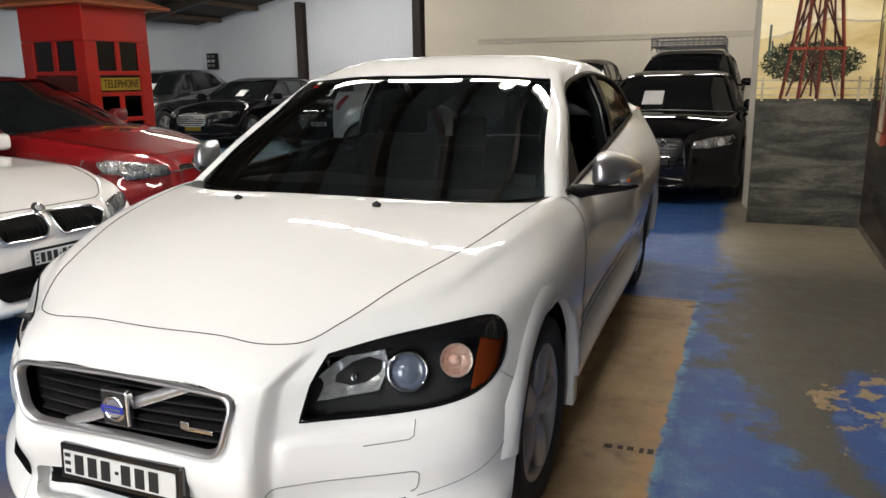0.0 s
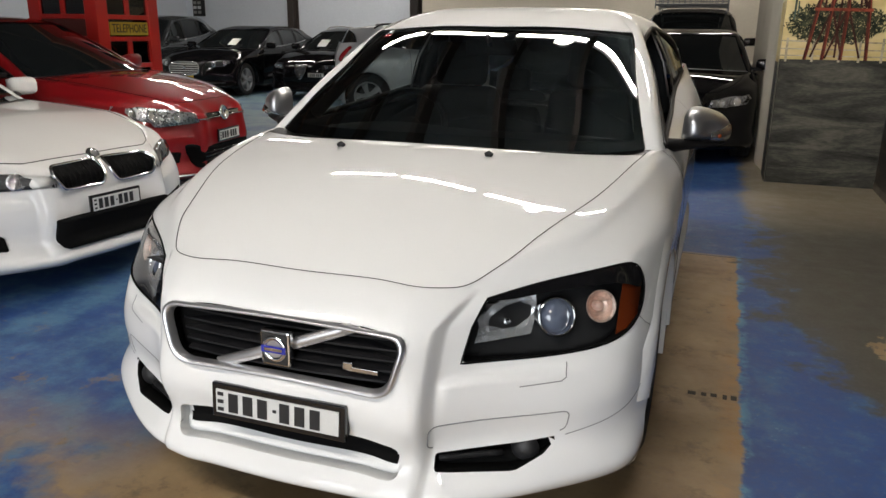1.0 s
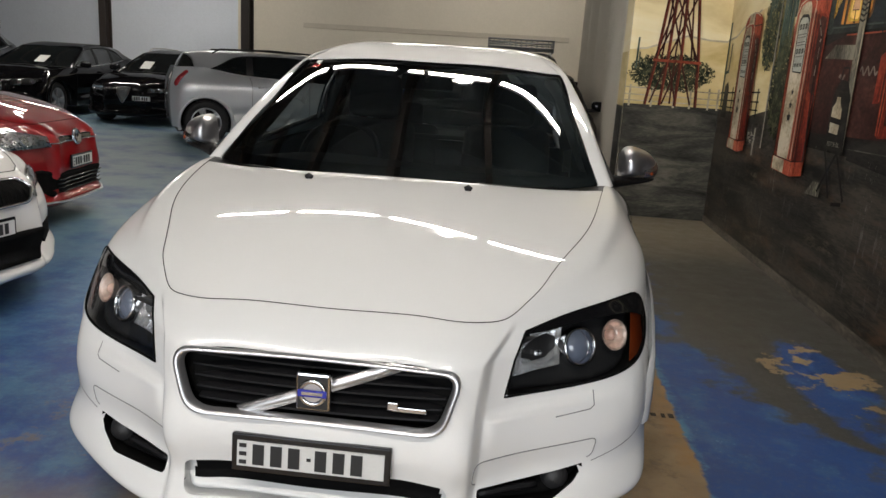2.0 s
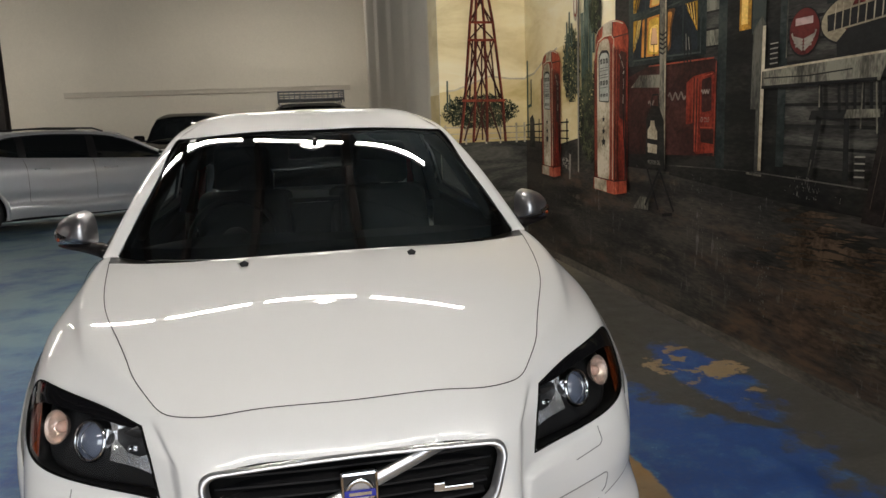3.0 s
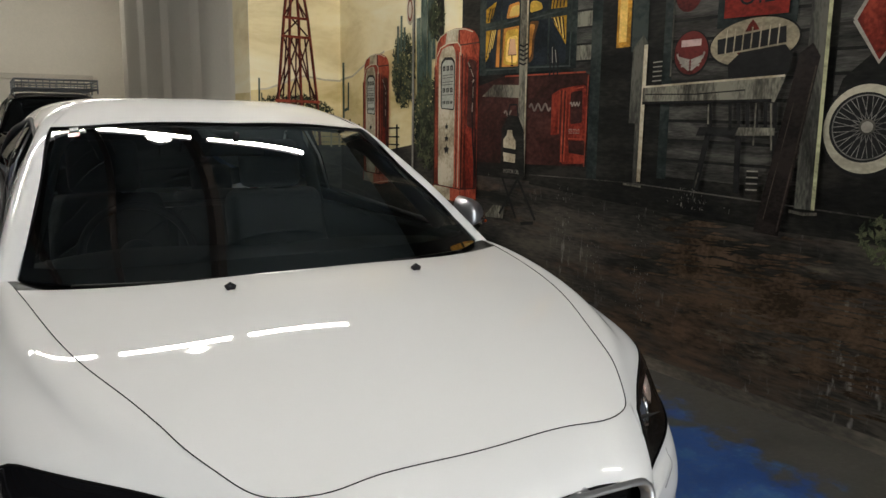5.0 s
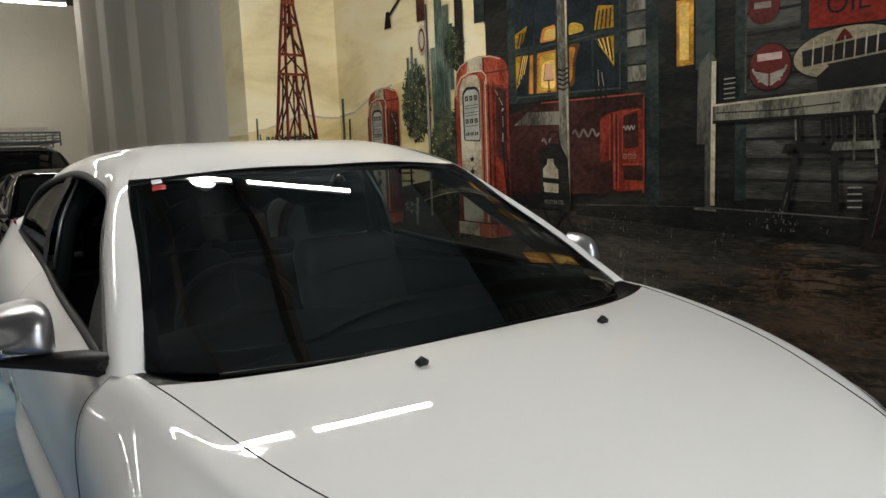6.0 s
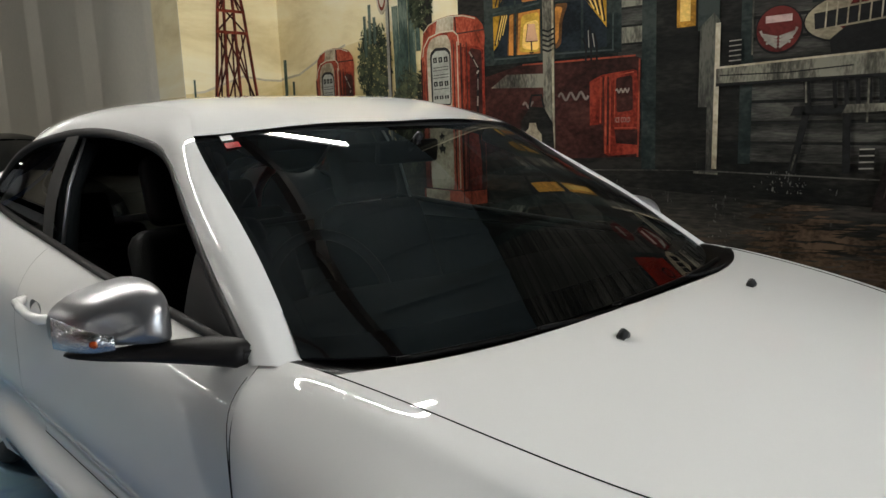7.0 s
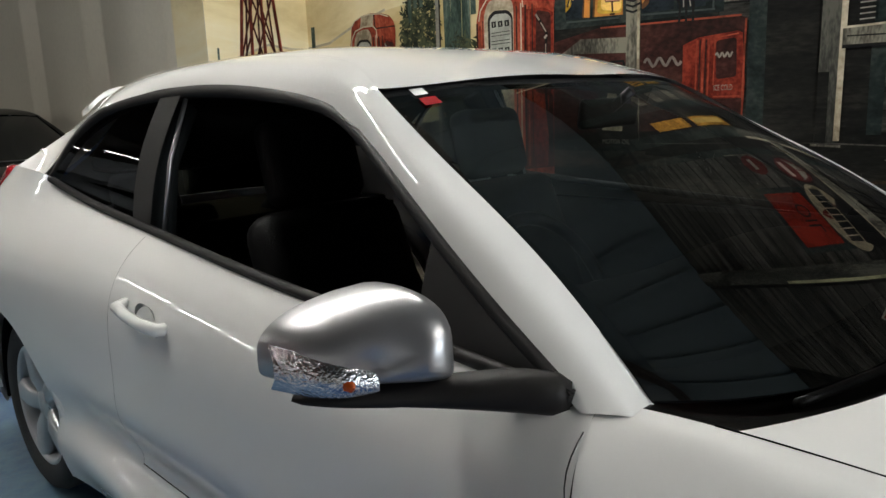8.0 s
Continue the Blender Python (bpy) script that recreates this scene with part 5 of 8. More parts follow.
    low_tail = Surf([[(0, 4.20, 0.95), (0.35, 4.20, 0.95), (0.60, 4.18, 0.95), (0.70, 4.17, 0.93)], [(0, 4.26, 0.70), (0.35, 4.26, 0.70), (0.65, 4.25, 0.70), (0.765, 4.235, 0.70)], [(0, 4.25, 0.40), (0.35, 4.25, 0.40), (0.65, 4.24, 0.40), (0.755, 4.225, 0.40)], [(0, 4.20, 0.24), (0.35, 4.20, 0.24), (0.65, 4.19, 0.24), (0.70, 4.19, 0.26)]], mirror=True)
    P("rear_bumper", low_tail.bm(steps(0, 3, 16), steps(-3, 3, 24)), M_WHITE)
    b = R.bm(steps(5.5, 6, 8), steps(-2.6, 2.6, 30))
    for v in b.verts:
        v.co.z += 0.022 + 0.10 * max(v.co.y - 3.75, 0) * 0.5
        v.co.y += 0.02
    P("spoiler", sunk(b, 0.02, Vector((0, 0, -1))), M_WHITE, "white roof spoiler")
    b2 = R.bm(steps(5.5, 6, 8), steps(-2.6, 2.6, 30))
    for v in b2.verts:
        v.co.z += 0.022 + 0.10 * max(v.co.y - 3.75, 0) * 0.5
        v.co.y += 0.02
    P("spoiler_top", b2, M_WHITE)
    for s in (1, -1):
        tl = tube(bmesh.new(), smooth_line([(s * 0.722, 3.80, 1.165), (s * 0.735, 3.95, 1.08), (s * 0.765, 4.08, 0.96), (s * 0.775, 4.11, 0.86)], 16), [0.012] + [0.03] * 15 + [0.02], 10)
        P("tail_lamp", tl, M_RED_LENS, "red tail lamp")
    # windscreen
    W = Screen(SCREEN, mirror=True)
    g = P("windscreen", W.bm(steps(0, 3, 40), steps(-3, 3, 48)), M_WINDSCREEN, "tinted windscreen")
    band = W.bm(steps(0, 0.22, 6), steps(-3, 3, 48))
    for v in band.verts:
        v.co += Vector((0, 0.004, -0.004))
    P("windscreen_lower_band", band, M_GLOSS_BLACK, "black ceramic edge of the windscreen")
    for v0 in (-3, 2.82):
        band = W.bm(steps(0, 3, 30), steps(v0, v0 + 0.18, 3))
        for v in band.verts:
            v.co += Vector((0, 0.004, -0.004))
        P("windscreen_side_band", band, M_GLOSS_BLACK)
    band = W.bm(steps(2.86, 3, 4), steps(-3, 3, 40))
    for v in band.verts:
        v.co += Vector((0, 0.004, -0.004))
    P("windscreen_top_band", band, M_GLOSS_BLACK)
    for x0, pts in ((0.1, [(0.60, 1.175, 0.948), (0.30, 1.122, 0.947), (-0.05, 1.108, 0.946)]), (-0.5, [(-0.05, 1.095, 0.940), (-0.32, 1.118, 0.944), (-0.64, 1.188, 0.948)])):
        wp = P("wiper", tube(bmesh.new(), smooth_line(pts, 16), 0.007, 6), M_COWL, "black wiper blade")
        part("wiper_arm", tube(bmesh.new(), smooth_line([(pts[0][0], pts[0][1] - 0.03, 0.935), (pts[1][0] + 0.1, pts[1][1] - 0.02, pts[1][2] + 0.002), tuple(Vector(pts[1]) + Vector((0, -0.008, 0.006)))], 10), 0.006, 6), M_BLACK, wp)
    st = P("permit_sticker", bmesh.new(), M_PAPER, "white and red permit labels on the windscreen")
    b = W.bm(steps(2.87, 2.97, 2), steps(-2.46, -2.22, 2))
    for v in b.verts:
        v.co += Vector((0, -0.002, 0.003))
    part("label_sheet", b, M_PAPER, st)
    b = W.bm(steps(2.72, 2.83, 2), steps(-2.46, -2.16, 2))
    for v in b.verts:
        v.co += Vector((0, -0.002, 0.003))
    part("label_red", b, M_RED_LENS, st, "red label")
    # cabin
    bm = bmesh.new()
    D = Surf([[(-0.76, 1.30, 0.90), (-0.4, 1.22, 0.925), (0, 1.20, 0.93), (0.4, 1.22, 0.925), (0.76, 1.30, 0.90)], [(-0.76, 1.60, 0.93), (-0.42, 1.58, 0.965), (0, 1.56, 0.955), (0.4, 1.58, 0.955), (0.76, 1.60, 0.93)], [(-0.76, 1.86, 0.87), (-0.42, 1.84, 0.91), (0, 1.82, 0.89), (0.4, 1.84, 0.885), (0.76, 1.86, 0.87)], [(-0.76, 1.90, 0.45), (-0.42, 1.88, 0.45), (0, 1.80, 0.45), (0.4, 1.88, 0.45), (0.76, 1.90, 0.45)]])
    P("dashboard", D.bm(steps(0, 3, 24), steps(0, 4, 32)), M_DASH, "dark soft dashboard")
    sw = P("steering_wheel", bmesh.new(), M_BLACK, "black steering wheel")
    sw.matrix_local = pose(-0.37, 1.76, 0.925, 65, 0, 0)
    part("wheel_rim", tube(bmesh.new(), [(0.185 * math.cos(a), 0.185 * math.sin(a), 0) for a in np.linspace(0, 2 * math.pi, 40, endpoint=False)], 0.015, 8, True), M_BLACK, sw)
    part("wheel_hub", lathe(bmesh.new(), [(0.001, 0.02), (0.05, 0.015), (0.065, -0.02)], 20), M_BLACK, sw)
    for a in (0, math.pi, -math.pi / 2):
        part("wheel_spoke", tube(bmesh.new(), [(0.05 * math.cos(a), 0.05 * math.sin(a), 0), (0.18 * math.cos(a), 0.18 * math.sin(a), 0)], 0.016, 8), M_BLACK, sw)
    for x in (-0.37, 0.37):
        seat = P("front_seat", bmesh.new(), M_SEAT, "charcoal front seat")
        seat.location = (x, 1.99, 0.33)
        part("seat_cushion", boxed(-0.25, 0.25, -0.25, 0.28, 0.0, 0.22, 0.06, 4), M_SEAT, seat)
        b = boxed(-0.25, 0.25, -0.07, 0.07, 0.0, 0.62, 0.06, 4)
        for v in b.verts:
            v.co.x *= 1 - 0.22 * max(v.co.z - 0.25, 0)
        o = part("seat_back", b, M_SEAT, seat)
        o.matrix_local = pose(0, 0.32, 0.16, -20, 0, 0)
        o = part("headrest", boxed(-0.145, 0.145, -0.05, 0.05, -0.03, 0.20, 0.04, 4), M_SEAT, seat)
        o.matrix_local = pose(0, 0.545, 0.78, -14, 0, 0)
    for x in (-0.36, 0.36):
        seat = P("rear_seat", boxed(-0.24, 0.24, -0.08, 0.08, 0.0, 0.62, 0.05, 3), M_SEAT, "charcoal rear seat")
        seat.matrix_local = pose(x, 3.36, 0.40, -22, 0, 0)
        o = part("headrest", boxed(-0.12, 0.12, -0.05, 0.05, 0.60, 0.78, 0.04, 3), M_SEAT, seat)
    b = boxed(-0.76, 0.76, 1.3, 3.22, 0.22, 0.30)
    P("cabin_floor", b, M_BLACK, smooth=False)
    P("boot_bulkhead", boxed(-0.74, 0.74, 3.47, 3.49, 0.30, 0.895), M_SEAT, smooth=False)
    P("parcel_shelf", boxed(-0.68, 0.68, 3.45, 4.05, 0.90, 0.93, 0.01), M_BLACK, smooth=False)
    P("bulkhead", boxed(-0.70, 0.70, 1.26, 1.28, 0.2, 0.90), M_BLACK, smooth=False)
    for s in (1, -1):
        P("door_card", boxed(s * 0.775, s * 0.80, 1.45, 3.22, 0.28, 0.965, 0.02), M_DASH, "dark door lining", smooth=False)
        P("pillar_trim", tube(bmesh.new(), [(s * 0.72, 1.52, 1.00), (s * 0.66, 1.72, 1.14), (s * 0.61, 1.93, 1.27), (s * 0.56, 2.06, 1.33)], 0.028, 8), M_TRIM_GREY, "pale pillar lining")
        P("b_pillar_trim", tube(bmesh.new(), [(s * 0.71, 2.78, 0.95), (s * 0.66, 2.80, 1.2), (s * 0.58, 2.82, 1.35)], 0.035, 8), M_DASH)
    rm = P("rear_view_mirror", boxed(-0.12, 0.12, -0.012, 0.012, -0.035, 0.035, 0.012, 3), M_BLACK, "black rear view mirror")
    rm.matrix_local = pose(0, 1.86, 1.295, 8, 0, 0)
    part("mirror_glass", boxed(-0.108, 0.108, 0.0125, 0.014, -0.026, 0.026), M_MIRROR, rm, smooth=False)
    P("mirror_stalk", tube(bmesh.new(), [(0, 1.80, 1.345), (0, 1.86, 1.30)], 0.012, 8), M_BLACK)
    P("underbody", boxed(-0.62, 0.62, 0.25, 4.1, 0.16, 0.22), M_BLACK, smooth=False)
    P("bay_floor", boxed(-0.42, 0.42, 0.16, 1.25, 0.22, 0.60), M_BLACK, smooth=False)
    return car


hatchback = build_hatchback()

# ---- the other cars ----
class Warp:
    """Stretches the hatchback's forms to another car's length, height and width."""

    def __init__(self, ys, zs, half):
        self.y0, self.y1 = [0, 0.2, 0.9, 1.3, 2.0, 3.0, 3.42, 3.8, 4.26], ys
        self.z0, self.z1 = [0, 0.32, 0.55, 0.74, 0.97, 1.40, 1.478], zs
        self.k = half / 0.905

    def __call__(self, p):
        ye = np.interp(p[1], self.y0, self.y1) if p[1] >= 0 else p[1]
        return Vector((p[0] * self.k, ye, np.interp(p[2], self.z0, self.z1)))

    def bm(self, bm):
        for v in bm.verts:
            v.co = self(v.co)
        return bm


def up_facing(bm, axis, sign=1):
    bm.normal_update()
    if sign * sum(f.normal[axis] for f in bm.faces) < 0:
        bmesh.ops.reverse_faces(bm, faces=bm.faces)
    return bm


def sheet_on(W, outline, push=-0.004, depth=0.03):
    """A slab that follows the nose inside an outline in x and z."""
    bm = bmesh.new()
    cx, cz = sum(p[0] for p in outline) / len(outline), sum(p[1] for p in outline) / len(outline)
    rings = []
    for t in (1.0, 0.66, 0.33):
        rings.append([bm.verts.new(W(front_at(cx + (x - cx) * t, cz + (z - cz) * t)) + Vector((0, push, 0))) for x, z in outline])
    mid = bm.verts.new(W(front_at(cx, cz)) + Vector((0, push, 0)))
    back = [bm.verts.new(v.co + Vector((0, depth, 0))) for v in rings[0]]
    n = len(outline)
    for A, B in ((back, rings[0]), (rings[0], rings[1]), (rings[1], rings[2])):
        for j in range(n):
            bm.faces.new((A[j], A[(j + 1) % n], B[(j + 1) % n], B[j]))
    for j in range(n):
        bm.faces.new((rings[2][j], rings[2][(j + 1) % n], mid))
    bmesh.ops.recalc_face_normals(bm, faces=bm.faces)
    return bm


def rim_on(W, outline, r, push=-0.006):
    return tube(bmesh.new(), [W(front_at(x, z)) + Vector((0, push, 0)) for x, z in outline], r, 6, True)


def ellipse(cx, cz, rx, rz, n=28, power=1.0):
    out = []
    for a in np.linspace(0, 2 * math.pi, n, endpoint=False):
        c, s = math.cos(a), math.sin(a)
        out.append((cx + rx * math.copysign(abs(c) ** power, c), cz + rz * math.copysign(abs(s) ** power, s)))
    return out


def other_car(name, m, label, paint, ys, zs, half, wheel_r=0.325, style=1, glass_mat=None, rails=None, clad=None):
    car = thing(name, m, label, "car")
    W = Warp(ys, zs, half)
    gm = glass_mat or M_FAR_GLASS
    P = lambda nm, bm, mt, lb="", smooth=True: part(nm, bm, mt, car, lb, smooth)
    P("bumper", up_facing(W.bm(FRONT.bm(steps(0, 6, 36), steps(-6, 6, 72))), 1, -1), paint)
    P("bonnet", up_facing(W.bm(FRONT.bm(steps(6, 9, 24), steps(-2, 2, 28))), 2), paint)
    P("scuttle", W.bm(FRONT.bm(steps(9, 10, 4), steps(-2, 2, 20))), M_BLACK)
    line = [FRONT.at(u, 2) + Vector((0, 0, 0.001)) for u in np.linspace(9.0, 6.2, 16)] + [FRONT.at(6.02, v) + Vector((0, -0.001, 0.001)) for v in np.linspace(1.75, 0, 8)]
    P("bonnet_gap", tube(bmesh.new(), [W(p) for p in line + [Vector((-p.x, p.y, p.z)) for p in line[-2::-1]]], 0.0025, 6), M_GAP)
    R, SC = Surf(ROOF, mirror=True), Surf(SCREEN, mirror=True)
    P("roof", up_facing(W.bm(R.bm(steps(0, 6, 36), steps(-4, 4, 32))), 2), paint)
    P("windscreen", up_facing(W.bm(SC.bm(steps(0, 3, 16), steps(-3, 3, 24))), 2), gm, "dark windscreen")
    tail = Surf([[(0, 3.91, 1.375), (0.28, 3.90, 1.37), (0.50, 3.79, 1.295), (0.735, 3.76, 1.175)], [(0, 4.10, 1.14), (0.35, 4.09, 1.13), (0.58, 4.06, 1.10), (0.66, 4.02, 1.12)], [(0, 4.20, 0.95), (0.35, 4.20, 0.95), (0.60, 4.18, 0.95), (0.70, 4.15, 0.97)]], mirror=True)
    P("rear_window", W.bm(tail.bm(steps(0, 2, 10), steps(-3, 3, 16))), gm)
    low_tail = Surf([[(0, 4.20, 0.95), (0.35, 4.20, 0.95), (0.60, 4.18, 0.95), (0.70, 4.17, 0.93)], [(0, 4.26, 0.70), (0.35, 4.26, 0.70), (0.65, 4.25, 0.70), (0.765, 4.235, 0.70)], [(0, 4.25, 0.40), (0.35, 4.25, 0.40), (0.65, 4.24, 0.40), (0.755, 4.225, 0.40)], [(0, 4.20, 0.24), (0.35, 4.20, 0.24), (0.65, 4.19, 0.24), (0.70, 4.19, 0.26)]], mirror=True)
    P("tailgate", W.bm(low_tail.bm(steps(0, 3, 10), steps(-3, 3, 16))), paint)
    fa, ra = W((0, 0.9, 0)).y, W((0, 3.42, 0)).y + (3.555 - 3.42)
    ra = np.interp(3.555, W.y0, W.y1)
    for s in (1, -1):
        f = (lambda b: b) if s > 0 else flipped
        P("wing", f(up_facing(W.bm(FRONT.bm(steps(6, 10, 24), steps(2, 6, 18))), 2)), paint)
        S = Surf(SIDE)
        q = up_facing(W.bm(S.bm(steps(0, 7, 90), steps(0, 7, 44))), 0)
        arch = [(ra + (wheel_r + 0.05) * math.cos(a), wheel_r + (wheel_r + 0.05) * math.sin(a)) for a in np.linspace(0, 2 * math.pi, 40, endpoint=False)]
        cut_out(q, arch, (1, 2), lambda co: co.x > 0.5 * W.k).free()
        P("flank", f(q), paint)
        A = Surf(PILLAR)
        P("windscreen_pillar", f(up_facing(W.bm(A.bm(steps(0, 3, 16), steps(0, 2, 6))), 2)), paint)
        up = smooth_line([(0.826, 1.398, 0.964), (0.772, 1.622, 1.086), (0.712, 1.855, 1.226), (0.648, 2.062, 1.323), (0.642, 2.222, 1.362), (0.626, 2.632, 1.394), (0.645, 3.0, 1.374), (0.688, 3.150, 1.335), (0.726, 3.270, 1.255), (0.752, 3.390, 1.152)], 60)
        low = smooth_line([(0.822, 1.400, 0.958), (0.802, 1.75, 0.976), (0.781, 2.25, 1.008), (0.754, 2.72, 1.046), (0.744, 3.15, 1.094), (0.752, 3.390, 1.146)], 60)
        def at_y(line_, y):
            for p, q_ in zip(line_, line_[1:]):
                if p.y <= y <= q_.y:
                    return p.lerp(q_, (y - p.y) / max(q_.y - p.y, 1e-6))
            return line_[-1] if y > line_[-1].y else line_[0]
        def pane(y0, y1, n, dx):
            bm = bmesh.new()
            V = []
            for y in np.linspace(y0, y1, n):
                a, c = at_y(up, y), at_y(low, y)
                V.append([bm.verts.new(W(Vector((c.x + (a.x - c.x) * t + 0.022 * math.sin(math.pi * t) + dx, c.y + (a.y - c.y) * t, c.z + (a.z - c.z) * t)))) for t in np.linspace(0, 1, 6)])
            for A_, B_ in zip(V, V[1:]):
                for j in range(5):
                    bm.faces.new((A_[j], B_[j], B_[j + 1], A_[j + 1]))
            return f(bm)
        for y0, y1 in ((1.42, 2.28), (2.34, 2.92), (2.97, 3.385)):
            P("side_window", pane(y0, y1, 14, -0.008), gm)
        for y0, y1 in ((2.27, 2.35), (2.91, 2.98)):
            P("window_pillar", pane(y0, y1, 4, -0.002), M_BLACK)
        P("window_trim", tube(bmesh.new(), [Vector((s * W(p).x, W(p).y, W(p).z)) for p in up], 0.009, 6), M_BLACK)
        P("waist_trim", tube(bmesh.new(), [Vector((s * (W(p).x + 0.003), W(p).y, W(p).z)) for p in low], 0.008, 6), M_SATIN if paint is not M_RED else M_BLACK)
        for u in (0.0, 2.15, 3.5):
            P("door_gap", tube(bmesh.new(), [Vector((s * (W(p).x + 0.001), W(p).y, W(p).z)) for p in [S.at(u, v) for v in np.linspace(0.3, 5.2, 14)]], 0.0025, 6), M_GAP)
        for u in (1.85, 3.2):
            p = W(S.at(u, 1.9))
            P("door_handle", tube(bmesh.new(), [(s * (p.x - 0.002), p.y - 0.10, p.z), (s * (p.x + 0.025), p.y - 0.08, p.z), (s * (p.x + 0.025), p.y + 0.07, p.z + 0.004), (s * (p.x - 0.002), p.y + 0.09, p.z + 0.004)], 0.013, 8), paint)
        for yc, nm in ((fa, 0.893), (ra, 0.905)):
            wheel(car, s * (half - 0.125), yc, wheel_r, 0.21, s, wheel_r * 0.70, 5, style)
            bm = bmesh.new()
            V = []
            for a in np.linspace(-0.3, math.pi + 0.3, 26):
                r = wheel_r + 0.05
                V.append([bm.verts.new((s * (half * 0.99 + dx), yc - (r + dr) * math.cos(a), wheel_r + (r + dr) * math.sin(a))) for dx, dr in ((-0.02, 0.05), (0.004, 0.03), (0.004, 0.0), (-0.03, -0.006))])
            for A_, B_ in zip(V, V[1:]):
                for j in range(3):
                    bm.faces.new((A_[j], A_[j + 1], B_[j + 1], B_[j]))
            P("arch_lip", bm, clad or paint)
            P("arch_liner", above(lathe(bmesh.new(), [(wheel_r + 0.046, 0.0), (wheel_r + 0.046, -0.28), (0.02, -0.3)], 28, Matrix.Translation((s * (half - 0.03), yc, wheel_r)) @ Matrix.Rotation(radians(90 * s), 4, "Y")), 0.22), M_HOLE)
        base = W((0.84, 1.50, 0.985))
        mir = P("door_mirror", bmesh.new(), paint, "door mirror")
        b = boxed(-0.11, 0.11, -0.05, 0.05, -0.065, 0.065, 0.045, 4)
        for v in b.verts:
            v.co += Vector((s * (base.x + 0.14), base.y + 0.04, base.z + 0.045))
        part("cap", b, paint, mir)
        part("arm", tube(bmesh.new(), [(s * (base.x - 0.02), base.y - 0.04, base.z - 0.01), (s * (base.x + 0.10), base.y + 0.03, base.z - 0.005)], 0.022, 8), M_BLACK, mir)
        part("mirror_glass", boxed(s * (base.x + 0.14) - 0.09, s * (base.x + 0.14) + 0.09, base.y + 0.091, base.y + 0.094, base.z - 0.005, base.z + 0.095), M_MIRROR, mir, smooth=False)
        if rails:
            P("roof_rail", tube(bmesh.new(), [W(p) + Vector((0, 0, dz)) for p, dz in [((s * 0.56, 2.15, 1.42), 0.005), ((s * 0.555, 2.25, 1.43), 0.05), ((s * 0.55, 2.7, 1.45), 0.055), ((s * 0.56, 3.3, 1.42), 0.055), ((s * 0.58, 3.4, 1.40), 0.005)]], 0.014, 8), rails)
        P("tail_lamp", sheet_tail(W, s), M_RED_LENS, "red tail lamp")
    P("underbody", boxed(-half * 0.7, half * 0.7, 0.3, W((0, 4.1, 0)).y, 0.17, 0.24), M_BLACK, smooth=False)
    P("cabin_core", boxed(-half * 0.75, half * 0.75, W((0, 1.5, 0)).y, W((0, 3.7, 0)).y, 0.24, W((0, 0, 0.93)).z), M_BLACK, smooth=False)
    return car, W


def sheet_tail(W, s):
    bm = tube(bmesh.new(), [W(p) for p in smooth_line([(s * 0.735, 3.86, 1.10), (s * 0.76, 3.97, 1.04), (s * 0.78, 4.08, 0.95), (s * 0.775, 4.12, 0.86)], 10)], [0.02] + [0.045] * 9 + [0.02], 8)
    return bm


def lamp_unit(car, W, outline, eyes, amber=None, face=None):
    """A headlamp each side: dark housing, chrome bowls, clear cover."""
    for s in (1, -1):
        o = [(s * x, z) for x, z in outline]
        h = part("headlamp", sheet_on(W, o, -0.004), face or M_HOUSING, car, "headlamp")
        for x, z, r in eyes:
            p = W(front_at(s * x, z))
            n = Vector((s * 0.35, -0.9, 0.2)).normalized()
            mm = Matrix.Translation(p - Vector((0, 0.008, 0))) @ n.to_track_quat("Z", "Y").to_matrix().to_4x4()
            part("lamp_bowl", lathe(bmesh.new(), [(r, 0.0), (r * 0.95, 0.012), (r * 0.7, 0.006), (0.001, 0.012)], 20, mm), M_REFLECTOR, h)
        part("lamp_cover", sheet_on(W, o, -0.022, 0.012), M_CLEAR, h)
        if amber:
            part("indicator", sheet_on(W, [(s * x, z) for x, z in amber], -0.012, 0.01), M_AMBER_PALE, h)


def paper_on_screen(car, W, x, z, w=0.21, h=0.29):
    p = W((x, 1.36, 1.10))
    t = part("price_sheet", boxed(-w / 2, w / 2, -0.003, 0.0, 0, h), M_PAPER, car, "white price sheet on the windscreen", smooth=False)
    a, b = W((x, 1.25, 1.01)), W((x, 1.62, 1.26))
    ang = math.degrees(math.atan2(b.z - a.z, b.y - a.y))
    t.matrix_local = pose(a.x, a.y - 0.012, a.z + 0.03, -(90 - ang), 0, 0)
    return t


# white coupe beside the hatchback
coupe_car, W = other_car("white_coupe_car", pose(-2.05, 1.64, 0, 0, 0, 85), "white coupe with a twin black grille and number plate", M_CREAM_WHITE,
                   [0, 0.2, 0.82, 1.72, 2.50, 3.3, 3.65, 4.1, 4.63], [0, 0.32, 0.55, 0.70, 0.88, 1.31, 1.37], 0.91, 0.33)
for s in (1, -1):
    k = rounded([(s * 0.022, 0.722), (s * 0.30, 0.715), (s * 0.335, 0.675), (s * 0.29, 0.570), (s * 0.05, 0.565), (s * 0.020, 0.63)], 0.03)
    g = part("grille_half", sheet_on(W, k, -0.008), M_HOLE, coupe_car, "black grille half")
    part("grille_frame", rim_on(W, k, 0.009, -0.012), M_CHROME, g)
    for q in range(9):
        x = s * (0.05 + 0.030 * q)
        part("grille_slat", tube(bmesh.new(), [W(front_at(x, z)) + Vector((0, -0.014, 0)) for z in (0.575, 0.64, 0.71)], 0.0045, 6), M_HOLE, g)
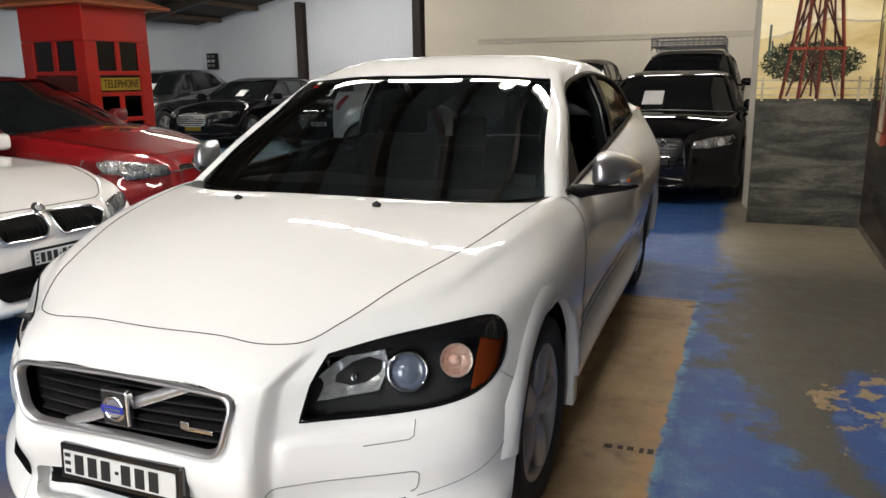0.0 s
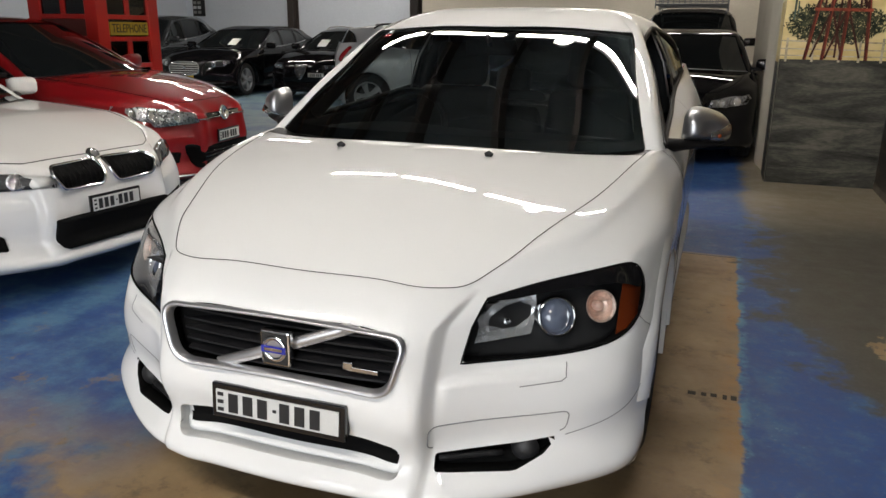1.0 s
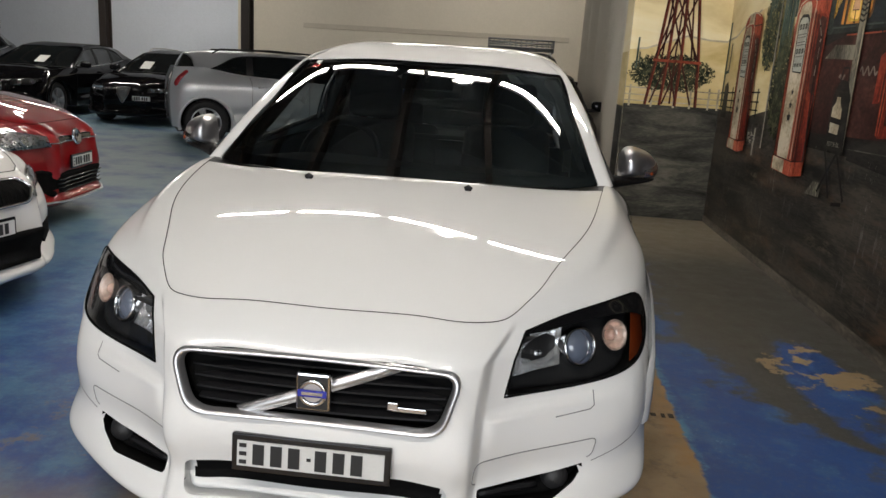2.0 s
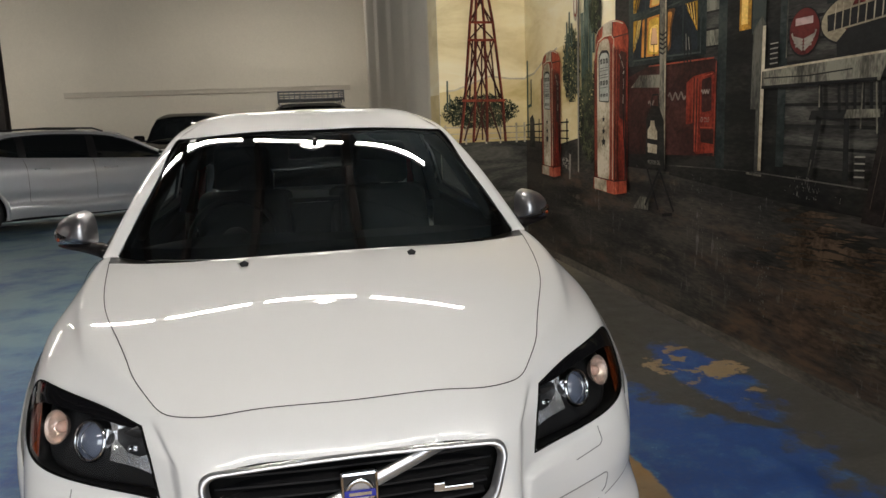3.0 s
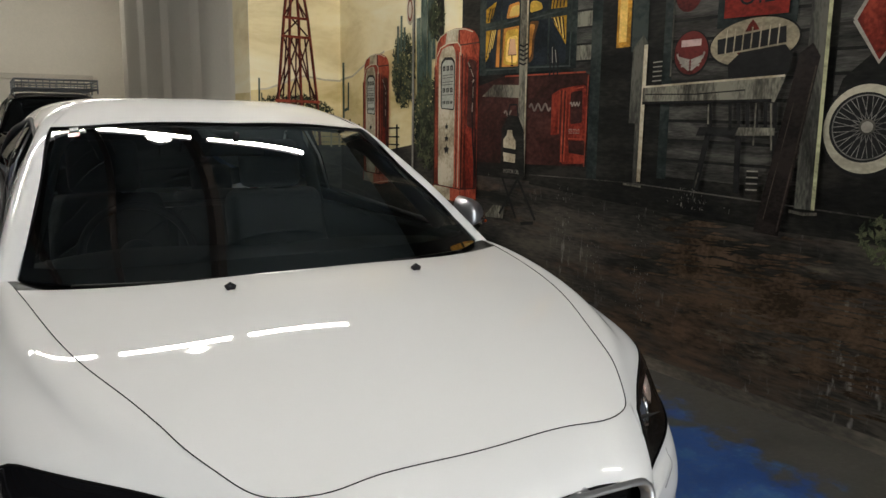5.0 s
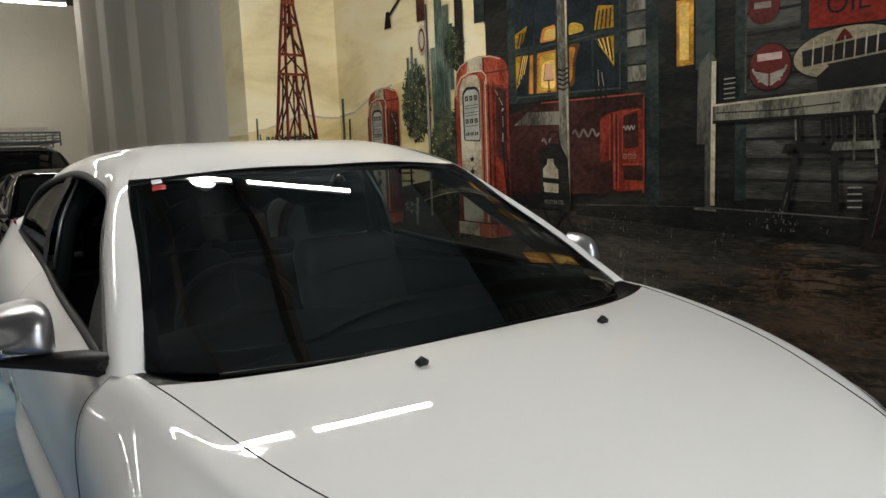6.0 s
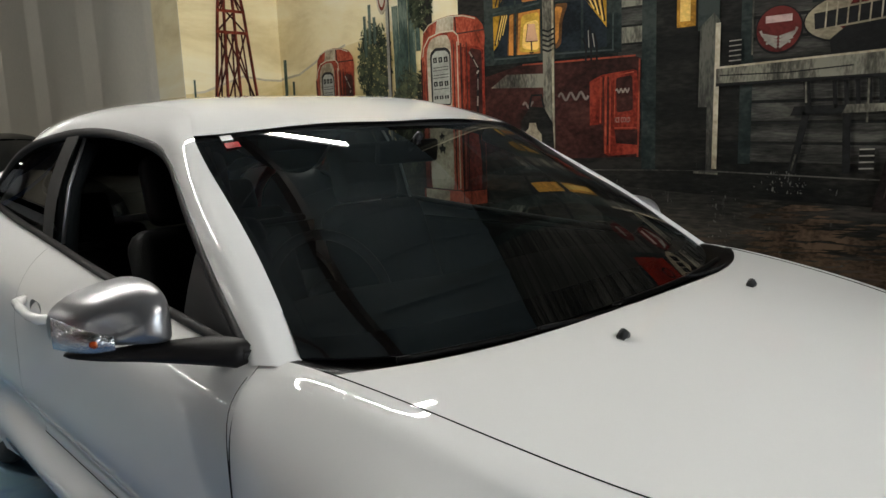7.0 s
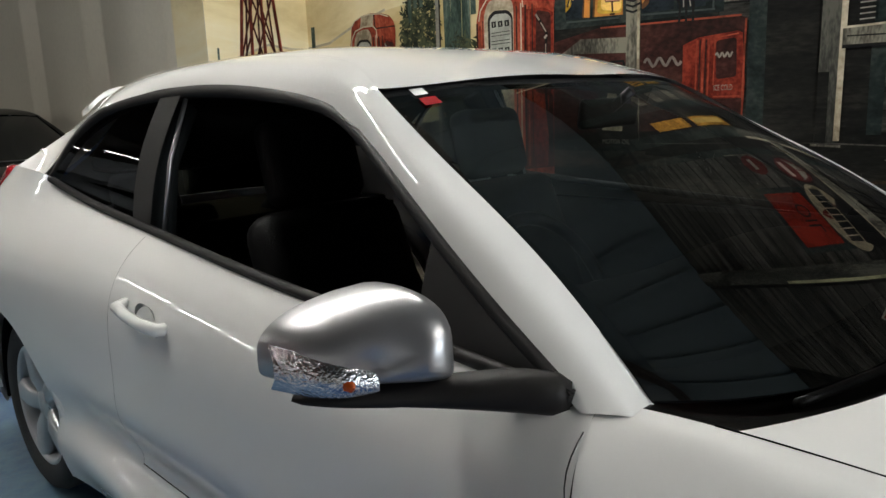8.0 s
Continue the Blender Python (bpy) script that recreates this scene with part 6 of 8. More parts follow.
lamp_unit(coupe_car, W, [(0.34, 0.600), (0.33, 0.665), (0.45, 0.690), (0.60, 0.705), (0.74, 0.715), (0.80, 0.700), (0.79, 0.640), (0.70, 0.600), (0.50, 0.590)], [(0.46, 0.642, 0.045), (0.64, 0.655, 0.05)])
b = part("badge", lathe(bmesh.new(), [(0.0005, 0.010), (0.030, 0.008), (0.040, 0.004), (0.041, 0.0)], 24, Matrix.Translation(W(Vector((0, 0.135, 0.733))) + Vector((0, -0.004, 0.008))) @ Matrix.Rotation(radians(52), 4, "X")), M_CHROME, coupe_car, "round badge")
part("badge_field", lathe(bmesh.new(), [(0.0005, 0.0125), (0.024, 0.0112)], 20, Matrix.Translation(W(Vector((0, 0.135, 0.733))) + Vector((0, -0.004, 0.008))) @ Matrix.Rotation(radians(52), 4, "X")), M_INK, b)
part("lower_intake", sheet_on(W, rounded([(-0.365, 0.425), (0.365, 0.425), (0.36, 0.31), (0.33, 0.265), (-0.33, 0.265), (-0.36, 0.31)], 0.015), -0.022), M_HOLE, coupe_car, "black lower air intake")
for s in (1, -1):
    part("side_intake", sheet_on(W, rounded([(s * 0.54, 0.36), (s * 0.76, 0.39), (s * 0.74, 0.31), (s * 0.54, 0.285)], 0.02), -0.008), M_HOLE, coupe_car, "black side air intake")
number_plate(coupe_car, 0.335, 0.098, Matrix.Translation(W(front_at(0, 0.465)) + Vector((0, -0.01, 0))))

# red hatchback
red_hatch, W = other_car("red_hatchback_car", pose(-3.02, 4.02, 0, 0, 0, 98), "glossy red five-door hatchback", M_RED,
                  [0, 0.2, 0.86, 1.28, 2.0, 3.05, 3.5, 3.85, 4.25], [0, 0.32, 0.585, 0.78, 0.99, 1.42, 1.46], 0.90, 0.32)
part("grille", sheet_on(W, rounded([(-0.42, 0.655), (0.42, 0.655), (0.40, 0.605), (-0.40, 0.605)], 0.012), -0.006), M_GLOSS_BLACK, red_hatch, "slim black grille")
part("grille_trim", tube(bmesh.new(), [W(front_at(x, 0.612)) + Vector((0, -0.010, 0)) for x in np.linspace(-0.40, 0.40, 17)], 0.005, 6), M_CHROME, red_hatch)
lamp_unit(red_hatch, W, [(0.40, 0.590), (0.41, 0.665), (0.55, 0.70), (0.70, 0.728), (0.83, 0.742), (0.855, 0.70), (0.83, 0.62), (0.64, 0.568)], [(0.50, 0.632, 0.045), (0.645, 0.650, 0.055), (0.77, 0.675, 0.035)], face=M_LAMP_FACE)
b = part("badge", lathe(bmesh.new(), [(0.0005, 0.004), (0.048, 0.004), (0.056, 0.012), (0.064, 0.004), (0.066, -0.004)], 28, Matrix.Translation(W(front_at(0, 0.635)) + Vector((0, -0.012, 0))) @ Matrix.Rotation(radians(80), 4, "X")), M_CHROME, red_hatch, "round chrome badge")
part("lower_grille", sheet_on(W, rounded([(-0.50, 0.435), (0.50, 0.435), (0.44, 0.255), (-0.44, 0.255)], 0.03), -0.018), M_HOLE, red_hatch, "black lower grille")
for q in range(4):
    part("grille_slat", tube(bmesh.new(), [W(front_at(x, 0.285 + 0.028 * q)) + Vector((0, -0.026, 0)) for x in np.linspace(-0.38, 0.38, 13)], 0.006, 6), M_GLOSS_BLACK, red_hatch)
for s in (1, -1):
    part("fog_lamp_recess", sheet_on(W, rounded([(s * 0.52, 0.385), (s * 0.76, 0.405), (s * 0.74, 0.33), (s * 0.54, 0.31)], 0.02), -0.010), M_HOLE, red_hatch)
part("lip_trim", tube(bmesh.new(), [W(front_at(x, 0.212)) + Vector((0, -0.010, 0)) for x in np.linspace(-0.72, 0.72, 25)], 0.008, 6), M_SATIN, red_hatch)
number_plate(red_hatch, 0.372, 0.107, Matrix.Translation(W(front_at(0, 0.47)) + Vector((0, -0.01, 0))))

# black saloon at the back
saloon_car, W = other_car("black_saloon_car", pose(-9.45, 11.5, 0, 0, 0, 4), "black saloon with a chrome oval grille, price sheet on its screen", M_BLACK_PAINT,
                   [0, 0.2, 0.9, 1.55, 2.4, 3.6, 4.05, 4.55, 5.0], [0, 0.32, 0.56, 0.76, 0.97, 1.38, 1.45], 0.94, 0.34)
k = ellipse(0, 0.575, 0.33, 0.125, 28, 0.6)
g = part("grille", sheet_on(W, k, -0.008), M_HOUSING, saloon_car, "mesh grille in a chrome oval")
part("grille_frame", rim_on(W, k, 0.016, -0.012), M_CHROME, g)
for q in range(5):
    part("grille_bar", tube(bmesh.new(), [W(front_at(x, 0.49 + 0.042 * q)) + Vector((0, -0.012, 0)) for x in np.linspace(-0.30, 0.30, 9)], 0.006, 6), M_SATIN, g)
part("badge", lathe(bmesh.new(), [(0.0005, 0.006), (0.03, 0.004), (0.035, 0.0)], 16, Matrix.Translation(W(front_at(0, 0.60)) + Vector((0, -0.02, 0))) @ Matrix.Rotation(radians(85), 4, "X")), M_CHROME, g)
lamp_unit(saloon_car, W, [(0.42, 0.60), (0.44, 0.69), (0.60, 0.725), (0.80, 0.735), (0.83, 0.68), (0.70, 0.61)], [(0.53, 0.655, 0.05), (0.70, 0.675, 0.05)])
part("plate", boxed(-0.19, 0.19, -0.01, 0.0, -0.05, 0.05, 0.004), M_YELLOW, saloon_car, "plain yellow number plate", smooth=False).location = W(front_at(0.02, 0.41)) + Vector((0, -0.008, 0))
part("lower_intake", sheet_on(W, rounded([(-0.6, 0.33), (0.6, 0.33), (0.55, 0.25), (-0.55, 0.25)], 0.02), -0.006), M_HOLE, saloon_car)
part("intake_trim", tube(bmesh.new(), [W(front_at(x, 0.30)) + Vector((0, -0.012, 0)) for x in np.linspace(-0.75, 0.75, 17)], 0.007, 6), M_CHROME, saloon_car)
paper_on_screen(saloon_car, W, 0.24, 1.1)

# black estate with a shield grille
estate_car, W = other_car("black_estate_car", pose(-6.98, 11.9, 0, 0, 0, 2), "black estate with a triangular shield grille and roof rails", M_BLACK_PAINT,
                    [0, 0.2, 0.92, 1.45, 2.2, 3.5, 4.0, 4.35, 4.66], [0, 0.32, 0.56, 0.74, 0.96, 1.36, 1.42], 0.915, 0.33, rails=M_SATIN)
k = rounded([(-0.13, 0.70), (0.13, 0.70), (0.10, 0.55), (0.0, 0.40), (-0.10, 0.55)], 0.03)
g = part("shield_grille", sheet_on(W, k, -0.010), M_HOUSING, estate_car, "triangular shield grille")
part("grille_frame", rim_on(W, k, 0.010, -0.014), M_CHROME, g)
for q in range(6):
    z = 0.47 + 0.038 * q
    hw = max(0.02, (z - 0.40) * 0.42)
    part("grille_bar", tube(bmesh.new(), [W(front_at(x, z)) + Vector((0, -0.016, 0)) for x in (-min(hw, 0.11), 0, min(hw, 0.11))], 0.007, 6), M_CHROME, g)
for s in (1, -1):
    part("lamp_panel", sheet_on(W, rounded([(s * 0.42, 0.60), (s * 0.80, 0.64), (s * 0.79, 0.70), (s * 0.43, 0.68)], 0.02), -0.006), M_HOUSING, estate_car)
    for x in (0.49, 0.60, 0.71):
        p = W(front_at(s * x, 0.65))
        part("headlamp", lathe(bmesh.new(), [(0.042, -0.01), (0.042, 0.014), (0.036, 0.016), (0.025, 0.006), (0.001, 0.008)], 16, Matrix.Translation(p + Vector((0, -0.01, 0))) @ Matrix.Rotation(radians(90), 4, "X")), M_REFLECTOR, estate_car, "small round headlamp")
part("lower_grille", sheet_on(W, rounded([(-0.5, 0.37), (0.5, 0.37), (0.45, 0.26), (-0.45, 0.26)], 0.02), -0.006), M_HOLE, estate_car)
number_plate(estate_car, 0.372, 0.107, Matrix.Translation(W(front_at(0.36, 0.50)) + Vector((0, -0.015, 0))))
paper_on_screen(estate_car, W, -0.20, 1.1)

# silver estate
wagon, W = other_car("silver_estate_car", pose(-1.08, 12.70, 0, 0, 0, 118.7), "silver estate car with dark windows and roof rails", M_SILVER,
                     [0, 0.2, 0.85, 1.45, 2.25, 3.75, 4.25, 4.55, 4.89], [0, 0.32, 0.57, 0.76, 0.98, 1.40, 1.46], 0.925, 0.335, rails=M_BLACK)
lamp_unit(wagon, W, [(0.42, 0.58), (0.44, 0.69), (0.62, 0.72), (0.80, 0.735), (0.83, 0.68), (0.70, 0.60)], [(0.53, 0.65, 0.05), (0.70, 0.67, 0.05)])
part("grille", sheet_on(W, rounded([(-0.34, 0.68), (0.34, 0.68), (0.30, 0.50), (-0.30, 0.50)], 0.03), -0.006), M_SATIN, wagon)

# boxy black off-roader behind the estate
boxy_car, W = other_car("black_off_roader_car", pose(-2.28, 13.9, 0, 0, 0, 0), "boxy black off-roader with a price sheet on its screen", M_BLACK_PAINT,
                    [0, 0.12, 0.7, 1.3, 1.62, 3.0, 3.2, 3.3, 3.4], [0, 0.42, 0.75, 1.02, 1.17, 1.66, 1.74], 0.90, 0.38, clad=M_BLACK)
for q in range(7):
    part("grille_slot", sheet_on(W, rounded([(-0.27 + 0.085 * q, 0.69), (-0.235 + 0.085 * q, 0.69), (-0.235 + 0.085 * q, 0.57), (-0.27 + 0.085 * q, 0.57)], 0.01), -0.006), M_BLACK, boxy_car)
for s in (1, -1):
    part("headlamp", sheet_on(W, ellipse(s * 0.47, 0.635, 0.085, 0.055, 20), -0.006), M_REFLECTOR, boxy_car, "round headlamp")
paper_on_screen(boxy_car, W, 0.38, 1.1, 0.30, 0.30)

# black hatch close to the side wall
dark_hatch, W = other_car("black_hatch_car", pose(0.47, 6.95, 0, 0, 0, 0), "black hatchback with a large grille and a price sheet", M_BLACK_PAINT,
                    [0, 0.2, 0.88, 1.35, 2.1, 3.1, 3.5, 3.85, 4.28], [0, 0.32, 0.57, 0.76, 0.96, 1.38, 1.43], 0.89, 0.32)
k = rounded([(-0.30, 0.70), (0.30, 0.70), (0.32, 0.60), (0.22, 0.40), (-0.22, 0.40), (-0.32, 0.60)], 0.04)
g = part("grille", sheet_on(W, k, -0.008), M_HOUSING, dark_hatch, "large dark grille")
for q in range(7):
    part("grille_bar", tube(bmesh.new(), [W(front_at(x, 0.43 + 0.038 * q)) + Vector((0, -0.012, 0)) for x in np.linspace(-0.25, 0.25, 7)], 0.005, 6), M_GLOSS_BLACK, g)
for q in range(4):
    c = W(front_at(0, 0.645)) + Vector((-0.099 + 0.066 * q, -0.022, 0))
    part("badge_ring", tube(bmesh.new(), [c + Vector((0.042 * math.cos(a), 0, 0.042 * math.sin(a))) for a in np.linspace(0, 2 * math.pi, 24, endpoint=False)], 0.006, 6, True), M_CHROME, g, "chrome ring")
lamp_unit(dark_hatch, W, [(0.40, 0.60), (0.42, 0.665), (0.60, 0.70), (0.80, 0.72), (0.83, 0.68), (0.78, 0.62), (0.58, 0.59)], [(0.52, 0.635, 0.04), (0.68, 0.65, 0.045)], face=M_LAMP_FACE)
number_plate(dark_hatch, 0.372, 0.107, Matrix.Translation(W(front_at(0, 0.47)) + Vector((0, -0.02, 0))), 2, True)
paper_on_screen(dark_hatch, W, -0.18, 1.1, 0.24, 0.30)

# black off-road wagon with a roof basket
suv, W = other_car("black_suv_car", pose(0.30, 11.4, 0, 0, 0, 0), "tall black off-road wagon with a steel roof basket", M_BLACK_PAINT,
                   [0, 0.15, 0.85, 1.4, 1.9, 3.8, 4.2, 4.4, 4.6], [0, 0.42, 0.72, 1.0, 1.18, 1.74, 1.82], 0.95, 0.38, rails=M_SATIN, clad=M_BLACK)
lamp_unit(suv, W, [(0.44, 0.58), (0.45, 0.68), (0.62, 0.71), (0.80, 0.72), (0.82, 0.66), (0.70, 0.60)], [(0.55, 0.64, 0.05)])
part("grille", sheet_on(W, rounded([(-0.36, 0.68), (0.36, 0.68), (0.34, 0.56), (-0.34, 0.56)], 0.02), -0.006), M_HOUSING, suv)
bk = thing("roof_basket", pose(0.30, 13.55, 1.86), "steel mesh roof basket on the black wagon", "roof rack")
for z in (0.0, 0.14):
    part("basket_rail", tube(bmesh.new(), [(-0.6, -0.75, z), (0.6, -0.75, z), (0.6, 0.75, z), (-0.6, 0.75, z)], 0.016, 8, True), M_RACK, bk)
for q in range(11):
    part("basket_slat", boxed(-0.6, 0.6, -0.74 + 0.145 * q, -0.70 + 0.145 * q, -0.008, 0.008), M_RACK, bk, smooth=False)
for sx in (-0.6, 0.6):
    for sy in (-0.75, 0.0, 0.75):
        part("basket_post", tube(bmesh.new(), [(sx, sy, -0.07), (sx, sy, 0.14)], 0.012, 8), M_RACK, bk)
for q in range(13):
    for sy in (-0.75, 0.75):
        part("basket_bar", tube(bmesh.new(), [(-0.6 + 0.1 * q, sy, 0.0), (-0.6 + 0.1 * q, sy, 0.14)], 0.008, 6), M_RACK, bk)
for z in (0.047, 0.094):
    part("basket_rail", tube(bmesh.new(), [(-0.6, -0.75, z), (0.6, -0.75, z), (0.6, 0.75, z), (-0.6, 0.75, z)], 0.007, 6, True), M_RACK, bk)

# dark grey car beyond the booth
grey, W = other_car("grey_suv_car", pose(-11.9, 11.6, 0, 0, 0, 8), "dark grey sport utility car with a price sheet", mat("graphite_paint", (0.05, 0.055, 0.06), 0.25, metal=0.4, coat=1.0, vary=0.03, scale=2, fine=400),
                    [0, 0.2, 0.9, 1.4, 2.1, 3.3, 3.75, 4.1, 4.5], [0, 0.36, 0.65, 0.9, 1.08, 1.6, 1.68], 0.92, 0.36)
lamp_unit(grey, W, [(0.42, 0.58), (0.44, 0.69), (0.62, 0.72), (0.80, 0.735), (0.83, 0.68), (0.70, 0.60)], [(0.55, 0.65, 0.05)])
paper_on_screen(grey, W, 0.2, 1.1)

# ---- red telephone booth ----
booth = thing("telephone_booth", pose(-6.0, 5.72, 0, 0, 0, 0), "red telephone booth with paned windows and an orange roof", "telephone booth")
B = 0.49
part("plinth", boxed(-B - 0.03, B + 0.03, -B - 0.03, B + 0.03, 0, 0.12, 0.01), M_BOOTH, booth, smooth=False)
for sx in (-1, 1):
    for sy in (-1, 1):
        part("corner_post", boxed(sx * (B - 0.17), sx * B, sy * (B - 0.17), sy * B, 0.12, 1.838, 0.008), M_BOOTH, booth, smooth=False)
part("head", boxed(-B, B, -B, B, 1.84, 2.24, 0.012), M_BOOTH, booth, smooth=False)
bm = bmesh.new()
rows = [[(sx * a, sy * a, z) for sx, sy in ((-1, -1), (1, -1), (1, 1), (-1, 1))] for a, z in ((B + 0.20, 2.22), (B + 0.21, 2.25), (B * 0.75, 2.40), (0.16, 2.56), (0.02, 2.59))]
V = [[bm.verts.new(p) for p in r] for r in rows]
for A, C in zip(V, V[1:]):
    for j in range(4):
        bm.faces.new((A[j], A[(j + 1) % 4], C[(j + 1) % 4], C[j]))
bm.faces.new(V[-1])
bm.faces.new(V[0][::-1])
part("roof", bm, M_BOOTH_ROOF, booth, "orange-brown hipped roof", smooth=False)
for k in range(4):
    side = part("side_frame", bmesh.new(), M_BOOTH, booth)
    side.matrix_local = pose(0, 0, 0, 0, 0, 90 * k)
    w = B - 0.17
    for z0, z1 in ((0.12, 0.35), (0.62, 0.68), (0.92, 0.97), (1.22, 1.27), (1.46, 1.51)):
        part("rail", boxed(-w, w, -B + 0.01, -B + 0.06, z0, z1, 0.005), M_BOOTH, side, smooth=False)
    for z0, z1 in ((0.35, 0.62), (0.68, 0.92), (0.97, 1.22), (1.51, 1.84)):
        part("mullion", boxed(-0.03, 0.03, -B + 0.012, -B + 0.055, z0, z1, 0.004), M_BOOTH, side, smooth=False)
        for x0 in (-w, 0.032):
            part("pane", boxed(x0 + 0.002, x0 + w - 0.034, -B + 0.03, -B + 0.036, z0, z1), M_CLEAR_SIDE, side, smooth=False)
    if k == 0:
        part("sign", boxed(-w, w, -B + 0.008, -B + 0.04, 1.275, 1.455, 0.004), M_MAROON_SIGN, side, "dull maroon sign panel", smooth=False)
        continue
    part("pane", boxed(-w + 0.002, w - 0.002, -B + 0.03, -B + 0.036, 1.272, 1.458), M_CLEAR_SIDE, side, smooth=False)
    sg = part("sign", boxed(-w + 0.02, w - 0.02, -B + 0.008, -B + 0.028, 1.285, 1.43, 0.004), M_YELLOW, side, "yellow sign reading telephone", smooth=False)
    bm = text_mesh("TELEPHONE", 0.135, 0.001)
    for v in bm.verts:
        v.co.x *= 0.75
    lt = part("lettering", bm, M_INK, sg, smooth=False)
    lt.matrix_local = pose(0, -B + 0.004, 1.357, 90, 0, 0)
# small black box on the back wall
hb2 = thing("wall_box", pose(-13.5, REAR_Y - 0.004, 1.72), "small black slatted box fixed to the wall", "wall box")
part("case", boxed(-0.16, 0.16, -0.16, 0.0, 0.0, 0.46, 0.015), M_BLACK, hb2, smooth=False)
for k in range(3):
    for s in (-0.075, 0.075):
        part("slot", boxed(s - 0.055, s + 0.055, -0.166, -0.158, 0.07 + 0.13 * k, 0.15 + 0.13 * k), M_SATIN if k == 1 else M_TRIM_GREY, hb2, smooth=False)

# ---- the painted mural ----
def brush_mat(name, dark, mid, light, sy=1.2, sz=6.0, lo=0.36, hi=0.66, rough=0.55, seed=0.0, grain=0.42):
    """Paint laid in long level strokes, from three tones."""
    m = bpy.data.materials.new(name)
    m.use_nodes = True
    n, l = m.node_tree.nodes, m.node_tree.links
    b = n["Principled BSDF"]
    tc, mp = n.new("ShaderNodeTexCoord"), n.new("ShaderNodeMapping")
    mp.inputs["Scale"].default_value = (sy, sy, sz)
    mp.inputs["Location"].default_value = (seed, seed * 1.7, seed * 0.6)
    l.new(tc.outputs["Object"], mp.inputs["Vector"])
    big, small = n.new("ShaderNodeTexNoise"), n.new("ShaderNodeTexNoise")
    big.inputs["Scale"].default_value, big.inputs["Detail"].default_value, big.inputs["Distortion"].default_value = 1.0, 9, 0.6
    big.inputs["Roughness"].default_value = 0.62
    small.inputs["Scale"].default_value, small.inputs["Detail"].default_value = 14.0, 5
    for t in (big, small):
        l.new(mp.outputs[0], t.inputs["Vector"])
    add = n.new("ShaderNodeMath")
    add.operation = "MULTIPLY_ADD"
    l.new(small.outputs["Fac"], add.inputs[0])
    add.inputs[1].default_value = grain
    l.new(big.outputs["Fac"], add.inputs[2])
    r = n.new("ShaderNodeValToRGB")
    e = r.color_ramp.elements
    e[0].position, e[0].color = lo + 0.45 * grain, (*dark, 1)
    e[1].position, e[1].color = hi + 0.45 * grain, (*light, 1)
    k = e.new((lo + hi) / 2 + 0.45 * grain)
    k.color = (*mid, 1)
    l.new(add.outputs[0], r.inputs[0])
    l.new(r.outputs[0], b.inputs["Base Color"])
    b.inputs["Roughness"].default_value = rough
    b.inputs["Specular IOR Level"].default_value = 0.1
    bp = n.new("ShaderNodeBump")
    bp.inputs["Strength"].default_value, bp.inputs["Distance"].default_value = 0.12, 0.004
    l.new(add.outputs[0], bp.inputs["Height"])
    l.new(bp.outputs[0], b.inputs["Normal"])
    return m


def ground_paint():
    """Black wet ground with brown level streaks and pale vertical scuffs."""
    m = brush_mat("mural_ground", (0.008, 0.008, 0.007), (0.025, 0.023, 0.020), (0.058, 0.050, 0.040), 0.9, 6.0, 0.36, 0.66, 0.42)
    n, l = m.node_tree.nodes, m.node_tree.links
    b = n["Principled BSDF"]
    tc = n.new("ShaderNodeTexCoord")

    def layer(scale, place, lo, hi, detail=8, rough=0.65):
        mp, t, r = n.new("ShaderNodeMapping"), n.new("ShaderNodeTexNoise"), n.new("ShaderNodeMapRange")
        mp.inputs["Scale"].default_value, mp.inputs["Location"].default_value = scale, place
        t.inputs["Scale"].default_value, t.inputs["Detail"].default_value, t.inputs["Roughness"].default_value = 1.0, detail, rough
        l.new(tc.outputs["Object"], mp.inputs["Vector"])
        l.new(mp.outputs[0], t.inputs["Vector"])
        l.new(t.outputs["Fac"], r.inputs[0])
        r.inputs[1].default_value, r.inputs[2].default_value = lo, hi
        return r.outputs[0]

    def times(p, q):
        t = n.new("ShaderNodeMath")
        t.operation = "MULTIPLY"
        l.new(p, t.inputs[0])
        if isinstance(q, float):
            t.inputs[1].default_value = q
        else:
            l.new(q, t.inputs[1])
        return t.outputs[0]

    c = b.inputs["Base Color"].links[0].from_socket
    for fac, col in ((times(layer((1, 0.8, 4.5), (3, 1, 2), 0.50, 0.62), layer((1, 6, 22), (0, 0, 0), 0.38, 0.62)), (0.080, 0.050, 0.032)),
                     (times(layer((1, 1.6, 9), (7, 2, 5), 0.56, 0.66), layer((1, 9, 30), (1, 2, 0), 0.45, 0.6)), (0.085, 0.072, 0.052)),
                     (times(times(layer((1, 26, 7), (2, 0, 1), 0.57, 0.70), layer((1, 2.1, 1.0), (5, 0.4, 8), 0.50, 0.62)), 0.8), (0.20, 0.195, 0.18))):
        x = n.new("ShaderNodeMix")
        x.data_type = "RGBA"
        l.new(fac, x.inputs[0])
        l.new(c, x.inputs[6])
        x.inputs[7].default_value = (*col, 1)
        c = x.outputs[2]
    l.new(c, b.inputs["Base Color"])
    return m


PAINTS = {}


def tone(r, g, b, var=0.36):
    key = (r, g, b, var)
    if key not in PAINTS:
        c = (r, g, b)
        PAINTS[key] = brush_mat("mural_paint", tuple(v * (1 - var) for v in c), c, tuple(min(v * (1 + var), 1) for v in c), 3.0, 5.0, 0.40, 0.62, 0.55, len(PAINTS) * 0.37)
    return PAINTS[key]


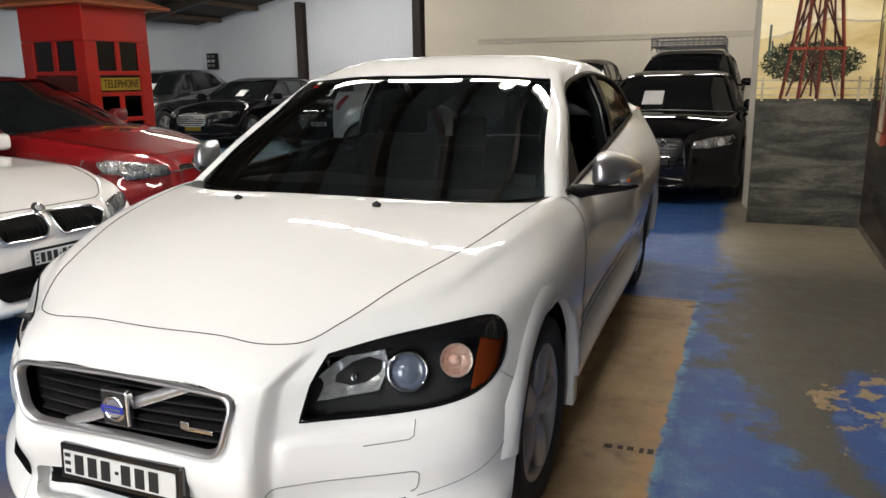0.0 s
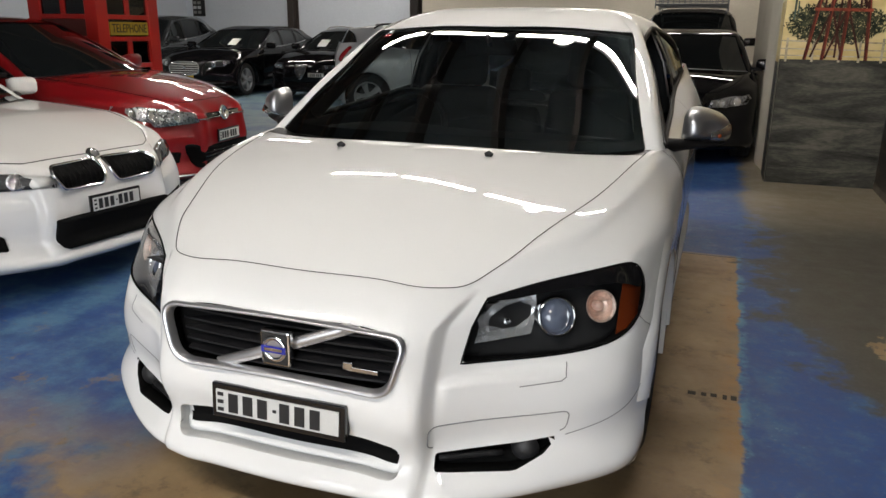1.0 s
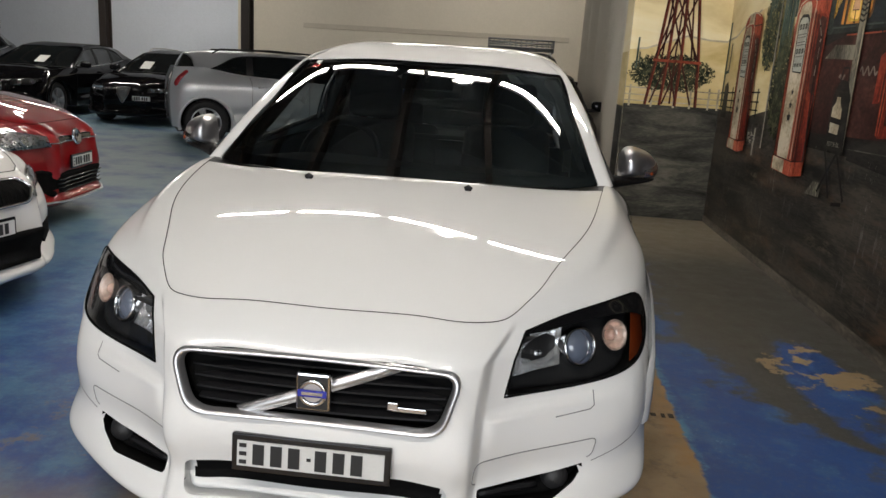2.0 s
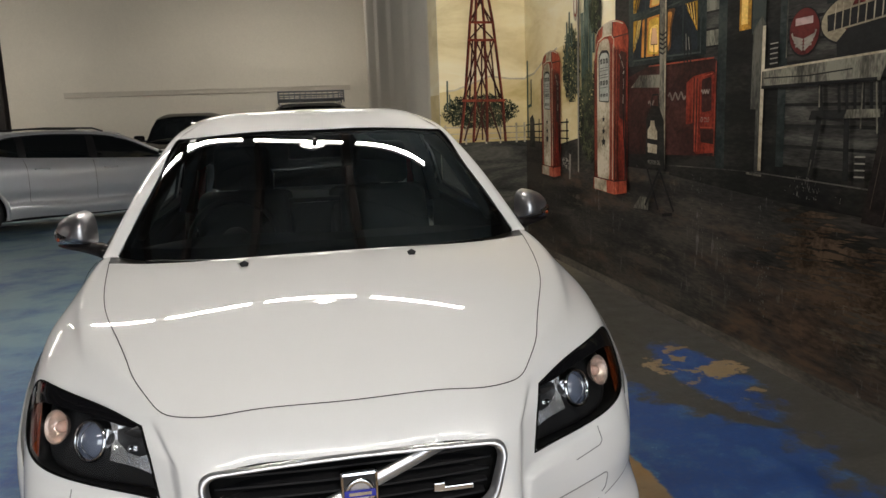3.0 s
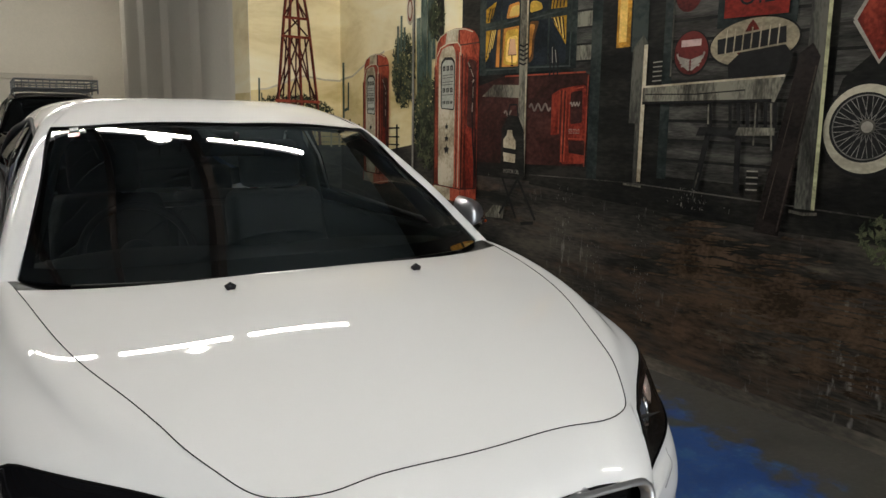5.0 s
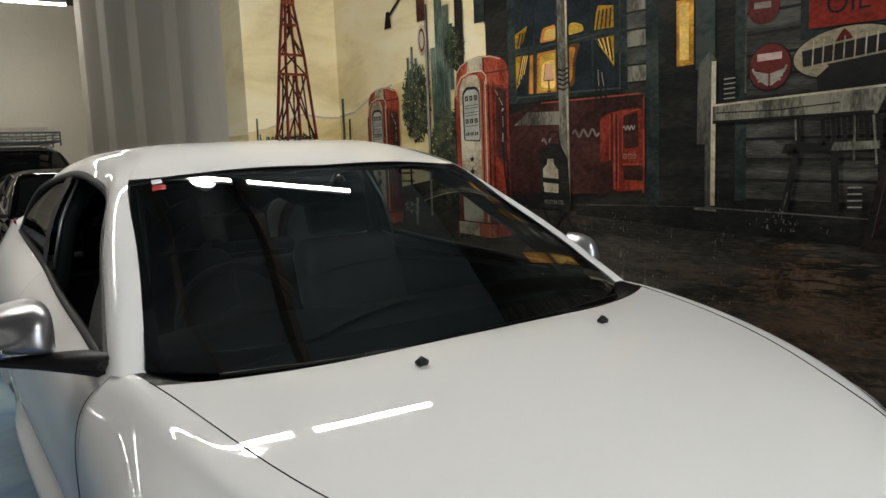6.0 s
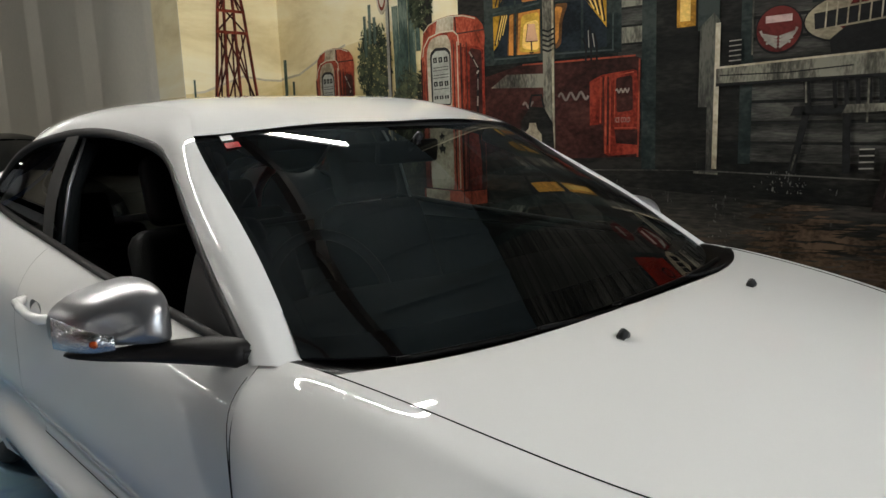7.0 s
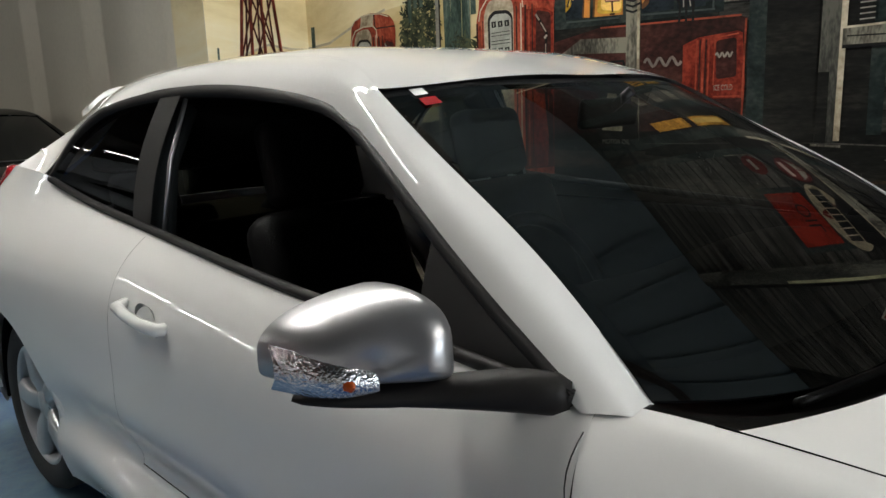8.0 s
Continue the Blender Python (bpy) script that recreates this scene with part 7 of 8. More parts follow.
K_SKY = brush_mat("mural_sky", (0.60, 0.48, 0.25), (0.80, 0.69, 0.42), (0.86, 0.80, 0.60), 0.75, 1.9, 0.30, 0.66, 0.6, grain=0.05)
K_SAND = brush_mat("mural_sand", (0.48, 0.36, 0.14), (0.68, 0.55, 0.28), (0.78, 0.67, 0.40), 0.9, 2.2, 0.30, 0.68, grain=0.08)
K_GROUND = ground_paint()
K_GREY = brush_mat("mural_grey_dirt", (0.014, 0.014, 0.012), (0.046, 0.045, 0.038), (0.115, 0.108, 0.088), 1.5, 7.0, 0.34, 0.68, 0.5, grain=0.22)
K_UPSTAND = brush_mat("mural_bottom_band", (0.05, 0.045, 0.04), (0.09, 0.08, 0.065), (0.14, 0.12, 0.095), 1.2, 4.0)
K_BOARD = brush_mat("mural_weatherboard", (0.008, 0.008, 0.007), (0.034, 0.033, 0.029), (0.090, 0.087, 0.076), 1.4, 10.0, 0.34, 0.68, grain=0.30)
K_DARK = brush_mat("mural_darkness", (0.003, 0.003, 0.003), (0.008, 0.008, 0.007), (0.022, 0.020, 0.017), 1.2, 4.5)
K_TEAL = brush_mat("mural_teal_frame", (0.006, 0.009, 0.009), (0.014, 0.021, 0.020), (0.036, 0.045, 0.040), 2.0, 3.0)
K_POST = brush_mat("mural_post", (0.025, 0.024, 0.019), (0.085, 0.080, 0.063), (0.21, 0.20, 0.155), 6.0, 2.2, 0.36, 0.64)
K_POST_DARK = brush_mat("mural_post_shaded", (0.014, 0.014, 0.012), (0.040, 0.040, 0.034), (0.10, 0.098, 0.080), 7.0, 2.0, 0.36, 0.66)
K_CREAM = brush_mat("mural_cream", (0.20, 0.165, 0.11), (0.40, 0.345, 0.245), (0.56, 0.50, 0.38), 3.0, 3.0)
K_ORANGE = brush_mat("mural_orange_red", (0.12, 0.020, 0.010), (0.30, 0.052, 0.026), (0.46, 0.125, 0.068), 4.0, 2.5)
K_RED = brush_mat("mural_red", (0.045, 0.005, 0.003), (0.13, 0.014, 0.008), (0.26, 0.040, 0.020), 3.0, 3.0)
K_MAROON = brush_mat("mural_maroon", (0.012, 0.005, 0.004), (0.034, 0.011, 0.009), (0.070, 0.026, 0.020), 2.0, 3.0)
K_LEAF = brush_mat("mural_leaf", (0.006, 0.009, 0.006), (0.025, 0.032, 0.018), (0.09, 0.095, 0.05), 14.0, 14.0, 0.38, 0.64)
K_CACTUS = brush_mat("mural_cactus", (0.014, 0.025, 0.02), (0.05, 0.075, 0.06), (0.15, 0.18, 0.14), 7.0, 2.0)
K_TOWER = tone(0.085, 0.020, 0.013, 0.5)
K_GLOW = tone(0.55, 0.27, 0.035, 0.5)
K_GLOW2 = tone(0.75, 0.50, 0.14, 0.25)
K_CURTAIN = tone(0.32, 0.17, 0.015, 0.5)
K_CHALK = tone(0.24, 0.225, 0.19, 0.25)
K_DIAL = tone(0.33, 0.34, 0.30, 0.2)
K_LINE = tone(0.010, 0.010, 0.010, 0.3)
K_RUST = tone(0.20, 0.042, 0.022, 0.45)
K_NIGHT = tone(0.010, 0.014, 0.018, 0.5)
K_SNOW = tone(0.50, 0.44, 0.32, 0.15)

mural = thing("mural", pose(0, 0, 0), "painted mural of an old desert petrol station", "mural")


class Flat:
    """One painted wall: places are given along the wall and up."""

    def __init__(self, side):
        self.side = side

    def at(self, s, z, layer):
        d = 0.003 + 0.0016 * layer
        if self.side == "side":
            return Vector((MURAL_X - d, s, z))
        if self.side == "end":
            return Vector((s, END_Y - d, z))
        return Vector((SIDE_X - d, s, z))

    def shape(self, name, outline, layer, material, label=""):
        bm = bmesh.new()
        f = bm.faces.new([bm.verts.new(self.at(s, z, layer)) for s, z in outline])
        bmesh.ops.triangulate(bm, faces=[f])
        bm.normal_update()
        return part(name, bm, material, mural, label, smooth=False)

    def rect(self, name, s0, s1, z0, z1, layer, material, label="", lean=0.0):
        return self.shape(name, [(s0, z0), (s1, z0), (s1 + lean, z1), (s0 + lean, z1)], layer, material, label)

    def oval(self, name, s, z, rs, rz, layer, material, label="", n=36, tilt=0.0):
        c, q = math.cos(tilt), math.sin(tilt)
        return self.shape(name, [(s + rs * math.cos(a) * c - rz * math.sin(a) * q, z + rs * math.cos(a) * q + rz * math.sin(a) * c) for a in np.linspace(0, 2 * math.pi, n, endpoint=False)], layer, material, label)

    def strokes(self, name, lines, width, layer, material, label=""):
        """Painted lines of one colour, each a mesh of its own."""
        for k, pts in enumerate(lines):
            w = (width[k] if isinstance(width, (list, tuple)) else width) / 2
            bm = bmesh.new()
            lay = layer + 0.04 * (k % 9)
            rows = []
            for i, (s, z) in enumerate(pts):
                (a0, b0), (a1, b1) = pts[max(i - 1, 0)], pts[min(i + 1, len(pts) - 1)]
                d = math.hypot(a1 - a0, b1 - b0) + 1e-9
                ns, nz = -(b1 - b0) / d * w, (a1 - a0) / d * w
                rows.append([bm.verts.new(self.at(s + ns, z + nz, lay)), bm.verts.new(self.at(s - ns, z - nz, lay))])
            for A, B in zip(rows, rows[1:]):
                bm.faces.new((A[0], B[0], B[1], A[1]))
            part(name, bm, material, mural, label if k == 0 else "", smooth=False)

    def foliage(self, name, s, z, rs, rz, layer, material, count, size, seed, label=""):
        """A painted bush of many small leaf dabs with a ragged edge."""
        rnd = random.Random(seed)
        bm = bmesh.new()
        for k in range(count):
            a, r = rnd.uniform(0, 2 * math.pi), math.sqrt(rnd.random()) * (0.85 + 0.3 * rnd.random())
            cs, cz, t, e = s + rs * r * math.cos(a), z + rz * r * math.sin(a), rnd.uniform(0, math.pi), size * rnd.uniform(0.6, 1.4)
            lay = layer + 0.9 * k / count
            pts = [(cs + e * math.cos(t + q) * m_, cz + e * math.sin(t + q) * m_) for q, m_ in ((0, 1.3), (1.3, 0.45), (math.pi, 1.2), (4.4, 0.5))]
            bm.faces.new([bm.verts.new(self.at(p, q, lay)) for p, q in pts])
        return tagged(part(name, bm, material, mural, label, smooth=False), kind="stuff")

    def words(self, name, body, s, z, size, layer, material, squeeze=1.0, tilt=0.0):
        bm = text_mesh(body, size, 0.0)
        c, q = math.cos(tilt), math.sin(tilt)
        for v in bm.verts:
            x, y = v.co.x * squeeze, v.co.y
            x, y = x * c - y * q, x * q + y * c
            v.co = self.at(s - x, z + y, layer) if self.side == "side" else self.at(s + x, z + y, layer)
        return part(name, bm, material, mural, smooth=False)


MS, ME, MP = Flat("side"), Flat("end"), Flat("return")
TOP = 3.63

# sky, sand and ground
for W_, a, b in ((ME, SIDE_X, MURAL_X), (MP, END_Y, END_Y + 0.5), (MS, 3.9, END_Y)):
    W_.rect("painted_sky", a, b, 1.5, TOP, 0, K_SKY, "hazy yellow sky")
ME.shape("painted_hill", [(SIDE_X, 1.1), (MURAL_X, 1.1), (MURAL_X, 1.80), (2.22, 1.80), (2.0, 1.83), (1.80, 1.76), (1.62, 1.70), (SIDE_X, 1.68)], 1, K_SAND, "pale sand hill")
ME.strokes("hill_crest", [[(1.52, 1.69), (1.62, 1.70), (1.80, 1.765), (2.0, 1.835), (2.22, 1.805), (MURAL_X, 1.80)]], 0.018, 2, K_SNOW)
MP.rect("painted_hill", END_Y, END_Y + 0.5, 1.1, 1.66, 1, K_SAND)
MS.shape("painted_hill", [(4.2, 1.0), (END_Y, 1.0), (END_Y, 1.81), (6.0, 1.83), (5.7, 1.93), (5.3, 2.02), (4.9, 2.06), (4.2, 2.10)], 1, K_SAND)
MS.strokes("hill_crest", [[(END_Y, 1.81), (6.0, 1.835), (5.7, 1.935), (5.3, 2.025)]], 0.02, 2, K_SNOW)
ME.rect("painted_ground", SIDE_X, MURAL_X, 0.0, 1.15, 3, K_GREY, "dark grey dirt ground")
MP.rect("painted_ground", END_Y, END_Y + 0.5, 0.0, 1.12, 3, K_GREY)
MS.shape("painted_ground", [(FRONT_Y, 0.02), (END_Y, 0.02), (END_Y, 1.15), (5.2, 1.14), (4.6, 1.22), (3.9, 1.18), (2.8, 1.08), (FRONT_Y, 1.02)], 3, K_GROUND, "dark wet ground with brown streaks")
ME.strokes("fence", [[(SIDE_X, 1.315), (MURAL_X, 1.30)], [(SIDE_X, 1.245), (MURAL_X, 1.235)], [(SIDE_X, 1.185), (MURAL_X, 1.18)]] + [[(x, 1.13), (x, 1.34)] for x in (1.50, 1.72, 1.94, 2.10, 2.28, 2.37)], [0.012, 0.010, 0.010] + [0.02] * 6, 4, K_CREAM, "pale rail fence")
ME.foliage("painted_tree", 1.88, 1.47, 0.38, 0.17, 5, K_LEAF, 2600, 0.013, 3, "round dark tree")
MS.strokes("fence", [[(5.0, 1.34), (END_Y, 1.31)], [(5.0, 1.26), (END_Y, 1.24)], [(5.0, 1.19), (END_Y, 1.18)]] + [[(s, 1.13), (s, 1.37)] for s in (6.1, 5.85, 5.05)], [0.014, 0.012, 0.012] + [0.03] * 3, 4, K_LINE)

# red lattice tower
legs = [[(1.655, 1.15), (1.72, 1.59), (1.80, 2.39), (1.865, 2.90)], [(2.155, 1.15), (2.13, 1.59), (2.045, 2.39), (1.955, 2.90)], [(1.80, 1.15), (1.83, 1.59), (1.86, 2.39), (1.89, 2.90)], [(1.95, 1.15), (1.96, 1.59), (1.95, 2.39), (1.92, 2.90)]]
bars = [[(1.69, 1.59), (2.16, 1.58)], [(1.77, 2.21), (2.07, 2.205)], [(1.79, 2.39), (2.05, 2.385)], [(1.83, 2.66), (2.00, 2.66)], [(1.85, 2.86), (1.98, 2.86)]]
cross = [[(1.72, 1.60), (1.95, 2.20)], [(2.12, 1.60), (1.86, 2.20)], [(1.83, 1.60), (2.05, 2.20)], [(1.98, 1.60), (1.79, 2.20)], [(1.79, 2.22), (1.95, 2.38)], [(2.04, 2.22), (1.88, 2.38)], [(1.80, 2.40), (1.95, 2.65)], [(2.03, 2.40), (1.88, 2.65)], [(1.84, 2.67), (1.95, 2.86)], [(1.99, 2.67), (1.88, 2.86)], [(1.82, 1.16), (1.95, 1.58)], [(1.96, 1.16), (1.84, 1.58)]]
cross += [[(1.70, 1.60), (1.88, 2.20)], [(2.10, 1.60), (1.93, 2.20)], [(1.77, 1.60), (1.82, 2.20)], [(2.06, 1.60), (2.01, 2.20)], [(1.90, 1.60), (1.92, 2.20)], [(1.70, 1.17), (1.83, 1.58)], [(2.10, 1.17), (1.97, 1.58)], [(1.90, 1.17), (1.90, 1.58)], [(1.83, 2.40), (1.92, 2.65)], [(2.0, 2.40), (1.90, 2.65)], [(1.91, 2.66), (1.92, 2.86)]]
ME.strokes("tower_brace", cross, 0.017, 8, tone(0.045, 0.014, 0.010, 0.5))
ME.strokes("tower_leg", legs, 0.030, 7, K_TOWER, "rust red lattice tower")
ME.strokes("tower_bar", bars, 0.026, 9, K_RUST)
ME.strokes("tower_leg_light", [[(s + 0.008, z) for s, z in p] for p in legs], 0.008, 9, K_RUST)
ME.strokes("tower_head", [[(1.78, 2.95), (1.98, 2.88)], [(1.86, 2.90), (1.91, 3.25), (1.96, 2.90)], [(1.80, 3.1), (2.05, 3.1)]], 0.02, 9, K_TOWER)
ME.strokes("small_cactus", [[(1.53, 1.50), (1.535, 1.80)], [(1.56, 1.55), (1.555, 1.66)]], [0.018, 0.012], 6, K_CACTUS)
MS.strokes("small_cactus", [[(6.22, 1.18), (6.21, 1.98)], [(6.10, 1.50), (6.09, 1.78)], [(6.20, 1.50), (6.10, 1.52)]], [0.05, 0.035, 0.03], 5, K_CACTUS, "slender cactus")
MS.shape("painted_stump", [(6.16, 1.08), (5.98, 1.08), (6.0, 1.36), (6.05, 1.42), (6.14, 1.38)], 6, K_GREY)

# bushes and the large cactus
MS.foliage("painted_bush", 4.92, 1.84, 0.20, 0.30, 5, K_LEAF, 1300, 0.018, 5, "dark leafy bush")
MS.strokes("cactus_spike", [[(5.02, 1.9), (5.02, 2.22)], [(4.96, 2.0), (4.955, 2.30)], [(4.90, 2.0), (4.90, 2.20)]], 0.035, 6.5, K_CACTUS)
MS.strokes("large_cactus", [[(4.56, 1.3), (4.56, 2.75)], [(4.47, 1.6), (4.46, 2.55)], [(4.64, 1.55), (4.65, 2.25)], [(4.40, 1.9), (4.40, 2.4)]], [0.10, 0.075, 0.07, 0.05], 7, K_CACTUS, "tall grey-green cactus")
MS.foliage("painted_bush", 4.50, 1.40, 0.22, 0.36, 7.5, K_LEAF, 1500, 0.020, 9)
MS.foliage("painted_bush_shade", 4.46, 1.28, 0.20, 0.24, 7.2, K_DARK, 700, 0.028, 10)
MS.foliage("painted_bush", 4.36, 2.20, 0.12, 0.15, 7.5, K_LEAF, 420, 0.018, 12)
MS.strokes("sign_pole", [[(4.745, 0.90), (4.735, 2.60)]], 0.035, 9, K_CHALK, "white sign pole")
MS.strokes("sign_pole_shade", [[(4.722, 0.90), (4.712, 2.60)]], 0.014, 9.5, K_LINE)
MS.oval("pole_sign", 4.79, 2.33, 0.062, 0.125, 10, K_CREAM, "oval sign in cream and rust")
MS.oval("pole_sign_ring", 4.79, 2.33, 0.045, 0.095, 10.6, K_RUST)
MS.oval("pole_sign_face", 4.79, 2.33, 0.030, 0.07, 11.2, K_CREAM)
MS.rect("pole_sign_upper", 4.73, 4.85, 2.48, 2.72, 10, K_MAROON)
MS.strokes("lamp_arm", [[(4.80, 2.72), (5.05, 2.74), (5.28, 2.60)]], 0.03, 10, K_LINE)
MS.shape("arm_lamp", [(5.36, 2.50), (5.24, 2.50), (5.27, 2.64), (5.32, 2.64)], 10.5, K_DARK)
MS.foliage("ground_tufts", 5.05, 0.96, 0.12, 0.05, 6, K_CHALK, 24, 0.018, 21)
MS.strokes("ground_cone", [[(4.98, 0.82), (4.965, 1.05)]], 0.035, 6, K_CHALK)


def fuel_pump(s_left, w, z0, h):
    """A painted petrol pump in three-quarter view: cream face in a red frame, red side with a hose, rounded head."""
    X = lambda t: s_left - w * t
    Z = lambda t: z0 + h * t
    P2 = lambda pts: [(X(t), Z(q)) for t, q in pts]
    lay = 11
    MS.shape("pump_body", P2(rounded([(0.0, 0.05), (1.0, 0.05), (1.01, 0.80), (1.03, 0.87), (1.0, 0.93), (0.90, 0.970), (0.72, 0.992), (0.50, 1.0), (0.28, 0.99), (0.13, 0.962), (0.05, 0.92), (0.04, 0.86), (0.0, 0.80)], 0.03, 4)), lay, K_ORANGE, "weathered red petrol pump")
    MS.shape("pump_side", P2([(0.64, 0.06), (1.0, 0.06), (1.005, 0.80), (0.76, 0.86), (0.64, 0.87)]), lay + 1, K_RED, "shaded red pump side")
    MS.shape("pump_niche", P2(rounded([(0.78, 0.44), (0.97, 0.42), (0.98, 0.80), (0.80, 0.82)], 0.03, 3)), lay + 1.6, K_MAROON)
    MS.shape("pump_side_shade", P2([(0.93, 0.06), (1.0, 0.06), (1.0, 0.42), (0.95, 0.44)]), lay + 1.6, K_MAROON)
    MS.shape("pump_head_side", P2(rounded([(0.60, 0.83), (1.0, 0.825), (1.025, 0.87), (0.995, 0.928), (0.90, 0.967), (0.76, 0.984), (0.60, 0.993)], 0.03, 4)), lay + 2.2, K_ORANGE)
    MS.strokes("pump_head_line", [P2([(0.60, 0.90), (1.03, 0.90)]), P2([(0.585, 0.995), (0.60, 0.90), (0.60, 0.83)])], [0.010, 0.014], lay + 2.8, K_MAROON)
    MS.shape("pump_cap_stripe", P2([(0.26, 0.905), (0.56, 0.91), (0.57, 0.994), (0.45, 0.994), (0.30, 0.984)]), lay + 2.2, K_CREAM, "cream stripe over the head")
    MS.shape("pump_face_frame", P2(rounded([(0.01, 0.06), (0.615, 0.06), (0.63, 0.88), (0.56, 0.915), (0.34, 0.917), (0.15, 0.90), (0.04, 0.84)], 0.05, 4)), lay + 3, K_ORANGE)
    MS.shape("pump_face", P2(rounded([(0.12, 0.07), (0.50, 0.07), (0.515, 0.86), (0.46, 0.902), (0.33, 0.905), (0.18, 0.888), (0.115, 0.83)], 0.05, 4)), lay + 3.6, K_CREAM, "cream pump face")
    MS.strokes("pump_highlight", [P2([(0.045, 0.80), (0.07, 0.85), (0.16, 0.90), (0.34, 0.92), (0.56, 0.918), (0.63, 0.89), (0.64, 0.84)]), P2([(0.075, 0.93), (0.16, 0.965), (0.30, 0.985), (0.50, 0.994), (0.72, 0.986), (0.90, 0.962)]), P2([(0.60, 0.08), (0.615, 0.86)])], [0.010, 0.008, 0.010], lay + 4.2, K_SNOW)
    MS.strokes("pump_rib", [P2([(t, 0.07), (t + 0.012, 0.85)]) for t in (0.545, 0.66, 0.745)] + [P2([(0.015, 0.08), (0.02, 0.79)]), P2([(0.10, 0.08), (0.10, 0.80)])], [0.012, 0.016, 0.010, 0.016, 0.007], lay + 4.2, K_MAROON)
    MS.strokes("pump_rib_light", [P2([(0.70, 0.08), (0.715, 0.84)]), P2([(0.055, 0.10), (0.06, 0.78)])], [0.014, 0.016], lay + 4.8, K_RUST)
    MS.shape("pump_dial_edge", P2(rounded([(0.175, 0.54), (0.50, 0.53), (0.51, 0.81), (0.44, 0.838), (0.26, 0.842), (0.17, 0.815)], 0.03, 4)), lay + 4.4, K_LINE)
    MS.shape("pump_dial", P2(rounded([(0.20, 0.545), (0.485, 0.538), (0.49, 0.80), (0.43, 0.822), (0.27, 0.825), (0.20, 0.80)], 0.02, 4)), lay + 5, K_DIAL, "pale pump dial")
    MS.strokes("pump_dial_line", [P2([(0.215, q), (0.47, q + 0.003)]) for q in (0.735, 0.72, 0.695, 0.68, 0.62)], 0.005, lay + 5.4, K_GREY)
    MS.strokes("pump_figure", [P2([(0.225 + 0.088 * k, q), (0.285 + 0.088 * k, q + 0.002)]) for q, c in ((0.775, 3), (0.648, 3), (0.575, 3)) for k in range(c)], [0.038] * 3 + [0.034] * 3 + [0.024] * 3, lay + 5.6, K_LINE)
    MS.strokes("pump_figure_light", [P2([(0.255 + 0.088 * k, q - 0.008), (0.255 + 0.088 * k, q + 0.008)]) for q in (0.775, 0.648, 0.575) for k in range(3)], 0.008, lay + 6.2, K_DIAL)
    for q, a in ((0.435, 0.030), (0.365, 0.034), (0.300, 0.046)):
        MS.shape("pump_emblem", [(X(0.325) + a * c_, Z(q) + a * r_) for c_, r_ in ((0, 1), (0.25, 0.3), (0.8, 0.2), (0.3, -0.2), (0.4, -0.9), (0, -0.45), (-0.4, -0.9), (-0.3, -0.2), (-0.8, 0.2), (-0.25, 0.3))], lay + 5, K_LINE)
    MS.strokes("pump_hose", [P2([(0.80, 0.80), (0.86, 0.76), (0.93, 0.71), (0.915, 0.62), (0.904, 0.51), (0.93, 0.34), (0.98, 0.16)])], 0.020, lay + 4, K_LINE)
    MS.strokes("pump_hose_light", [P2([(0.80, 0.80), (0.845, 0.77)]), P2([(0.86, 0.76), (0.925, 0.715)]), P2([(0.935, 0.70), (0.905, 0.685)]), P2([(0.92, 0.66), (0.917, 0.60)]), P2([(0.912, 0.57), (0.906, 0.52)])], [0.012, 0.008, 0.014, 0.006, 0.012], lay + 4.8, K_CHALK)
    MS.shape("pump_foot", P2([(-0.02, 0.0), (0.66, -0.012), (1.01, 0.012), (1.01, 0.085), (0.66, 0.068), (-0.01, 0.078)]), lay + 4.4, K_ORANGE)
    MS.shape("pump_foot_pale", P2([(0.02, 0.002), (0.42, -0.006), (0.42, 0.066), (0.02, 0.072)]), lay + 5, K_CREAM)
    MS.strokes("pump_foot_line", [P2([(-0.01, 0.078), (0.66, 0.068), (1.01, 0.086)]), P2([(0.66, -0.01), (0.66, 0.068)])], 0.008, lay + 5.6, K_MAROON)


fuel_pump(5.72, 0.53, 0.825, 1.19)
fuel_pump(4.37, 0.63, 0.785, 1.325)

# shopfront
MS.shape("painted_shop_dark", [(FRONT_Y, 1.0), (3.98, 1.0), (3.98, TOP), (FRONT_Y, TOP)], 5, K_DARK, "dark timber shopfront")
MS.rect("shop_corner_post", 4.24, 4.34, 1.45, TOP, 8, K_DARK)
MS.rect("shop_corner_light", 3.98, 4.10, 2.35, TOP, 8, K_TEAL)
MS.strokes("shop_rafter", [[(4.7, 2.75), (3.9, 2.66)], [(4.6, 2.9), (3.9, 2.82)]], 0.06, 9, K_MAROON)
for k in range(24):
    z = 1.10 + 0.104 * k
    MS.shape("weatherboard", [(1.06, z), (1.90, z + 0.012), (1.90, z + 0.104), (1.06, z + 0.092)], 6, K_BOARD)
    MS.strokes("board_gap", [[(1.06, z + 0.094), (1.90, z + 0.106)]], 0.010, 7, K_LINE)
for k in range(9):
    z = 1.68 + 0.10 * k
    MS.shape("weatherboard", [(2.52, z), (2.68, z + 0.004), (2.68, z + 0.092), (2.52, z + 0.088)], 6, K_POST if k % 2 else K_BOARD)
for k in range(24):
    z = 1.10 + 0.104 * k
    MS.shape("weatherboard", [(0.30, z), (0.96, z + 0.010), (0.96, z + 0.100), (0.30, z + 0.090)], 6, K_BOARD)

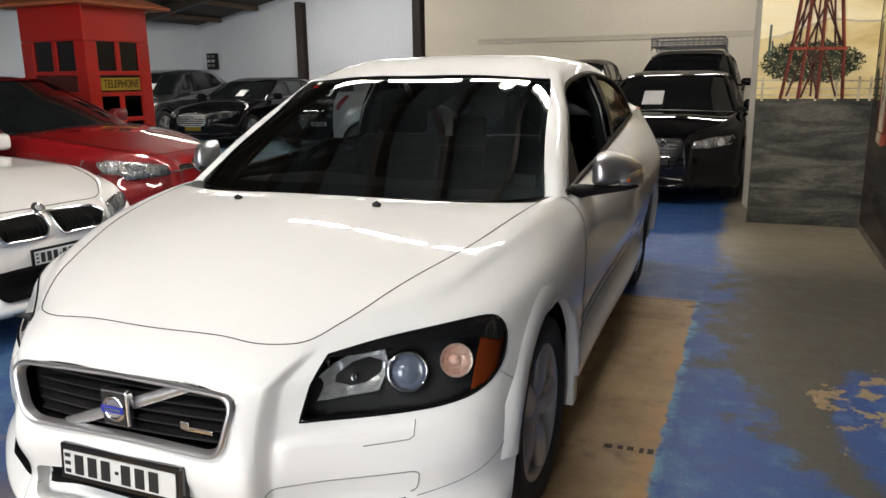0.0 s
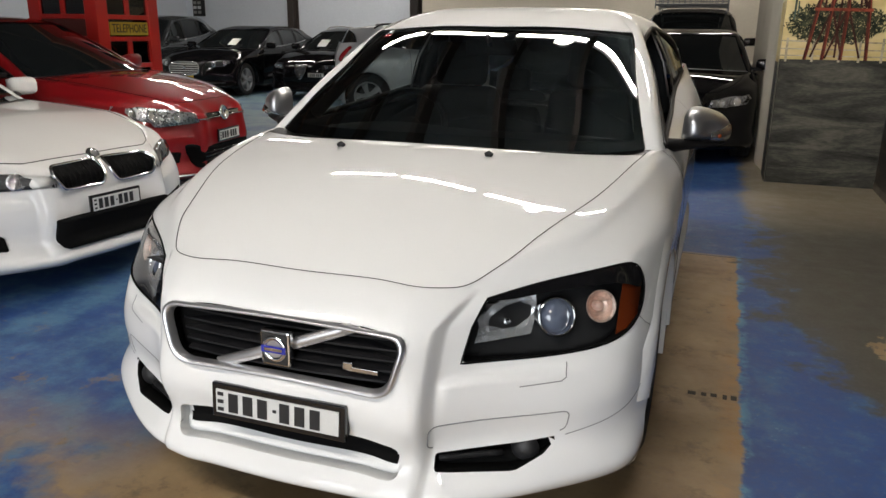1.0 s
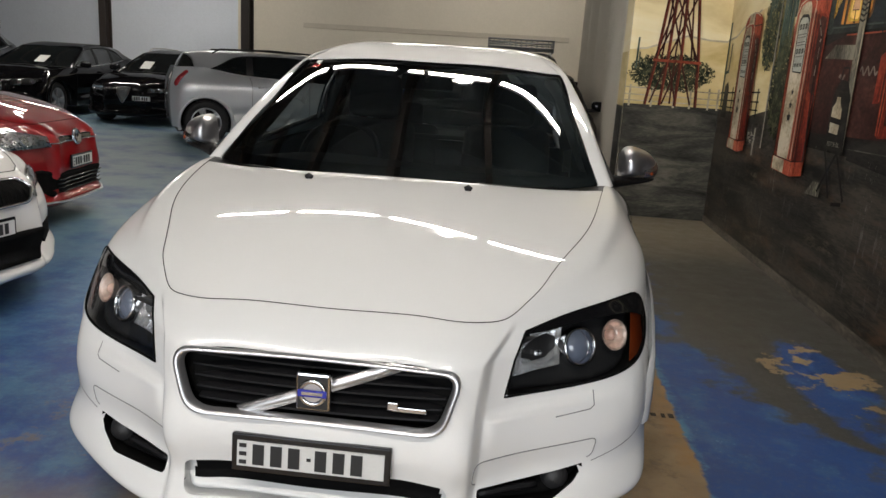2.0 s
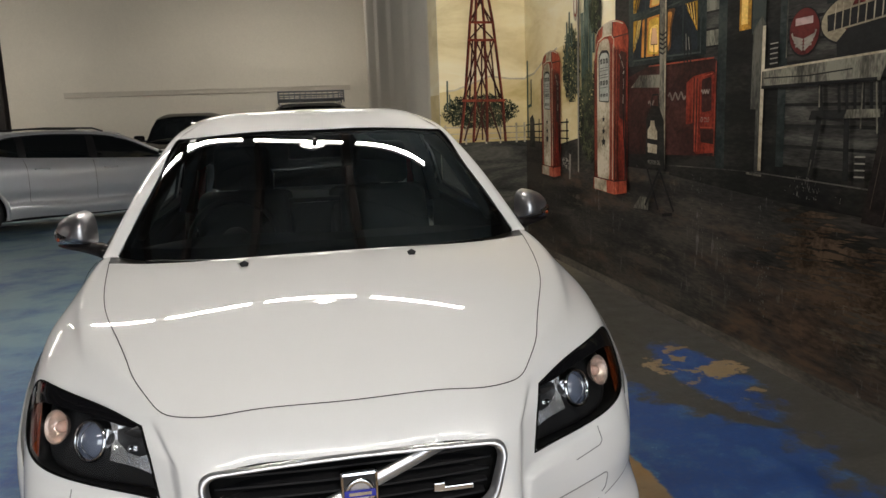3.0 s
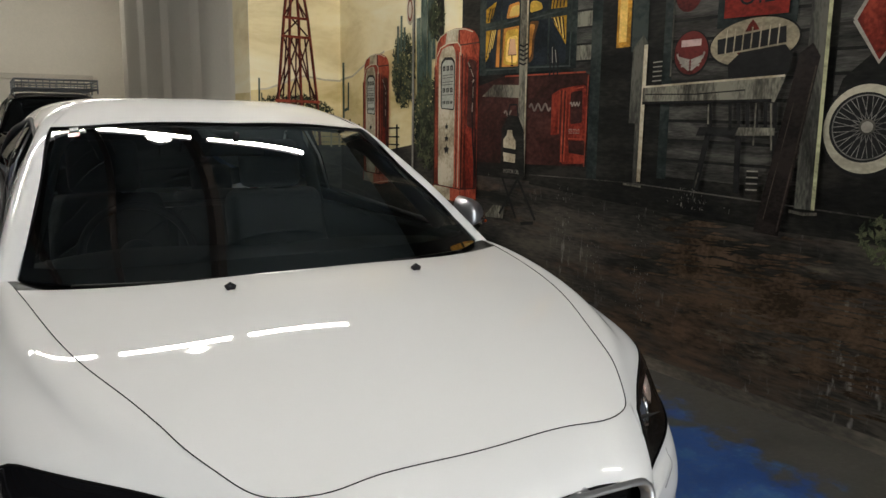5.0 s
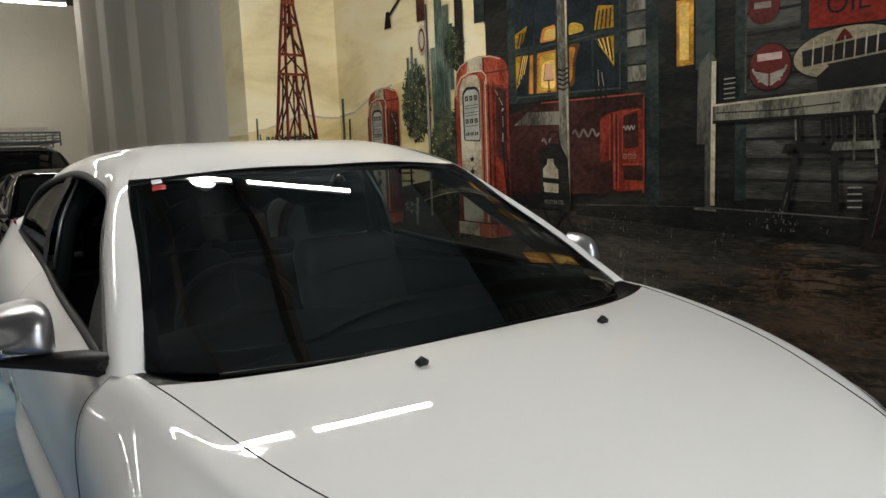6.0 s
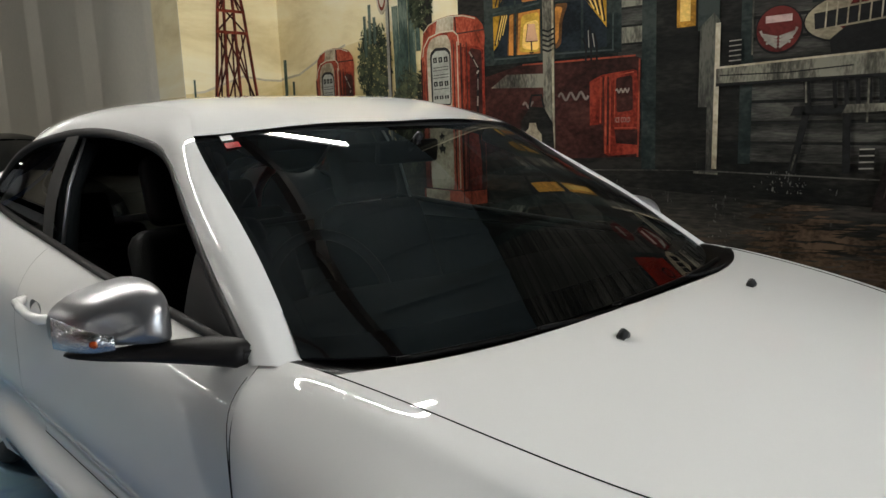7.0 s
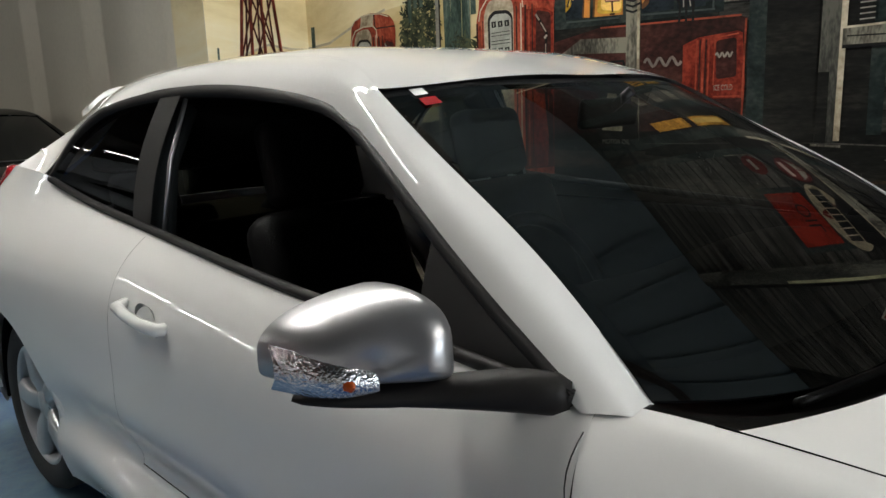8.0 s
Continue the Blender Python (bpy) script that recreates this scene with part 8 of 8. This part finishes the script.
# lit window
K_AMBER = tone(0.42, 0.17, 0.035, 0.35)
K_BROWN = tone(0.10, 0.045, 0.016, 0.4)
K_GOLD = tone(0.50, 0.31, 0.045, 0.3)
MS.rect("window_frame", 2.655, 3.73, 1.735, 2.95, 8, K_TEAL, "dark teal window frame")
for s0, s1, z0, z1 in ((3.25, 3.645, 1.785, 2.05), (2.755, 3.13, 1.775, 2.065), (3.25, 3.645, 2.105, 2.45), (2.755, 3.13, 2.115, 2.45), (2.755, 3.645, 2.52, 2.90)):
    MS.rect("window_pane", s0, s1, z0, z1, 9, K_NIGHT, "dark window pane with warm light inside")
MS.shape("window_glow", rounded([(3.53, 1.785), (3.25, 1.785), (3.25, 2.05), (3.50, 2.05)], 0.02), 9.4, K_BROWN)
MS.shape("window_glow", [(3.515, 1.79), (3.475, 1.785), (3.468, 2.045), (3.50, 2.04)], 9.8, K_AMBER, "warm light in the window")
MS.shape("window_glow", [(3.44, 1.785), (3.25, 1.78), (3.25, 2.05), (3.425, 2.045)], 9.8, K_AMBER)
MS.shape("window_bright", rounded([(3.425, 1.80), (3.255, 1.79), (3.255, 2.035), (3.40, 2.03)], 0.03), 10.2, K_GOLD)
MS.shape("window_bright", rounded([(3.40, 1.82), (3.26, 1.80), (3.26, 1.99), (3.38, 1.98)], 0.035), 10.6, K_GLOW2)
MS.shape("window_glow", rounded([(3.40, 2.11), (3.25, 2.11), (3.25, 2.21), (3.37, 2.20)], 0.02), 9.8, K_AMBER)
MS.shape("window_bright", rounded([(3.37, 2.12), (3.25, 2.12), (3.25, 2.19), (3.34, 2.185)], 0.02), 10.2, K_GLOW2)
MS.shape("window_glow", rounded([(3.13, 1.79), (3.085, 1.82), (3.075, 1.96), (3.03, 2.06), (3.13, 2.065)], 0.02), 9.6, K_BROWN)
MS.shape("window_glow", rounded([(3.13, 1.82), (3.105, 1.85), (3.10, 1.95), (3.07, 2.04), (3.13, 2.05)], 0.02), 10.0, K_AMBER)
MS.shape("window_glow", rounded([(3.13, 2.12), (2.995, 2.13), (3.01, 2.17), (3.08, 2.195), (3.13, 2.19)], 0.02), 10.0, K_GOLD)
MS.shape("curtain", [(3.645, 1.83), (3.61, 1.86), (3.53, 2.05), (3.645, 2.05)], 10.4, K_CURTAIN, "striped yellow curtain")
MS.shape("curtain", [(3.645, 2.105), (3.60, 2.105), (3.54, 2.17), (3.52, 2.24), (3.645, 2.20)], 10.4, K_CURTAIN)
MS.shape("curtain", [(2.755, 1.885), (2.80, 1.94), (2.87, 2.02), (2.905, 2.065), (2.755, 2.065)], 10.4, K_CURTAIN)
MS.shape("curtain", [(2.755, 2.115), (2.91, 2.12), (2.90, 2.19), (2.88, 2.26), (2.755, 2.24)], 10.4, K_CURTAIN)
MS.strokes("curtain_fold", [[(3.63 - 0.028 * k, 1.86 + 0.025 * k), (3.575 - 0.02 * k, 2.045)] for k in range(3)] + [[(3.62 - 0.03 * k, 2.11), (3.59 - 0.03 * k, 2.20)] for k in range(3)] + [[(2.765 + 0.03 * k, 1.92 + 0.035 * k), (2.79 + 0.035 * k, 2.06)] for k in range(4)] + [[(2.785 + 0.035 * k, 2.12), (2.775 + 0.03 * k, 2.23)] for k in range(4)], 0.012, 11.2, K_DARK)
MS.strokes("curtain_light", [[(3.618 - 0.028 * k, 1.87 + 0.025 * k), (3.56 - 0.02 * k, 2.045)] for k in range(3)] + [[(2.778 + 0.03 * k, 1.93 + 0.035 * k), (2.805 + 0.035 * k, 2.06)] for k in range(3)], 0.008, 11.8, K_GLOW2)
MS.strokes("window_bar", [[(3.46, 1.78), (3.445, 2.05)], [(2.925, 1.775), (2.925, 2.45)], [(3.45, 2.1), (3.45, 2.45)]], [0.018, 0.018, 0.016], 12, K_TEAL)
MS.strokes("window_bar_light", [[(3.645, 2.065), (3.25, 2.088)], [(3.13, 2.08), (2.755, 2.10)], [(3.64, 1.772), (3.26, 1.765)], [(3.13, 1.765), (2.70, 1.752)], [(2.71, 1.75), (2.70, 2.6)]], 0.010, 12, tone(0.035, 0.045, 0.042, 0.4))
MS.shape("lamp_shade", [(3.365, 1.865), (3.268, 1.86), (3.29, 1.965), (3.345, 1.97)], 11, tone(0.52, 0.30, 0.19, 0.2), "pink table lamp painted in the window")
MS.strokes("lamp_base", [[(3.365, 1.862), (3.268, 1.857)], [(3.365, 1.865), (3.345, 1.97)], [(3.32, 1.86), (3.316, 1.80)], [(3.335, 1.79), (3.30, 1.788)]], [0.006, 0.005, 0.012, 0.010], 11.8, K_MAROON)
MS.strokes("window_clutter", [[(2.82, 1.70), (2.82, 1.80), (2.84, 1.86)], [(2.86, 1.70), (2.86, 1.78), (2.87, 1.90)], [(2.90, 1.70), (2.895, 1.79), (2.92, 1.84)]], 0.014, 13, K_LINE)
MS.strokes("window_clutter_light", [[(2.835, 1.78), (2.85, 1.86)], [(2.875, 1.78), (2.88, 1.88)]], 0.006, 13.6, K_CHALK)

# front posts, cooler and boards
MS.shape("drinks_cooler", [(3.74, 1.10), (2.55, 1.13), (2.53, 1.69), (2.58, 1.712), (3.40, 1.722), (3.74, 1.66)], 8, K_MAROON, "dark red drinks cooler")
MS.strokes("cooler_edge", [[(2.56, 1.708), (3.40, 1.718)], [(2.545, 1.13), (2.535, 1.69)]], 0.010, 9, K_RUST)
MS.shape("cooler_front", [(2.877, 1.318), (2.782, 1.325), (2.775, 1.15), (2.74, 1.135), (2.54, 1.15), (2.53, 1.37), (2.55, 1.62), (2.575, 1.632), (2.79, 1.614), (2.877, 1.58)], 9, K_RED, "bright red cooler door")
MS.shape("cooler_panel", rounded([(2.575, 1.40), (2.685, 1.39), (2.69, 1.59), (2.58, 1.60)], 0.02), 10, K_MAROON)
MS.shape("cooler_low", [(2.545, 1.20), (2.69, 1.21), (2.70, 1.29), (2.545, 1.29)], 10, K_MAROON)
MS.strokes("cooler_panel_edge", [[(2.70, 1.30), (2.555, 1.30)], [(2.70, 1.36), (2.695, 1.605), (2.57, 1.618)]], 0.007, 10.6, K_ORANGE)
MS.strokes("cooler_rib", [[(2.80, 1.33), (2.795, 1.60)], [(2.765, 1.15), (2.76, 1.61)], [(2.735, 1.15), (2.728, 1.612)]], [0.010, 0.014, 0.010], 10, K_ORANGE)
MS.strokes("cooler_rib_dark", [[(2.782, 1.20), (2.778, 1.60)], [(2.748, 1.20), (2.744, 1.60)]], 0.010, 10.5, K_MAROON)
MS.words("cooler_lettering", "ICE COLD", 2.645, 1.345, 0.042, 11, K_CHALK, 0.55)
MS.strokes("cooler_script", [[(2.69 - 0.004 * k, 1.515 + 0.012 * math.sin(k * 0.9)) for k in range(24)]], 0.010, 11, K_CHALK)
MS.strokes("cooler_script", [[(3.11 - 0.009 * k, 1.50 + 0.022 * math.sin(k * 0.75)) for k in range(26)], [(3.40 - 0.008 * k, 1.46 + 0.018 * math.sin(k * 0.75)) for k in range(12)]], 0.016, 10, tone(0.17, 0.15, 0.13, 0.3), "plain pale wave in place of the brand script")
MS.shape("bench_board", [(3.68, 1.585), (3.184, 1.564), (3.186, 1.651), (3.537, 1.665)], 10, K_POST)
MS.rect("front_post", 3.135, 3.225, 1.02, TOP, 14, K_POST, "pale weathered timber post")
MS.strokes("front_post_light", [[(3.145, 1.02), (3.145, TOP)]], 0.016, 15, K_CREAM)
MS.strokes("front_post_band", [[(3.225, 1.80 + 0.03 * k), (3.18, 1.785 + 0.03 * k), (3.135, 1.80 + 0.03 * k)] for k in range(5)], 0.012, 15, K_LINE)
MS.shape("sandwich_board", [(3.42, 1.02), (3.13, 1.00), (3.15, 1.34), (3.22, 1.44), (3.33, 1.45), (3.41, 1.36)], 16, K_DARK, "black sandwich board with a cream bottle shape")
MS.shape("board_bottle", [(3.385, 1.16), (3.24, 1.15), (3.24, 1.27), (3.28, 1.31), (3.285, 1.345), (3.34, 1.345), (3.345, 1.31), (3.385, 1.28)], 17, K_CREAM)
MS.strokes("board_brand_bar", [[(3.385, 1.205), (3.235, 1.195)], [(3.36, 1.14), (3.25, 1.133)]], 0.034, 17.6, K_LINE)
MS.strokes("board_brand_bar", [[(3.375, 1.145), (3.24, 1.138)]], 0.04, 18.2, K_CREAM)
MS.words("board_lettering", "MOTOR OIL", 3.285, 1.055, 0.040, 17, K_CHALK, 0.85)
MS.strokes("board_stand", [[(3.40, 1.02), (3.22, 0.73)], [(3.20, 1.02), (3.42, 0.74)], [(3.20, 1.0), (3.00, 0.74)], [(3.16, 0.70), (3.02, 0.72)]], 0.022, 16, K_LINE)
MS.shape("board_foot", [(3.62, 0.70), (3.38, 0.71), (3.36, 0.80), (3.50, 0.80)], 15, K_POST)
MS.strokes("board_handle", [[(3.34, 1.44), (3.32, 1.52), (3.24, 1.52), (3.22, 1.44)]], 0.016, 16, K_LINE)

# doorway
MS.rect("door_frame", 2.43, 2.52, 1.06, TOP, 9, K_TEAL, "teal painted door frame")
MS.rect("doorway", 2.18, 2.43, 1.06, TOP, 9, K_DARK, "dark doorway")
MS.rect("door_light", 2.195, 2.305, 1.83, 2.18, 10, K_GLOW, "glowing door pane")
MS.rect("door_light_core", 2.225, 2.285, 1.86, 2.16, 11, K_GLOW2)
MS.rect("door_light", 2.195, 2.305, 2.24, 2.6, 10, K_GLOW)
MS.rect("porch_post_upper", 2.06, 2.18, 1.80, TOP, 12, K_TEAL)
MS.shape("porch_post", [(2.175, 1.06), (2.065, 1.06), (2.055, 1.84), (2.09, 1.885), (2.165, 1.82)], 13, K_POST_DARK, "weathered porch post")
MS.strokes("porch_post_edge", [[(2.073, 1.07), (2.065, 1.83)]], 0.028, 14, K_CREAM)
MS.rect("porch_post_shadow", 2.12, 2.172, 1.06, 1.40, 14, K_DARK)
MS.strokes("porch_post_foot", [[(2.19, 1.05), (2.05, 1.045)]], 0.012, 15, K_POST)
MS.rect("wall_strip", 1.88, 1.945, 1.10, TOP, 9, K_TEAL, "teal painted wall strip")
MS.strokes("wall_strip_edge", [[(1.885, 1.65), (1.885, 2.25)]], 0.009, 10, K_POST)
MS.rect("wall_gap", 1.945, 2.06, 1.06, TOP, 8, K_DARK)

# signs
MS.oval("round_sign", 1.755, 1.762, 0.118, 0.118, 9, K_LINE)
MS.oval("round_sign", 1.755, 1.765, 0.110, 0.110, 10, tone(0.080, 0.013, 0.011, 0.4), "round dark red sign with pale wings")
MS.strokes("sign_wing", [[(1.76, 1.725 - 0.016 * k), (1.80 + 0.012 * (3 - k), 1.745 - 0.014 * k), (1.845 - 0.010 * k, 1.765 - 0.022 * k)] for k in range(4)] + [[(1.75, 1.725 - 0.016 * k), (1.71 - 0.012 * (3 - k), 1.745 - 0.014 * k), (1.665 + 0.010 * k, 1.765 - 0.022 * k)] for k in range(4)], 0.013, 11, K_CHALK)
MS.strokes("sign_bar", [[(1.82, 1.815), (1.69, 1.815)]], 0.034, 11, tone(0.40, 0.30, 0.27, 0.2), "plain bar in place of the brand word")
MS.oval("round_sign", 1.79, 2.06, 0.085, 0.085, 10, tone(0.080, 0.013, 0.011, 0.4))
MS.strokes("sign_bar", [[(1.84, 2.07), (1.75, 2.065)]], 0.03, 11, K_CHALK)
MS.oval("oval_sign_edge", 1.385, 1.788, 0.255, 0.120, 10, K_LINE, tilt=-0.05)
MS.oval("oval_sign", 1.385, 1.790, 0.246, 0.112, 11, tone(0.25, 0.215, 0.145, 0.3), "cream oval oil sign with red accents", tilt=-0.05)
MS.strokes("sign_bar", [[(1.585, 1.780), (1.205, 1.812)]], 0.074, 13, K_LINE, "plain dark bar in place of the brand word")
MS.strokes("sign_bar_gap", [[(1.535 - 0.048 * k, 1.745), (1.53 - 0.048 * k, 1.86)] for k in range(7)], 0.007, 14, K_CREAM)
MS.shape("sign_accent", [(1.47, 1.745), (1.31, 1.755), (1.33, 1.725), (1.44, 1.72)], 12.5, K_RED)
MS.shape("sign_accent", [(1.43, 1.84), (1.35, 1.845), (1.37, 1.875), (1.39, 1.895), (1.41, 1.875)], 12.5, K_RED)
MS.shape("oil_sign_frame", [(1.60, 1.87), (1.16, 1.86), (1.15, 2.24), (1.60, 2.25)], 10, K_TEAL)
MS.shape("oil_sign", [(1.555, 1.915), (1.20, 1.905), (1.19, 2.20), (1.555, 2.21)], 15, tone(0.16, 0.013, 0.007, 0.4), "red sign reading oil")
MS.words("oil_lettering", "OIL", 1.375, 2.005, 0.13, 16, K_LINE)

# porch rail, stool and clutter
MS.shape("porch_rail", [(2.07, 1.505), (1.235, 1.505), (1.185, 1.625), (2.07, 1.60)], 16, K_POST, "pale timber rail")
MS.strokes("porch_rail_shade", [[(2.07, 1.512), (1.25, 1.512)], [(2.05, 1.56), (1.7, 1.552), (1.4, 1.565)]], [0.016, 0.006], 17, K_LINE)
MS.strokes("porch_rail_edge", [[(2.07, 1.60), (1.19, 1.624)]], 0.010, 17, K_CREAM)
MS.rect("oil_can", 1.935, 2.00, 1.605, 1.735, 17, K_DARK, "dark oil can")
MS.strokes("can_ring", [[(2.0, 1.63 + 0.025 * k), (1.935, 1.632 + 0.025 * k)] for k in range(5)], 0.006, 18, K_CHALK)
MS.shape("chair_back", [(1.50, 1.62), (1.17, 1.635), (1.16, 1.72), (1.20, 1.765), (1.44, 1.745), (1.51, 1.69)], 18, K_LINE, "black spindle chair")
MS.strokes("chair_spindle", [[(1.48 - 0.05 * k, 1.50), (1.47 - 0.05 * k, 1.37)] for k in range(6)], 0.020, 17, K_LINE)
MS.shape("stool_seat", [(1.68, 1.34), (1.42, 1.345), (1.41, 1.385), (1.66, 1.385)], 17, K_LINE)
MS.shape("stool_cushion", [(1.44, 1.345), (1.22, 1.35), (1.22, 1.385), (1.42, 1.385)], 17.5, K_POST)
MS.strokes("stool_leg", [[(1.60, 1.36), (1.665, 1.06)], [(1.42, 1.36), (1.41, 1.06)], [(1.22, 1.36), (1.20, 1.12)], [(1.61, 1.52), (1.59, 1.35)]], [0.035, 0.035, 0.03, 0.03], 17, K_LINE)
MS.strokes("stool_leg_light", [[(1.645, 1.15), (1.665, 1.07)], [(1.61, 1.50), (1.605, 1.40)], [(1.25, 1.50), (1.23, 1.28)], [(1.33, 1.50), (1.33, 1.30)]], 0.009, 18, K_POST)
MS.rect("oil_can", 1.29, 1.355, 1.06, 1.18, 17, K_DARK)
MS.strokes("can_ring", [[(1.355, 1.085 + 0.03 * k), (1.29, 1.087 + 0.03 * k)] for k in range(4)], 0.007, 18, K_CHALK)
MS.shape("leaning_plank", [(1.29, 0.885), (1.155, 0.88), (1.02, 1.70), (1.06, 1.76), (1.12, 1.72)], 20.6, tone(0.011, 0.008, 0.007, 0.6), "dark plank leaning on the post")
MS.strokes("leaning_plank_light", [[(1.165, 0.90), (1.035, 1.66)], [(1.24, 0.95), (1.13, 1.50)]], [0.008, 0.005], 21.2, tone(0.035, 0.027, 0.021, 0.5))
MS.rect("porch_post", 0.985, 1.085, 1.02, TOP, 19, K_POST_DARK, "tall weathered porch post")
MS.strokes("porch_post_edge", [[(0.993, 1.02), (0.993, 2.6)]], 0.018, 20, tone(0.34, 0.34, 0.20, 0.4))
MS.strokes("porch_post_foot", [[(1.11, 1.005), (1.04, 0.998), (0.97, 1.005)]], 0.014, 20, K_POST)

# old car wheel and diamond sign
MS.shape("old_car_wing", [(0.98, 1.40), (0.92, 1.60), (0.80, 1.70), (0.5, 1.72), (0.2, 1.5), (0.2, 1.05), (0.98, 1.08)], 8, K_DARK)
MS.oval("wheel_tyre", 0.795, 1.385, 0.205, 0.205, 10, K_LINE, "white-walled wire wheel")
MS.oval("wheel_whitewall", 0.80, 1.385, 0.186, 0.188, 11, tone(0.36, 0.33, 0.25, 0.25))
MS.oval("wheel_rim", 0.803, 1.392, 0.156, 0.148, 12, K_LINE)
MS.oval("wheel_rim_line", 0.800, 1.392, 0.146, 0.138, 12.6, tone(0.16, 0.155, 0.14, 0.4))
MS.oval("wheel_well", 0.799, 1.392, 0.141, 0.133, 13.2, K_LINE)
MS.strokes("wheel_spoke", [[(0.788 + 0.02 * math.cos(a + 0.6 * (-1) ** k), 1.394 + 0.02 * math.sin(a + 0.6 * (-1) ** k)), (0.799 + 0.139 * math.cos(a), 1.392 + 0.131 * math.sin(a))] for k, a in enumerate(np.linspace(0, 2 * math.pi, 36, endpoint=False))], 0.0028, 14, tone(0.17, 0.165, 0.15, 0.5))
MS.oval("wheel_hub", 0.788, 1.394, 0.026, 0.024, 15.4, K_CHALK)
MS.oval("wheel_hub_ring", 0.788, 1.394, 0.036, 0.034, 15, K_GREY)
MS.shape("diamond_sign", [(0.89, 1.84), (0.77, 1.66), (0.64, 1.84), (0.77, 2.05)], 10, K_RED, "red diamond sign")
MS.strokes("diamond_sign_edge", [[(0.89, 1.84), (0.77, 1.66), (0.64, 1.84), (0.77, 2.05), (0.89, 1.84)]], 0.018, 11, K_CHALK)
MS.foliage("painted_bush", 0.62, 0.92, 0.16, 0.10, 8, K_LEAF, 120, 0.02, 33)

# boardwalk edge, brown drift and scuffs in the paint
MS.shape("boardwalk", [(3.1, 0.98), (2.2, 0.93), (1.2, 0.90), (FRONT_Y, 0.90), (FRONT_Y, 1.04), (1.2, 1.05), (2.2, 1.075), (3.1, 1.06)], 5.6, K_DARK, "dark boardwalk edge")
MS.strokes("boardwalk_edge", [[(3.1, 1.045), (2.2, 1.060), (1.2, 1.03), (0.3, 1.0)], [(3.7, 0.80), (4.5, 0.86)]], 0.007, 7, tone(0.055, 0.052, 0.045, 0.6))
rnd = random.Random(4)
scuffs = []
for k in range(380):
    s, z = rnd.uniform(0.3, 4.6), rnd.uniform(0.12, 1.02)
    if rnd.random() < 0.8:
        c, spread, low, high = rnd.choice(((2.03, 0.045, 0.20, 0.95), (2.03, 0.03, 0.25, 0.55), (2.72, 0.05, 0.55, 1.0), (2.42, 0.05, 0.35, 0.95), (1.7, 0.07, 0.95, 1.06)))
        s, z = c + rnd.gauss(0, spread), rnd.uniform(low, high)
    scuffs.append([(s, z), (s + rnd.uniform(-0.006, 0.006), z + rnd.uniform(0.003, 0.032) * rnd.random())])
bm = bmesh.new()
for k, ((s0, z0), (s1, z1)) in enumerate(scuffs):
    w = rnd.choice((0.0012, 0.002, 0.003, 0.005))
    bm.faces.new([bm.verts.new(MS.at(p, q, 8 + 0.005 * k)) for p, q in ((s0 - w, z0), (s0 + w, z0 + w), (s1 + w * 0.7, z1), (s1 - w * 0.5, z1 - w))])
tagged(part("paint_scuffs", bm, tone(0.085, 0.082, 0.073, 0.5), mural, "pale chips and scuffs in the paint", smooth=False), kind="stuff")
bm = bmesh.new()
for k in range(700):
    t = rnd.random()
    s, z = 1.80 - 1.55 * t + rnd.gauss(0, 0.10), 0.70 - 0.30 * t + rnd.gauss(0, 0.10 + 0.04 * t)
    if 0.10 < z < 0.90:
        w, e = rnd.uniform(0.02, 0.11), rnd.uniform(0.002, 0.010)
        bm.faces.new([bm.verts.new(MS.at(p, q, 6 + 0.002 * k)) for p, q in ((s - w, z + 0.06 * w), (s - w * 0.3, z - e), (s + w * 0.9, z - 0.1 * w - e * 0.3), (s + w * 0.4, z + e))])
tagged(part("brown_drift", bm, tone(0.052, 0.034, 0.021, 0.6), mural, "brown earth strokes in the dark ground", smooth=False), kind="stuff")
MS.rect("bottom_band", FRONT_Y, END_Y, 0.0, 0.07, 7, K_UPSTAND)
